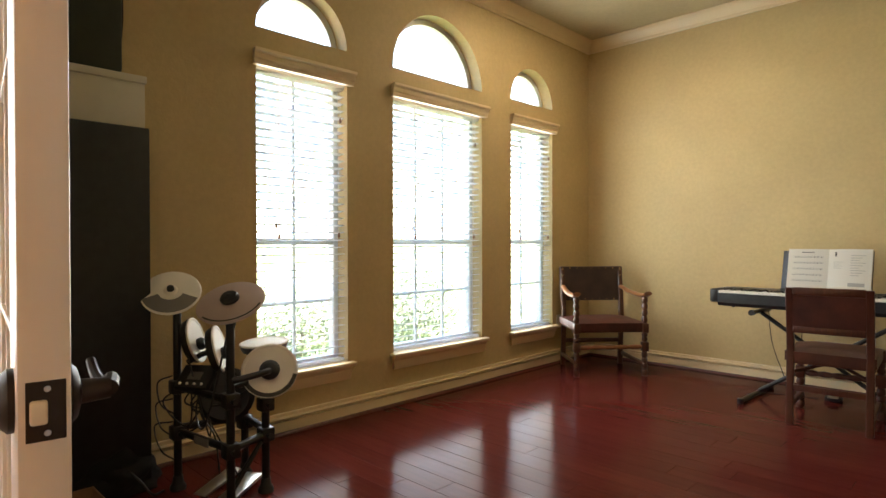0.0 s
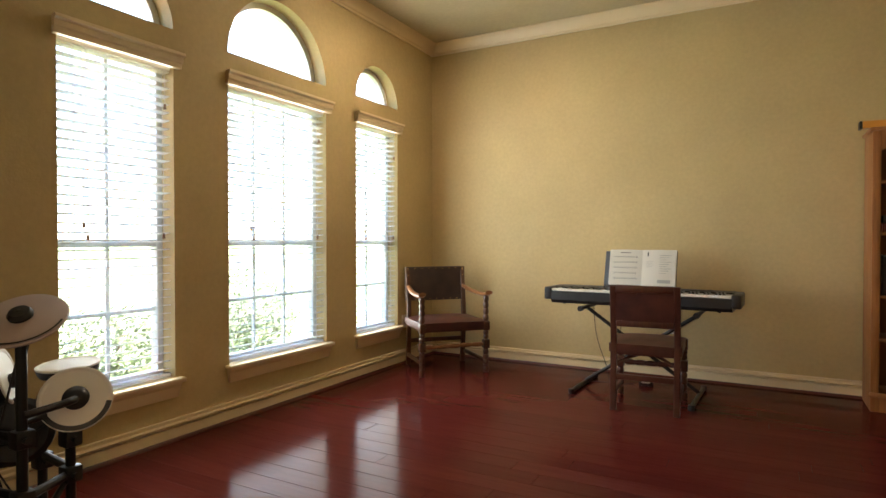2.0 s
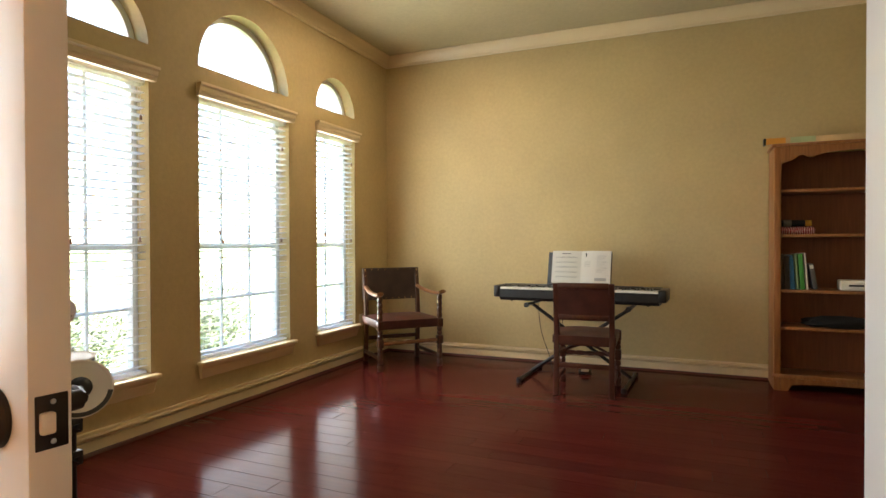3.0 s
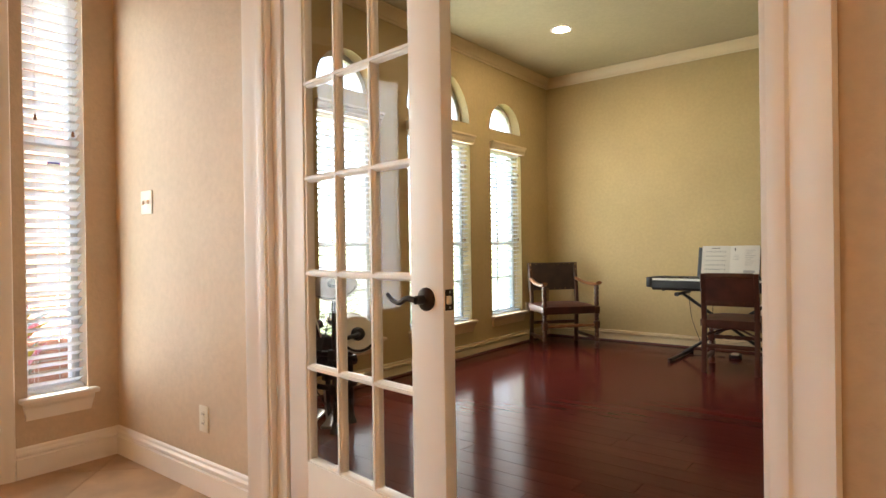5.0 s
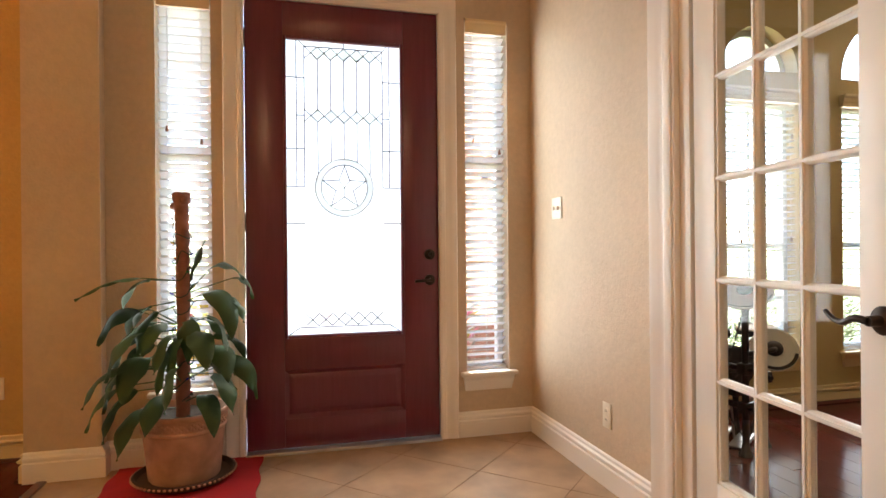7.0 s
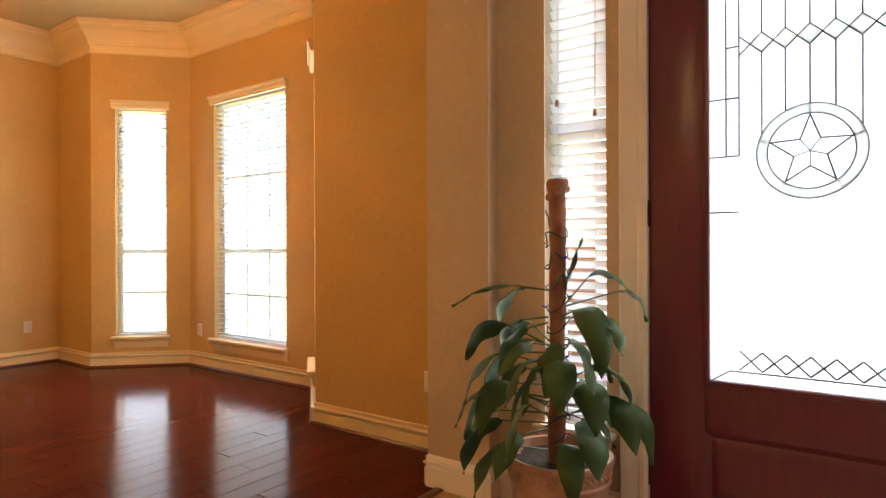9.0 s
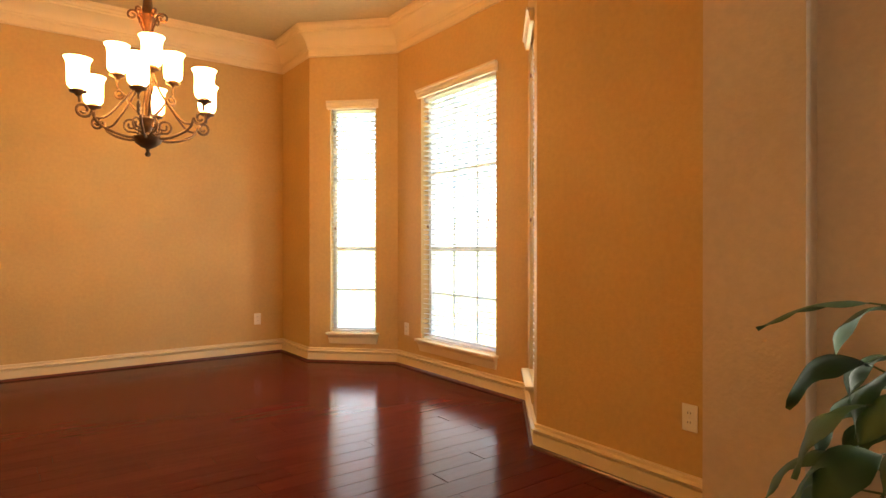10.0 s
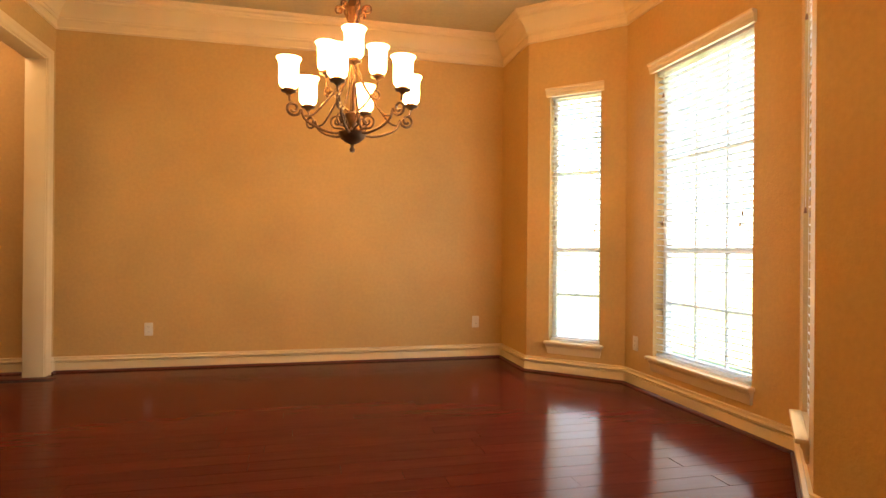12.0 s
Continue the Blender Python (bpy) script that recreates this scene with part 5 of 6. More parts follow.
def keyboard_stand():
    th = thing("keyboard_stand", FAR @ Matrix.Translation((-0.62, 4.78, 0)), "black metal X-shaped keyboard stand", "stand")
    for s, y in ((-1, -0.015), (1, 0.015)):
        part("brace", tube([(s * 0.40, y, 0.03), (-s * 0.40, y, 0.585)], 0.014, 10), BLACK_METAL, th)
        part("foot_bar", tube([(s * 0.40, -0.34, 0.02), (s * 0.40, 0.24, 0.02)], 0.015, 10), BLACK_METAL, th)
        for e in (-0.34, 0.24):
            part("rubber_foot", lathe([(0, 0), (0.021, 0), (0.021, 0.035), (0, 0.037)], 10, Matrix.Translation((s * 0.40, e - 0.01, 0.001))), BLACK, th)
        part("top_bar", tube([(s * 0.40, -0.14, 0.592), (s * 0.40, 0.20, 0.592)], 0.0145, 10), BLACK_METAL, th)
        part("end_cap", lathe([(0, 0), (0.02, 0), (0.021, 0.03), (0, 0.032)], 12, Matrix.Translation((s * 0.40, -0.165, 0.592)) @ Matrix.Rotation(radians(-90), 4, "X")), BLACK, th)
    part("pivot", lathe([(0, -0.05), (0.025, -0.05), (0.025, 0.05), (0, 0.05)], 14, Matrix.Translation((0, 0, 0.307)) @ Matrix.Rotation(radians(90), 4, "X")), BLACK_METAL, th)
    return th


keyboard_stand()
for pts in ([(-1.02, 4.95, 0.62), (-1.00, 4.97, 0.35), (-0.93, 4.99, 0.12), (-0.86, 4.9, 0.005), (-0.7, 4.95, 0.005)], [(-0.80, 4.97, 0.62), (-0.82, 5.0, 0.3), (-0.80, 5.0, 0.08), (-0.84, 4.93, 0.005), (-1.0, 4.85, 0.006), (-1.08, 4.7, 0.006)]):
    c = thing("power_cable", FAR.copy(), "thin black cable hanging from the keyboard", "cable")
    part("cord", tube(curve_points(pts, 7), 0.003, 6), BLACK, c)
ped = thing("sustain_pedal", FAR @ pose(-0.62, 4.98, 0, 0, 0, 10), "small black sustain pedal on the floor", "pedal")
part("base", box((-0.05, -0.06, 0), (0.05, 0.06, 0.03), 0.006), BLACK, ped)
part("treadle", box((-0.03, -0.10, 0.032), (0.03, 0.02, 0.042), 0.004), STEEL, ped)


# ---- study: bookcase and what stands in it ----
BW, BD, BH = 1.0, 0.335, 1.80
BM = pose(0.992, 4.880, 0)
BX, BY = 0.0, 0.0


def bookcase():
    th = thing("bookcase", BM, "honey oak bookcase with a scalloped top, half empty", "bookcase")
    for x in (0, BW - 0.02):
        part("side_panel", box((x, 0.012, 0.0), (x + 0.02, BD, BH), 0.002), OAK, th)
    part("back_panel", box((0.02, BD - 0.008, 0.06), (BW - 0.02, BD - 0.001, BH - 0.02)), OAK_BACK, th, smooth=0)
    part("top", box((-0.015, -0.012, BH), (BW + 0.015, BD, BH + 0.022), 0.006), OAK, th)
    for x in (0, BW - 0.045):
        part("face_stile", box((x, 0, 0.0), (x + 0.045, 0.014, BH), 0.003), OAK, th)
    for z in (0.11, 0.47, 0.745, 1.155, 1.485):
        part("shelf", box((0.02, 0.014, z - 0.02), (BW - 0.02, BD - 0.008, z), 0.002), OAK, th)
    # scalloped head rail and foot rail
    for name, zt, sign, dep in (("head_rail", BH, -1, 0.13), ("foot_rail", 0.11, -1, 0.09)):
        bm = bmesh.new()
        n = 40
        up, lo = [], []
        for k in range(n + 1):
            u = 2 * k / n - 1
            a = abs(u)
            if name == "head_rail":
                h = 0.125 - 0.075 * (1 - a ** 2) - (0.028 * math.exp(-((a - 0.72) / 0.07) ** 2)) + (0.015 * math.exp(-((a - 0.58) / 0.08) ** 2))
            else:
                h = 0.11 if a > 0.88 else 0.048 + 0.022 * (a / 0.88) ** 4
            x = 0.045 + (BW - 0.09) * k / n
            up.append((x, zt))
            lo.append((x, zt - h))
        rows = [[bm.verts.new((p[0], y, p[1])) for p in line] for line, y in ((up, 0.001), (lo, 0.001), (lo, 0.014), (up, 0.014))]
        for q in range(4):
            for k in range(n):
                bm.faces.new((rows[q][k], rows[q][k + 1], rows[(q + 1) % 4][k + 1], rows[(q + 1) % 4][k]))
        bm.faces.new([rows[q][0] for q in range(4)])
        bm.faces.new([rows[q][n] for q in range(4)][::-1])
        part(name, bm, OAK, th, smooth=40)
    part("base_moulding", box((-0.008, -0.012, 0.095), (BW + 0.008, 0.0, 0.125), 0.005), OAK, th)


bookcase()
cols = [((0.03, 0.03, 0.03), 0.030, 0.27, "black binder"), ((0.035, 0.035, 0.04), 0.012, 0.26, "thin black book"), ((0.05, 0.05, 0.055), 0.036, 0.25, "grey binder"), ((0.03, 0.16, 0.34), 0.032, 0.255, "blue binder"),
        ((0.30, 0.42, 0.22), 0.014, 0.262, "pale green book"), ((0.06, 0.30, 0.05), 0.030, 0.265, "bright green folder"), ((0.62, 0.58, 0.48), 0.012, 0.27, "cream folder")]
x = BX + 0.026
for c, w, h, lab in cols:
    lean = -4 if lab in ("blue binder", "pale green book", "bright green folder", "cream folder") else 0
    b = thing("binder" if "binder" in lab else "book", BM @ pose(x, BY + 0.05, 0.746, 0, lean, 0), f"{lab} standing upright on an oak shelf", "book", "books on the shelf")
    part("cover", box((0, 0, 0), (w, 0.20, h), 0.003), surface("cover_" + lab.replace(" ", "_"), c, 0.5, vary=0.08), b)
    part("pages", box((0.003, 0.004, h - 0.004), (w - 0.003, 0.196, h + 0.0015)), PAPER, b, smooth=0)
    x += w + 0.003 + (0.006 if lean else 0)
vc = thing("video_case", BM @ pose(x + 0.022, BY + 0.06, 0.747, 0, -9, 0), "dark grey case leaning against the books", "case")
part("shell", box((0, 0, 0), (0.03, 0.12, 0.19), 0.003), surface("grey_case", (0.10, 0.10, 0.10), 0.4), vc)
part("paper_label", box((0.004, -0.001, 0.155), (0.026, 0.0, 0.18)), PAPER, vc, smooth=0)
wb = thing("white_device", BM @ pose(BX + 0.52, BY + 0.07, 0.746), "small white plastic box on the shelf", "device")
part("shell", box((-0.09, 0, 0), (0.09, 0.13, 0.075), 0.012), PLATE, wb)
part("slot", box((-0.04, -0.002, 0.03), (0.05, 0.001, 0.042)), BLACK, wb, smooth=0)
bag = thing("knitted_blanket", BM @ Matrix.Translation((BX + 0.15, BY + 0.12, 1.156)), "folded red and white knitted blanket on the shelf", "blanket")
bm = box((-0.12, -0.09, 0), (0.12, 0.09, 0.055), 0.025)
bmesh.ops.subdivide_edges(bm, edges=list(bm.edges), cuts=3, use_grid_fill=True)
for v in bm.verts:
    v.co += Vector((0, 0, 0.006 * noise.noise(v.co * 30) if v.co.z > 0.01 else 0))
m_knit, nt, b = mat("red_white_knit")
wv = nt.nodes.new("ShaderNodeTexWave")
wv.inputs["Scale"].default_value, wv.inputs["Distortion"].default_value = 22, 6
rp = nt.nodes.new("ShaderNodeValToRGB")
rp.color_ramp.elements[0].color, rp.color_ramp.elements[1].color = (0.22, 0.012, 0.018, 1), (0.5, 0.36, 0.34, 1)
rp.color_ramp.elements[0].position, rp.color_ramp.elements[1].position = 0.55, 0.9
tc = nt.nodes.new("ShaderNodeTexCoord")
nt.links.new(tc.outputs["Object"], wv.inputs["Vector"])
nt.links.new(wv.outputs["Fac"], rp.inputs[0])
nt.links.new(rp.outputs[0], b.inputs["Base Color"])
b.inputs["Roughness"].default_value = 0.95
part("folds", bm, m_knit, bag, smooth=60)
rl = thing("cloth_roll", BM @ pose(BX + 0.15, BY + 0.10, 1.237), "black and grey cloth roll with a yellow end", "cloth")
roll_m = Matrix.Rotation(radians(90), 4, "Y")
part("roll", lathe([(0, -0.10), (0.022, -0.10), (0.026, -0.06), (0.024, 0.06), (0, 0.06)], 12, roll_m), BLACK_CLOTH, rl)
part("grey_band", lathe([(0.0262, -0.08), (0.0275, -0.078), (0.0275, -0.03), (0.0262, -0.028)], 12, roll_m, ring=True), RUBBER_GREY, rl)
part("yellow_end", lathe([(0, 0.06), (0.022, 0.06), (0.02, 0.10), (0, 0.10)], 12, roll_m), surface("yellow_cloth", (0.55, 0.30, 0.03), 0.8), rl, "yellow end")
bb = thing("black_bag", BM @ Matrix.Translation((BX + 0.44, BY + 0.10, 0.471)), "crumpled black bag lying on the shelf", "bag")
bm = bmesh.new()
bmesh.ops.create_icosphere(bm, subdivisions=3, radius=1)
for v in bm.verts:
    k = 1 + 0.25 * noise.noise(v.co * 2.6)
    v.co = Vector((v.co.x * 0.24 * k, v.co.y * 0.085 * k, max(0, 0.035 + v.co.z * 0.05 * k)))
part("fabric", bm, BLACK_CLOTH, bb, smooth=60)
part("strap", tube(curve_points([(0.1, -0.06, 0.05), (0.18, -0.085, 0.025), (0.26, -0.07, 0.012)], 5), 0.006, 6), STEEL, bb)
lv = thing("long_box", BM @ pose(BX - 0.055, BY + 0.02, BH + 0.023), "long orange and cream packing box lying on the bookcase", "box")
part("carton", box((0, 0, 0), (1.05, 0.07, 0.045), 0.002), surface("printed_carton", (0.60, 0.42, 0.22), 0.6, vary=0.25, scale=4), lv)
part("orange_end", box((0.004, -0.001, 0.001), (0.13, 0.071, 0.046)), surface("orange_print", (0.70, 0.30, 0.04), 0.6), lv, "orange printed end", smooth=0)
part("green_band", box((0.16, -0.001, 0.006), (0.32, 0.071, 0.046)), surface("pale_green_print", (0.42, 0.48, 0.25), 0.6), lv, smooth=0)
part("black_cap", box((-0.012, -0.002, -0.001), (0.003, 0.072, 0.047), 0.001), BLACK, lv)


# ---- study: electronic drum kit ----
def disc(center, normal, profile, seg=28):
    q = Vector(normal).normalized().to_track_quat("Z", "Y").to_matrix().to_4x4()
    return Matrix.Translation(center) @ q


def drum_kit():
    th = thing("electronic_drum_kit", Matrix.Translation((-0.042, 0.012, 0)), "small black electronic drum kit with pale pads and tangled cables", "drum kit")
    L, C, R = Vector((-2.085, 1.222, 0)), Vector((-1.70, 1.28, 0)), Vector((-1.79, 1.48, 0))
    B = Vector((-2.02, 1.50, 0))

    def up(p, z):
        return (p.x, p.y, z)
    for p, top in ((L, 0.77), (C, 0.76), (R, 0.43), (B, 0.50)):
        part("post", tube([up(p, 0.012), up(p, top)], 0.017, 12), BLACK_METAL, th)
        part("rubber_foot", lathe([(0, 0), (0.034, 0), (0.034, 0.014), (0.024, 0.03), (0.02, 0.06), (0, 0.06)], 14, Matrix.Translation(up(p, 0.0))), BLACK, th)
        for z in (0.25, 0.45 if top > 0.5 else 0.38):
            part("clamp", box((p.x - 0.03, p.y - 0.03, z - 0.03), (p.x + 0.03, p.y + 0.03, z + 0.03), 0.008), BLACK, th)
            part("wing_screw", lathe([(0, 0), (0.006, 0), (0.012, 0.025), (0.012, 0.035), (0, 0.035)], 8, Matrix.Translation((p.x + 0.03, p.y - 0.01, z)) @ Matrix.Rotation(radians(80), 4, "Y")), BLACK, th)
    for a, b, z in ((L, C, 0.255), (C, R, 0.25), (R, B, 0.27), (L, B, 0.27), (L, C, 0.45)):
        part("cross_bar", tube([up(a, z), up(b, z)], 0.016, 10), BLACK_METAL, th)
    part("brace", tube([(-1.70, 1.28, 0.08), up(R, 0.25)], 0.011, 8), BLACK_METAL, th)
    part("name_plate", box((-0.05, -0.003, -0.016), (0.05, 0.003, 0.016), 0.001, None, Matrix.Translation((-1.875, 1.236, 0.255)) @ Matrix.Rotation(radians(8), 4, "Z")), RUBBER_GREY, th, "worn grey badge")
    # cymbal pads; the second one's mauve is shade put into its colour
    for c, n, r, top in (((-2.13, 1.214, 0.862), (0.62, -0.34, 0.70), 0.125, PAD_WHITE), ((-1.705, 1.285, 0.845), (0.34, -0.42, 0.84), 0.135, PAD_SHADED)):
        m = disc(c, n, None)
        pad = part("cymbal_pad", lathe([(0, 0.018), (0.022, 0.016), (0.03, 0.008), (r * 0.7, 0.004), (r - 0.004, -0.002), (r, -0.007), (r - 0.004, -0.013), (r * 0.5, -0.006), (0, -0.004)], 32, m), top, th, "pale cymbal pad with a dark band")
        bm = bmesh.new()
        k = 14
        a0, a1 = (radians(200), radians(340)) if top is PAD_WHITE else (radians(235), radians(355))
        ri = r * 0.42 if top is PAD_WHITE else r * 0.90
        zi = 0.0085 if top is PAD_WHITE else 0.0026
        inner = [bm.verts.new(m @ Vector((ri * math.cos(a0 + (a1 - a0) * j / k), ri * math.sin(a0 + (a1 - a0) * j / k), zi))) for j in range(k + 1)]
        outer = [bm.verts.new(m @ Vector(((r - 0.006) * math.cos(a0 + (a1 - a0) * j / k), (r - 0.006) * math.sin(a0 + (a1 - a0) * j / k), 0.0022))) for j in range(k + 1)]
        for j in range(k):
            bm.faces.new((inner[j], inner[j + 1], outer[j + 1], outer[j]))
        part("strike_band", bm, RUBBER_GREY if top is PAD_WHITE else BLACK, pad)
        part("wing_nut", lathe([(0, 0.014), (0.016, 0.014), (0.014, 0.03), (0.006, 0.034), (0, 0.034)], 12, m), BLACK, pad)
        if top is PAD_SHADED:
            part("pad_mount", lathe([(0, 0.008), (0.036, 0.008), (0.038, 0.018), (0.030, 0.030), (0, 0.034)], 20, m), BLACK, pad, "black round mount")
        part("boom", tube(curve_points([(c[0], c[1], c[2] - 0.01), (c[0] + 0.01, c[1] + 0.01, c[2] - 0.06), up(L if top is PAD_WHITE else C, 0.70)], 5), 0.011, 8), BLACK_METAL, th)
    # drum pads: a dark shell behind a pale playing face
    for c, n, r, hold in (((-1.69, 1.447, 0.541), (0.72, -0.48, 0.45), 0.108, (C.x, C.y, 0.50)), ((-2.06, 1.285, 0.645), (0.55, 0.62, 0.22), 0.095, (L.x, L.y, 0.64)),
                          ((-1.955, 1.345, 0.61), (0.50, 0.66, 0.22), 0.10, (L.x + 0.06, L.y + 0.02, 0.56)), ((-1.90, 1.535, 0.615), (0.02, -0.08, 0.99), 0.10, (B.x, B.y, 0.48))):
        m = disc(c, n, None)
        pad = part("drum_pad", lathe([(0, -0.035), (r * 0.5, -0.034), (r * 0.96, -0.022), (r + 0.004, -0.004), (r + 0.004, 0.006), (r - 0.003, 0.010), (0, 0.009)], 30, m), BLACK, th, "black drum pad shell")
        part("playing_face", lathe([(0, 0.0105), (r - 0.012, 0.0105), (r - 0.008, 0.012), (r - 0.008, 0.0135), (0, 0.0145)], 30, m), PAD_WHITE, pad, "off-white playing face")
        part("rim", lathe([(r - 0.008, 0.010), (r + 0.006, 0.008), (r + 0.007, 0.014), (r, 0.017), (r - 0.008, 0.0145)], 30, m, ring=True), PAD_WHITE, pad)
        if n[2] < 0.3:
            part("pad_mount", lathe([(0, 0.014), (0.026, 0.014), (0.028, 0.03), (0.018, 0.045), (0, 0.048)], 14, m @ Matrix.Translation((0, -0.02, 0))), BLACK, pad, "black mounting bracket")
        if r > 0.105:
            arc = bmesh.new()
            ends = [[arc.verts.new(m @ Vector((q * math.cos(radians(205 + 9 * j)), q * math.sin(radians(205 + 9 * j)), 0.0175))) for j in range(17)] for q in (r * 0.88, r + 0.004)]
            for j in range(16):
                arc.faces.new((ends[0][j], ends[0][j + 1], ends[1][j + 1], ends[1][j]))
            part("rim_band", arc, BLACK, pad)
        v = Vector(c) - Vector(n).normalized() * 0.03
        part("pad_arm", tube(curve_points([v, v - Vector(n).normalized() * 0.04, Vector(hold)], 5), 0.012, 8), BLACK_METAL, th)
    m = disc((-1.69, 1.447, 0.541), (0.72, -0.48, 0.45), None)
    part("pad_mount", lathe([(0, 0.014), (0.040, 0.014), (0.042, 0.024), (0.030, 0.036), (0.02, 0.042), (0, 0.043)], 20, m), BLACK, th, "black round pad mount")
    part("mount_arm", tube(curve_points([(-1.655, 1.425, 0.552), (-1.64, 1.38, 0.55), (C.x + 0.02, C.y, 0.53)], 6), 0.013, 10), BLACK_METAL, th)
    # kick tower and sound module
    m = disc((-1.90, 1.36, 0.42), (0.75, -0.55, 0.2), None)
    part("kick_pad", lathe([(0, -0.05), (0.09, -0.05), (0.115, -0.02), (0.118, 0.02), (0.10, 0.04), (0, 0.045)], 26, m), BLACK, th)
    mod = part("sound_module", box((-0.075, -0.06, -0.018), (0.075, 0.06, 0.018), 0.008, None, pose(-1.96, 1.255, 0.50, 40, 0, 35)), BLACK, th)
    part("display", box((-0.03, -0.02, 0.018), (0.03, 0.02, 0.0195), 0.0, None, pose(-1.96, 1.255, 0.50, 40, 0, 35)), RUBBER_GREY, mod, smooth=0)
    for k in range(4):
        part("button", lathe([(0, 0.018), (0.006, 0.018), (0.006, 0.023), (0, 0.023)], 10, pose(-1.96, 1.255, 0.50, 40, 0, 35) @ Matrix.Translation((-0.05 + 0.033 * k, -0.042, 0))), PLATE, mod)
    part("hi_hat_pedal", box((-0.04, -0.11, 0.0), (0.04, 0.11, 0.02), 0.006, None, pose(-1.86, 1.40, 0.012, 8, 0, 30)), STEEL, th, "steel pedal plate")
    part("kick_pedal", box((-0.035, -0.11, 0.0), (0.035, 0.11, 0.015), 0.005, None, pose(-1.99, 1.36, 0.012, 12, 0, 20)), STEEL, th, "steel pedal plate")
    part("pedal_rod", tube([(-1.92, 1.40, 0.02), (-1.92, 1.38, 0.22)], 0.006, 8), STEEL, th)
    rnd = random.Random(4)
    ends = [(-2.05, 1.26, 0.62), (-1.95, 1.32, 0.58), (-1.73, 1.42, 0.50), (-2.10, 1.22, 0.80), (-1.71, 1.29, 0.78), (-1.90, 1.53, 0.57), (-1.90, 1.36, 0.34), (-2.0, 1.37, 0.05), (-1.86, 1.40, 0.05)]
    for k, e in enumerate(ends):
        mid = (rnd.uniform(-2.06, -1.80), rnd.uniform(1.22, 1.42), rnd.uniform(0.22, 0.42))
        mid2 = (rnd.uniform(-2.16, -1.9), rnd.uniform(1.16, 1.36), rnd.uniform(0.30, 0.52))
        part("cable", tube(curve_points([e, mid, mid2, (-1.97 + 0.01 * k, 1.26, 0.485)], 8), 0.0038, 6), BLACK, th)
    for k in range(3):
        part("cable", tube(curve_points([(-2.085, 1.20, 0.5 - 0.1 * k), (-2.17 - 0.02 * k, 1.17, 0.46 - 0.1 * k), (-2.11, 1.16, 0.38 - 0.1 * k), (-2.085, 1.21, 0.33 - 0.1 * k)], 8), 0.0035, 6), BLACK, th)


drum_kit()

# tall dark cabinet with boxes, behind the drums
cab = thing("tall_cabinet", Matrix.Translation((-2.458, 0.595, 0)), "tall plain black cabinet against the window wall", "cabinet")
part("body", box((0, 0, 0.0), (0.245, 0.560, 1.575), 0.004), BLACK_CLOTH, cab)
part("door_panel", box((0.246, 0.004, 0.05), (0.258, 0.556, 1.57), 0.003), BLACK, cab)
bx = thing("storage_box", Matrix.Translation((-2.455, 0.60, 1.5755)), "cream cardboard storage box with a lid on the cabinet", "box")
part("carton", box((0, 0, 0), (0.235, 0.540, 0.190), 0.003), BOX_WHITE, bx)
part("lid", box((-0.002, -0.004, 0.190), (0.245, 0.546, 0.222), 0.004), BOX_WHITE, bx)
gb = thing("dark_bag", Matrix.Translation((-2.43, 0.61, 1.799)), "dark green fabric case on top of the storage box", "bag")
bm = box((0, 0, 0), (0.17, 0.46, 0.62), 0.03)
part("fabric", bm, DARK_GREEN, gb)
part("side_strap", tube(curve_points([(0.09, 0.463, 0.10), (0.09, 0.475, 0.3), (0.09, 0.463, 0.5)], 5), 0.008, 6), BLACK_CLOTH, gb)
heap = thing("black_cover", Matrix.Translation((-2.28, 1.02, 0)), "crumpled black fabric cover on the floor beside the drums", "fabric")
bm = bmesh.new()
bmesh.ops.create_icosphere(bm, subdivisions=4, radius=1)
for v in bm.verts:
    k = 1 + 0.35 * noise.noise(v.co * 1.9) + 0.12 * noise.noise(v.co * 6)
    v.co = Vector((v.co.x * 0.14 * k, v.co.y * 0.17 * k, max(0.002, 0.07 + v.co.z * 0.13 * k)))
part("folds", bm, BLACK_CLOTH, heap, smooth=60)
part("draw_cord", tube(curve_points([(0.10, 0.02, 0.13), (0.16, 0.06, 0.08), (0.18, 0.10, 0.02), (0.14, 0.16, 0.006)], 6), 0.005, 6), BLACK, heap)
cb = thing("cardboard_box", Matrix.Translation((-2.02, 0.68, 0)), "small open brown cardboard box on the floor", "box")
KRAFT = surface("kraft_card", (0.30, 0.17, 0.09), 0.8, vary=0.1)
for lo, hi in (((0, 0, 0), (0.26, 0.005, 0.15)), ((0, 0.195, 0), (0.26, 0.2, 0.15)), ((0, 0.005, 0), (0.005, 0.195, 0.15)), ((0.255, 0.005, 0), (0.26, 0.195, 0.15)), ((0.005, 0.005, 0), (0.255, 0.195, 0.005))):
    part("card_side", box(lo, hi), KRAFT, cb, smooth=0)


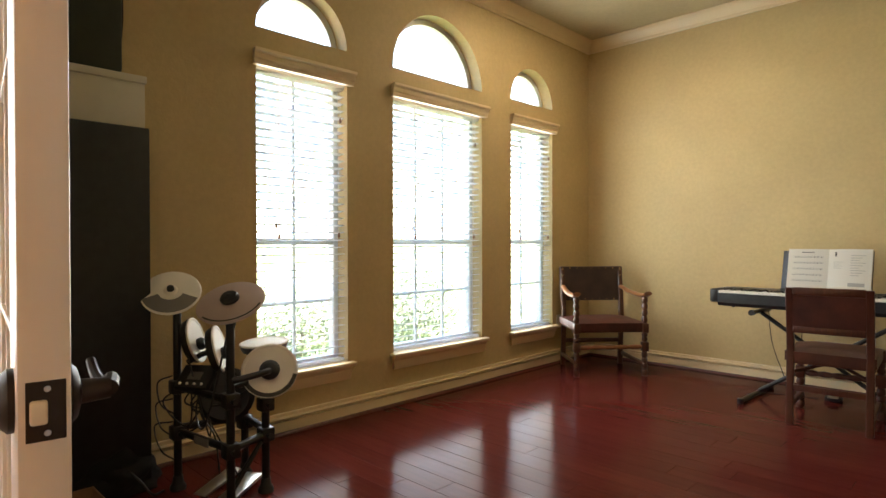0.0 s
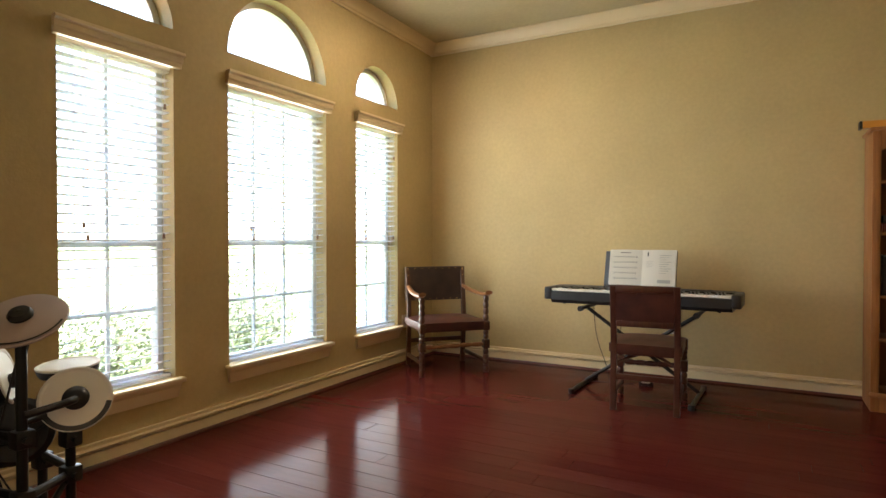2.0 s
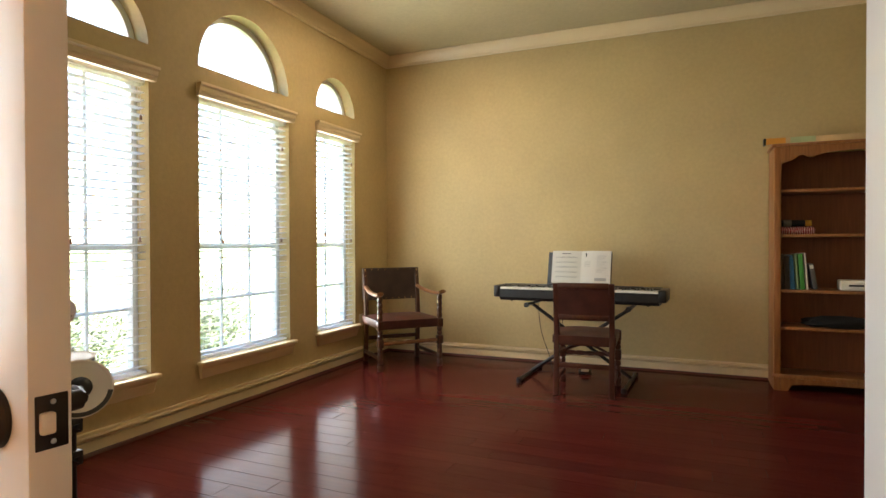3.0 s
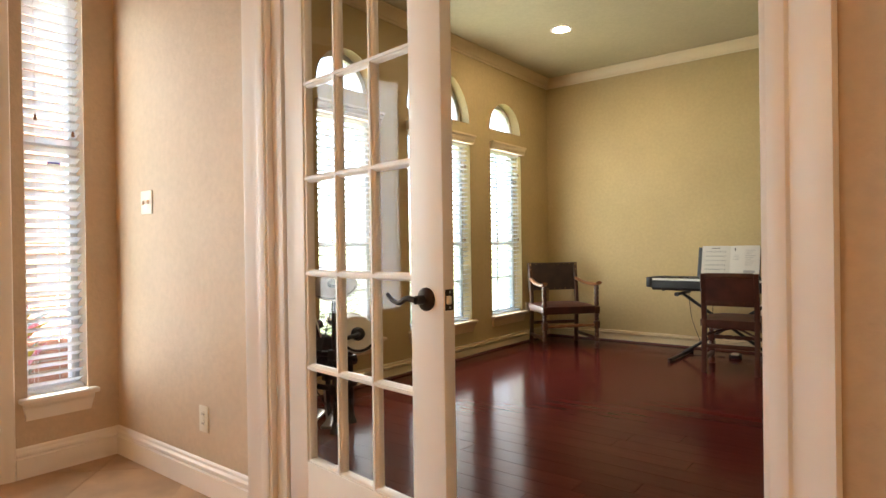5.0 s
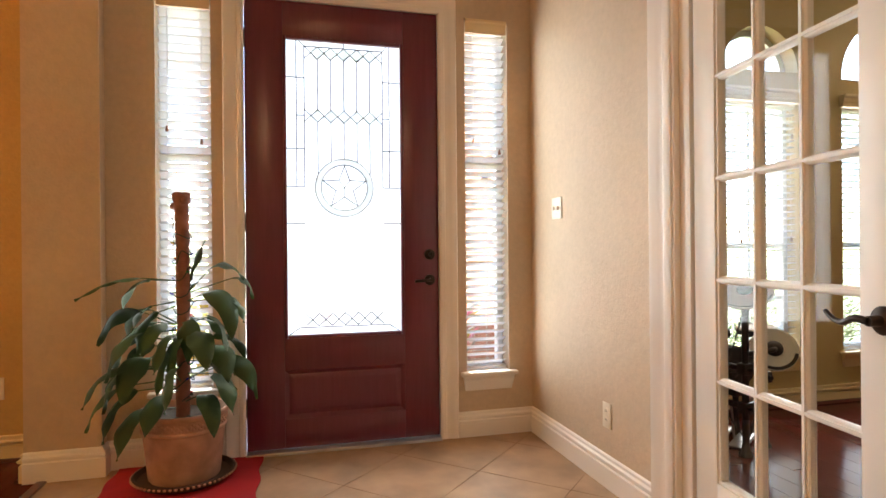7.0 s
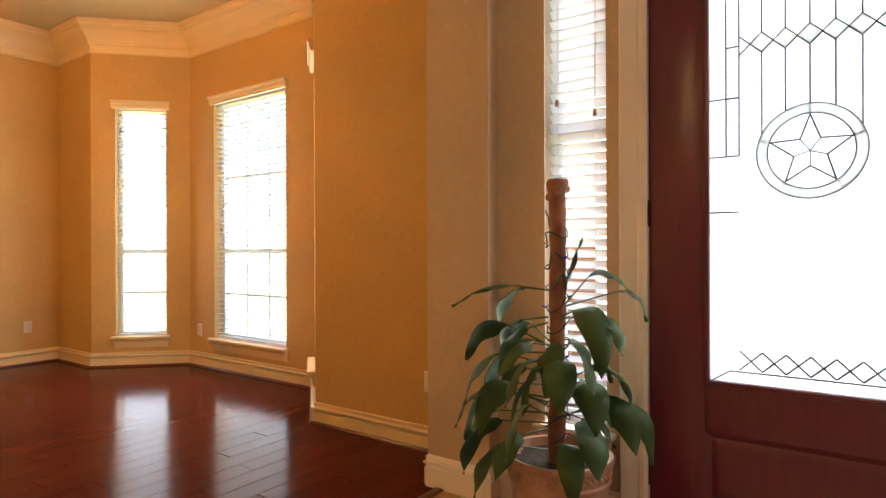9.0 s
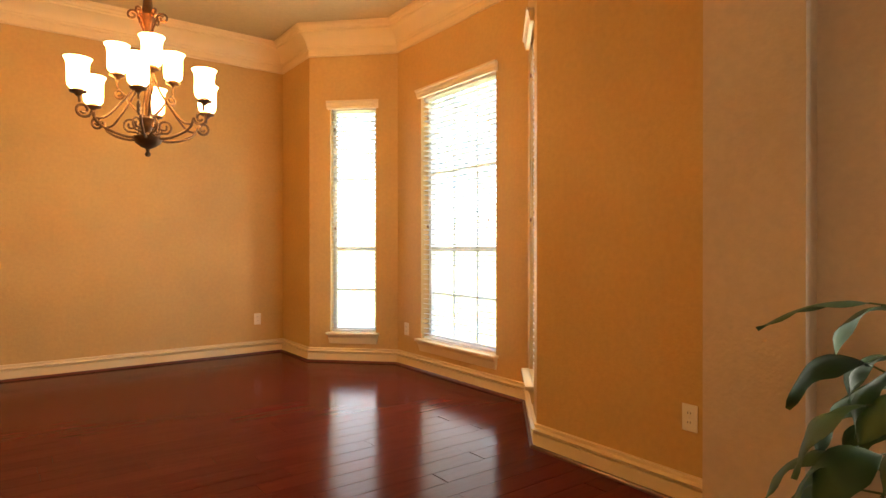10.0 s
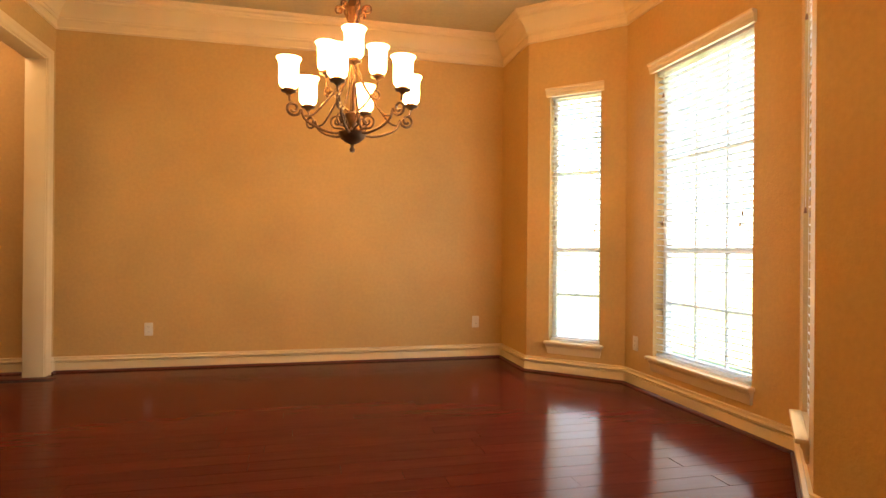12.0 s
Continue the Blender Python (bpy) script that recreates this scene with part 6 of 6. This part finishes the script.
# ---- foyer: potted plant ----
def potted_plant():
    px, py = -2.215, -1.455
    rug = thing("red_mat", Matrix.Translation((px, py, 0)), "bright red felt mat under the flower pot", "mat")
    bm = bmesh.new()
    n = 14
    pts = [[bm.verts.new((-0.235 + 0.62 * i / n + 0.012 * math.sin(j * 0.9), -0.34 + 0.68 * j / n + 0.008 * math.sin(i), 0.006 + 0.0035 * noise.noise(Vector((i * 0.5, j * 0.5, 3))))) for j in range(n + 1)] for i in range(n + 1)]
    for i in range(n):
        for j in range(n):
            bm.faces.new((pts[i][j], pts[i + 1][j], pts[i + 1][j + 1], pts[i][j + 1]))
    res = bmesh.ops.extrude_face_region(bm, geom=list(bm.faces))
    for v in res["geom"]:
        if isinstance(v, bmesh.types.BMVert):
            v.co.z = 0.0008
    part("felt", bm, RED_CLOTH, rug, smooth=60)
    sc = thing("plant_saucer", Matrix.Translation((px, py, 0.012)), "dark saucer with a pebbled rim under the pot", "saucer")
    part("dish", lathe([(0, 0), (0.20, 0), (0.222, 0.02), (0.226, 0.032), (0.218, 0.034), (0.205, 0.012), (0, 0.010)], 40), SAUCER, sc)
    bm = bmesh.new()
    for k in range(60):
        a = 2 * math.pi * k / 60
        lathe([(0, -0.007), (0.007, -0.003), (0.008, 0.003), (0, 0.007)], 6, Matrix.Translation((0.226 * math.cos(a), 0.226 * math.sin(a), 0.026)), bm)
    part("beaded_rim", bm, TERRACOTTA, sc)
    th = thing("potted_plant", Matrix.Translation((px, py, 0.022)), "leafy green cane plant with fairy lights in a terracotta pot", "plant")
    pot = part("pot", lathe([(0, 0), (0.165, 0), (0.172, 0.01), (0.196, 0.22), (0.198, 0.225), (0.206, 0.232), (0.206, 0.24), (0.200, 0.245), (0.205, 0.29), (0.216, 0.298), (0.218, 0.312), (0.212, 0.32), (0.198, 0.318), (0.192, 0.28), (0, 0.27)], 48, Matrix.Diagonal((0.92, 0.92, 1.0, 1))), TERRACOTTA, th, "weathered terracotta pot with a patterned band")
    bm = bmesh.new()
    for k in range(44):
        a = 2 * math.pi * k / 44
        for dz, da, r in ((0.268, 0, 0.010), (0.258, 0.07, 0.006), (0.279, 0.07, 0.006)):
            c = Vector((0.187 * math.cos(a + da), 0.187 * math.sin(a + da), dz))
            m = Matrix.Translation(c) @ Vector((math.cos(a + da), math.sin(a + da), 0)).to_track_quat("Z", "Y").to_matrix().to_4x4()
            lathe([(r, 0), (r * 0.7, 0.004), (0, 0.006)], 6, m, bm)
    part("relief_band", bm, TERRACOTTA, pot)
    bm = bmesh.new()
    n = 20
    ctr = bm.verts.new((0, 0, 0.290))
    rings = []
    for q in range(1, 5):
        rings.append([bm.verts.new((0.0438 * q * math.cos(2 * math.pi * k / n), 0.0438 * q * math.sin(2 * math.pi * k / n), 0.284 + 0.010 * noise.noise(Vector((q, k * 0.7, 1))))) for k in range(n)])
    for k in range(n):
        bm.faces.new((ctr, rings[0][k], rings[0][(k + 1) % n]))
        for a, b in zip(rings, rings[1:]):
            bm.faces.new((a[k], b[k], b[(k + 1) % n], a[(k + 1) % n]))
    part("soil", bm, SOIL, th, smooth=60)
    # the cane
    prof = [(0.030, 0.26)]
    for k in range(1, 30):
        z = 0.26 + 1.03 * k / 30
        prof.append((0.030 + 0.003 * noise.noise(Vector((0, 0, z * 9))) + (0.004 if k in (9, 17, 25) else 0), z))
    prof += [(0.031, 1.285), (0.038, 1.30), (0.041, 1.325), (0.036, 1.335), (0, 1.333)]
    bm = lathe(prof, 16)
    for v in bm.verts:
        v.co.x += 0.012 * math.sin(v.co.z * 3.1) + 0.006 * noise.noise(v.co * 14)
        v.co.y += -0.010 + 0.010 * math.sin(v.co.z * 2.3) + 0.006 * noise.noise(v.co * 14 + Vector((5, 0, 0)))
    part("cane", bm, BARK, th, "pinkish brown cane stem", smooth=60)
    for a, z in ((0.4, 1.29), (2.6, 1.30), (4.4, 1.27)):
        part("cut_knob", lathe([(0, 0), (0.016, 0), (0.018, 0.014), (0.012, 0.02), (0, 0.021)], 10, Matrix.Translation((0.03 * math.cos(a) - 0.01, 0.03 * math.sin(a) - 0.008, z)) @ Matrix.Rotation(a, 4, "Z") @ Matrix.Rotation(radians(70), 4, "Y")), BARK, th)
    # fairy lights wound round it
    pts = []
    for k in range(150):
        z = 0.36 + 0.84 * k / 149
        a = k * 0.42 + 0.5 * math.sin(k * 0.5)
        r = 0.042 + 0.006 * math.sin(k * 1.7)
        pts.append((r * math.cos(a) + 0.012 * math.sin(z * 3.1), -0.01 + r * math.sin(a) + 0.01 * math.sin(z * 2.3), z + 0.02 * math.sin(k * 0.9)))
    wire = part("fairy_light_wire", tube(pts, 0.0028, 5), surface("green_wire", (0.01, 0.035, 0.018), 0.5), th, "dark green fairy light wire")
    bulb_mats = [surface("bulb_" + n, c, 0.25) for n, c in (("red", (0.5, 0.02, 0.02)), ("blue", (0.04, 0.05, 0.45)), ("yellow", (0.6, 0.35, 0.03)), ("green", (0.03, 0.3, 0.12)))]
    for k in range(6, 148, 9):
        p = Vector(pts[k])
        o = Vector((p.x, p.y + 0.01, 0)).normalized()
        m = Matrix.Translation(p) @ (o + Vector((0, 0, 0.5))).to_track_quat("Z", "Y").to_matrix().to_4x4()
        part("bulb", lathe([(0, 0), (0.004, 0.001), (0.005, 0.008), (0.004, 0.016), (0, 0.022)], 8, m), bulb_mats[(k // 9) % 4], wire)
    # leaves: each a stalk that runs on into a long blade, which hangs down towards its tip
    def leaf(angle, z, pitch, stalk, blade, width, end):
        a = radians(angle)
        out = Vector((math.cos(a), math.sin(a), 0))
        side = Vector((-math.sin(a), math.cos(a), 0))
        p = Vector((0, -0.01, z)) + out * 0.028
        line = [p.copy()]
        for k in range(6):
            e = radians(pitch)
            p = p + (out * math.cos(e) + Vector((0, 0, math.sin(e)))) * stalk / 6
            p.x = max(p.x, -0.19)
            line.append(p.copy())
        part("leaf_stalk", tube(line, 0.0042, 5, taper=0.0026), STEM, th)
        bm = bmesh.new()
        n, rows = 12, []
        turn = rnd.uniform(-0.9, 0.9)
        for k in range(n + 1):
            u = k / n
            e = radians(pitch + (end - pitch) * min(1.0, u * 1.35) ** 0.8)
            d = out * math.cos(e) + Vector((0, 0, math.sin(e)))
            up = d.cross(side).normalized() * -1
            c, q = math.cos(turn), math.sin(turn)
            s_, u_ = side * c + up * q, up * c - side * q
            w = width * math.sin(math.pi * u ** 0.78) ** 0.85 + 0.0012
            wav = 0.007 * math.sin(u * 11 + angle)
            rows.append([bm.verts.new(p + s_ * w * f + u_ * (abs(f) * w * 0.30 + wav * f)) for f in (-1, -0.5, 0, 0.5, 1)])
            p = p + d * blade / n
            p.x = max(p.x, -0.205)
        for r0, r1 in zip(rows, rows[1:]):
            for m in range(4):
                bm.faces.new((r0[m], r0[m + 1], r1[m + 1], r1[m]))
        res = bmesh.ops.extrude_face_region(bm, geom=list(bm.faces))
        bmesh.ops.translate(bm, verts=[v for v in res["geom"] if isinstance(v, bmesh.types.BMVert)], vec=(0, 0, -0.0012))
        part("leaf", bm, LEAF, th, smooth=60)
    rnd = random.Random(21)
    # compass angle, height, first slope, stalk, blade, half width, last slope
    for row in ((80, .88, 80, .03, .23, .034, 62), (85, .86, 48, .15, .20, .034, -55), (98, .86, 18, .21, .17, .030, -85), (66, .82, 6, .20, .17, .030, -86),
                (52, .82, 20, .11, .33, .050, -88), (104, .74, -10, .08, .18, .040, -82), (72, .54, 2, .06, .24, .050, -62), (-82, .92, 6, .14, .29, .032, -34),
                (-96, .92, 2, .11, .25, .040, -86), (-70, .82, -8, .10, .17, .030, -86), (-58, .80, -16, .08, .22, .035, -88), (-86, .64, 8, .14, .23, .050, -88), (-76, .50, 8, .20, .27, .040, -72),
                (-14, .60, 8, .09, .26, .058, -88), (-40, .57, 6, .14, .26, .055, -86), (-56, .52, 8, .17, .27, .052, -86), (16, .72, 10, .08, .24, .050, -88)):
        leaf(*row)
    for k in range(24):
        low = k > 12
        leaf((-115 + 17 * k if not low else -125 + 22 * (k - 12)) + rnd.uniform(-8, 8), (0.62 if not low else 0.40) + rnd.uniform(-0.08, 0.10), rnd.uniform(-5, 30), rnd.uniform(0.07, 0.17) + (0.06 if low else 0), rnd.uniform(0.20, 0.29), rnd.uniform(0.038, 0.058), rnd.uniform(-89, -65))


potted_plant()


# ---- plates, switches and downlight ----
def plate(place, kind_, label, wide=0.07, tall=0.115):
    th = thing("wall_outlet" if kind_ == "outlet" else "light_switch", place, label, "outlet" if kind_ == "outlet" else "switch")
    h = wide / 2
    part("cover_plate", box((-h, -0.006, -tall / 2), (h, 0, tall / 2), 0.003), PLATE, th)
    if kind_ == "outlet":
        for z in (-0.020, 0.020):
            soc = part("socket", lathe([(0, 0), (0.015, 0), (0.015, 0.0025), (0, 0.003)], 16, Matrix.Translation((0, -0.0055, z)) @ Matrix.Rotation(radians(90), 4, "X")), PLATE, th)
            for x in (-0.006, 0.006):
                part("slot", box((x - 0.001, -0.0092, z - 0.003), (x + 0.001, -0.0083, z + 0.006)), BLACK, soc, smooth=0)
    else:
        for x in ((-0.023, 0.023) if wide > 0.1 else (0,)):
            part("toggle", box((x - 0.005, -0.016, -0.010), (x + 0.005, -0.005, 0.010), 0.002), WHITE, th)
    part("screw", lathe([(0, 0), (0.003, 0), (0.0025, 0.0012), (0, 0.0015)], 8, Matrix.Translation((0, -0.006, 0)) @ Matrix.Rotation(radians(90), 4, "X")), STEEL, th)
    return th


def on_wall(x, y, z, out):
    return wall_frame(x, y, out) @ Matrix.Translation((0, 0, z))


plate(on_wall(WX, 4.72, 0.37, (-1, 0)), "outlet", "ivory wall outlet below the study windows")
plate(on_wall(-0.24, BACK, 0.41, (0, 1)), "outlet", "ivory wall outlet behind the keyboard")
plate(on_wall(-2.10, ENTRY_F, 1.293, (0, 1)), "switch", "double light switch with a shiny plate beside the front door", 0.115)
plate(on_wall(-1.604, ENTRY_F, 0.32, (0, 1)), "outlet", "white wall outlet above the foyer skirting")
plate(on_wall(DX, -2.44, 0.375, (-1, 0)), "outlet", "ivory wall outlet beside the dining room opening")
plate(on_wall(0.55, D_BACK, 0.352, (0, -1)), "outlet", "ivory wall outlet on the long dining wall")
plate(on_wall(-2.46, D_BACK, 0.358, (0, -1)), "outlet", "ivory wall outlet near the bay corner")
plate(on_wall(BAYX, -5.60, 0.345, (-1, 0)), "outlet", "ivory wall outlet beside the bay window")
can = thing("recessed_downlight", Matrix.Translation((-1.568, 3.842, STUDY_H)), "lit round recessed ceiling light with a white trim", "ceiling light")
part("trim_ring", lathe([(0.066, -0.001), (0.095, -0.001), (0.096, -0.005), (0.088, -0.009), (0.068, -0.006)], 32, ring=True), WHITE, can)
part("lens", lathe([(0, -0.001), (0.066, -0.001), (0.066, -0.004), (0, -0.006)], 32), CAN_GLOW, can, "glowing white lens")
# unseen lamps: foyer's inferred from the door's warm reflection, side room's added as fill
for x, y, z in ((2.75, -1.30, FOYER_H), (2.35, -6.2, DINING_H)):
    bowl = thing("unseen_ceiling_light", Matrix.Translation((x, y, z)), "unseen flush ceiling light with a bronze rim, added for warm light", "ceiling light", "flush ceiling lights")
    part("rim", lathe([(0, -0.001), (0.34, -0.001), (0.345, -0.012), (0.335, -0.03), (0, -0.03)], 32), BRONZE, bowl)
    part("glass_bowl", lathe([(0.33, -0.031), (0.32, -0.06), (0.26, -0.11), (0.15, -0.15), (0, -0.165), (0, -0.031)], 40), BOWL_GLOW, bowl, "glowing amber bowl of an unseen ceiling light")
st = thing("window_sticker", wall_frame(FX, 0.175, (-1, 0)) @ Matrix.Translation((0, 0.112, 1.50)), "small blue and white sticker on the sidelight glass", "sticker")
part("sheet", box((-0.03, 0, -0.012), (0.03, 0.0015, 0.012)), surface("blue_sticker", (0.05, 0.05, 0.35), 0.5), st, smooth=0)
part("white_bar", box((-0.024, -0.001, -0.003), (0.024, -0.0002, 0.003)), PLATE, st, smooth=0)


# ---- floors and ground ----
def plank_floor(name, label, x0, x1, y0, y1, seed, keep=None, outline=None, left=None):
    base = slab(name, outline or [(x0, y0), (x1, y0), (x1, y1), (x0, y1)], -0.12, -0.004, GAP)
    tagged(base, label, "floor")
    rnd = random.Random(seed)
    width = 0.127
    meshes = {}
    n = int(math.ceil((y1 - y0) / width))
    for r in range(n):
        ya = y0 + r * width
        wd = min(width, y1 - ya)
        xl = max(x0, left(ya)) if left else x0
        x = x0 - rnd.uniform(0, 0.9)
        while x < x1 - 0.02:
            L = rnd.choice((0.9, 1.2, 1.2, 1.5))
            a, b = max(x, xl), min(x + L, x1)
            x += L
            if b - a < 0.05 or (keep and not keep((a + b) / 2, ya)):
                continue
            key = (round(b - a, 2), round(wd, 3))
            m = Matrix.Translation((a, ya, 0))
            if key not in meshes:
                ob = part("plank", box((0.0007, 0.0007, -0.0039), (key[0] - 0.0007, key[1] - 0.0007, 0.0), 0.0008), CHERRY, base, smooth=0)
                meshes[key] = ob.data
            else:
                ob = shared("plank", meshes[key], base)
            ob.matrix_basis = m
    return base


def bay_left(y):
    """How far out the bay's floor reaches at y."""
    for t in (y, y + 0.127):
        if BAY[2][1] <= t <= BAY[1][1]:
            return BAYX - 0.02
    if y + 0.127 > BAY[1][1] and y < BAY[0][1]:
        return BAYX + (max(y, BAY[1][1]) - BAY[1][1]) / (BAY[0][1] - BAY[1][1]) * (DX - BAYX) - 0.03
    if y + 0.127 > BAY[3][1] and y < BAY[2][1]:
        return DX - (y + 0.127 - BAY[3][1]) / (BAY[2][1] - BAY[3][1]) * (DX - BAYX) - 0.03
    return DX - 0.03


plank_floor("floor_study", "glossy dark cherry hardwood plank floor", WX - 0.05, STUDY_R, 0.48, BACK_R, 3)
plank_floor("floor_dining", "glossy dark cherry hardwood plank floor", BAYX - 0.02, FOYER_R, D_BACK, -2.10, 5, keep=lambda x, y: x < 1.9,
            outline=[(D_R, D_BACK), (FOYER_R, D_BACK), (FOYER_R, -2.10), (DX - 0.05, -2.10), (DX - 0.05, BAY[0][1]), (BAYX - 0.05, BAY[1][1] + 0.02), (BAYX - 0.05, BAY[2][1] - 0.02), (DX - 0.05, BAY[3][1]), (DX - 0.05, D_BACK)],
            left=bay_left)

tile_base = slab("floor_foyer", [(FX - 0.1, -2.10), (FOYER_R, -2.10), (FOYER_R, 0.48), (FX - 0.1, 0.48)], -0.12, -0.003, GROUT)
tagged(tile_base, "beige stone tile floor laid on the diagonal", "floor")
TS = 0.46
for i in range(-10, 11):
    for j in range(-10, 11):
        c = Matrix.Rotation(radians(45), 4, "Z") @ Vector((i * TS + 0.11, j * TS + 0.05, 0)) + Vector((0.3, -0.85, 0))
        poly = [(c.x + TS / 2 * math.sqrt(2) * 0.992 * math.cos(radians(90 * k)), c.y + TS / 2 * math.sqrt(2) * 0.992 * math.sin(radians(90 * k))) for k in range(4)]
        lim = (FX - 0.02, FOYER_R, -2.10, 0.48)
        if c.x < lim[0] - 0.33 or c.x > lim[1] + 0.33 or c.y < lim[2] - 0.33 or c.y > lim[3] + 0.33:
            continue
        for ax, bound, sign in ((0, lim[0], 1), (0, lim[1], -1), (1, lim[2], 1), (1, lim[3], -1)):
            clip = []
            for k in range(len(poly)):
                p, q = poly[k], poly[(k + 1) % len(poly)]
                ip, iq = sign * (p[ax] - bound) >= 0, sign * (q[ax] - bound) >= 0
                if ip:
                    clip.append(p)
                if ip != iq:
                    t = (bound - p[ax]) / (q[ax] - p[ax])
                    clip.append((p[0] + (q[0] - p[0]) * t, p[1] + (q[1] - p[1]) * t))
            poly = clip
            if len(poly) < 3:
                break
        if len(poly) < 3:
            continue
        bm = bmesh.new()
        lo = [bm.verts.new((x, y, -0.003)) for x, y in poly]
        hi = [bm.verts.new((x, y, 0.0)) for x, y in poly]
        bm.faces.new(hi)
        for k in range(len(poly)):
            bm.faces.new((lo[k], lo[(k + 1) % len(poly)], hi[(k + 1) % len(poly)], hi[k]))
        part("tile", bm, STONE, tile_base, smooth=0)
for nm, y in (("trim_threshold_dining", -2.10), ("trim_threshold_study", 0.48)):
    x0, x1 = (PIL_X, D_R) if y < 0 else (OPEN_L + 0.012, OPEN_R - 0.012)
    tagged(part(nm, box((x0, y - 0.022, -0.002), (x1, y + 0.022, 0.009), 0.005), SHOE), kind="structure")
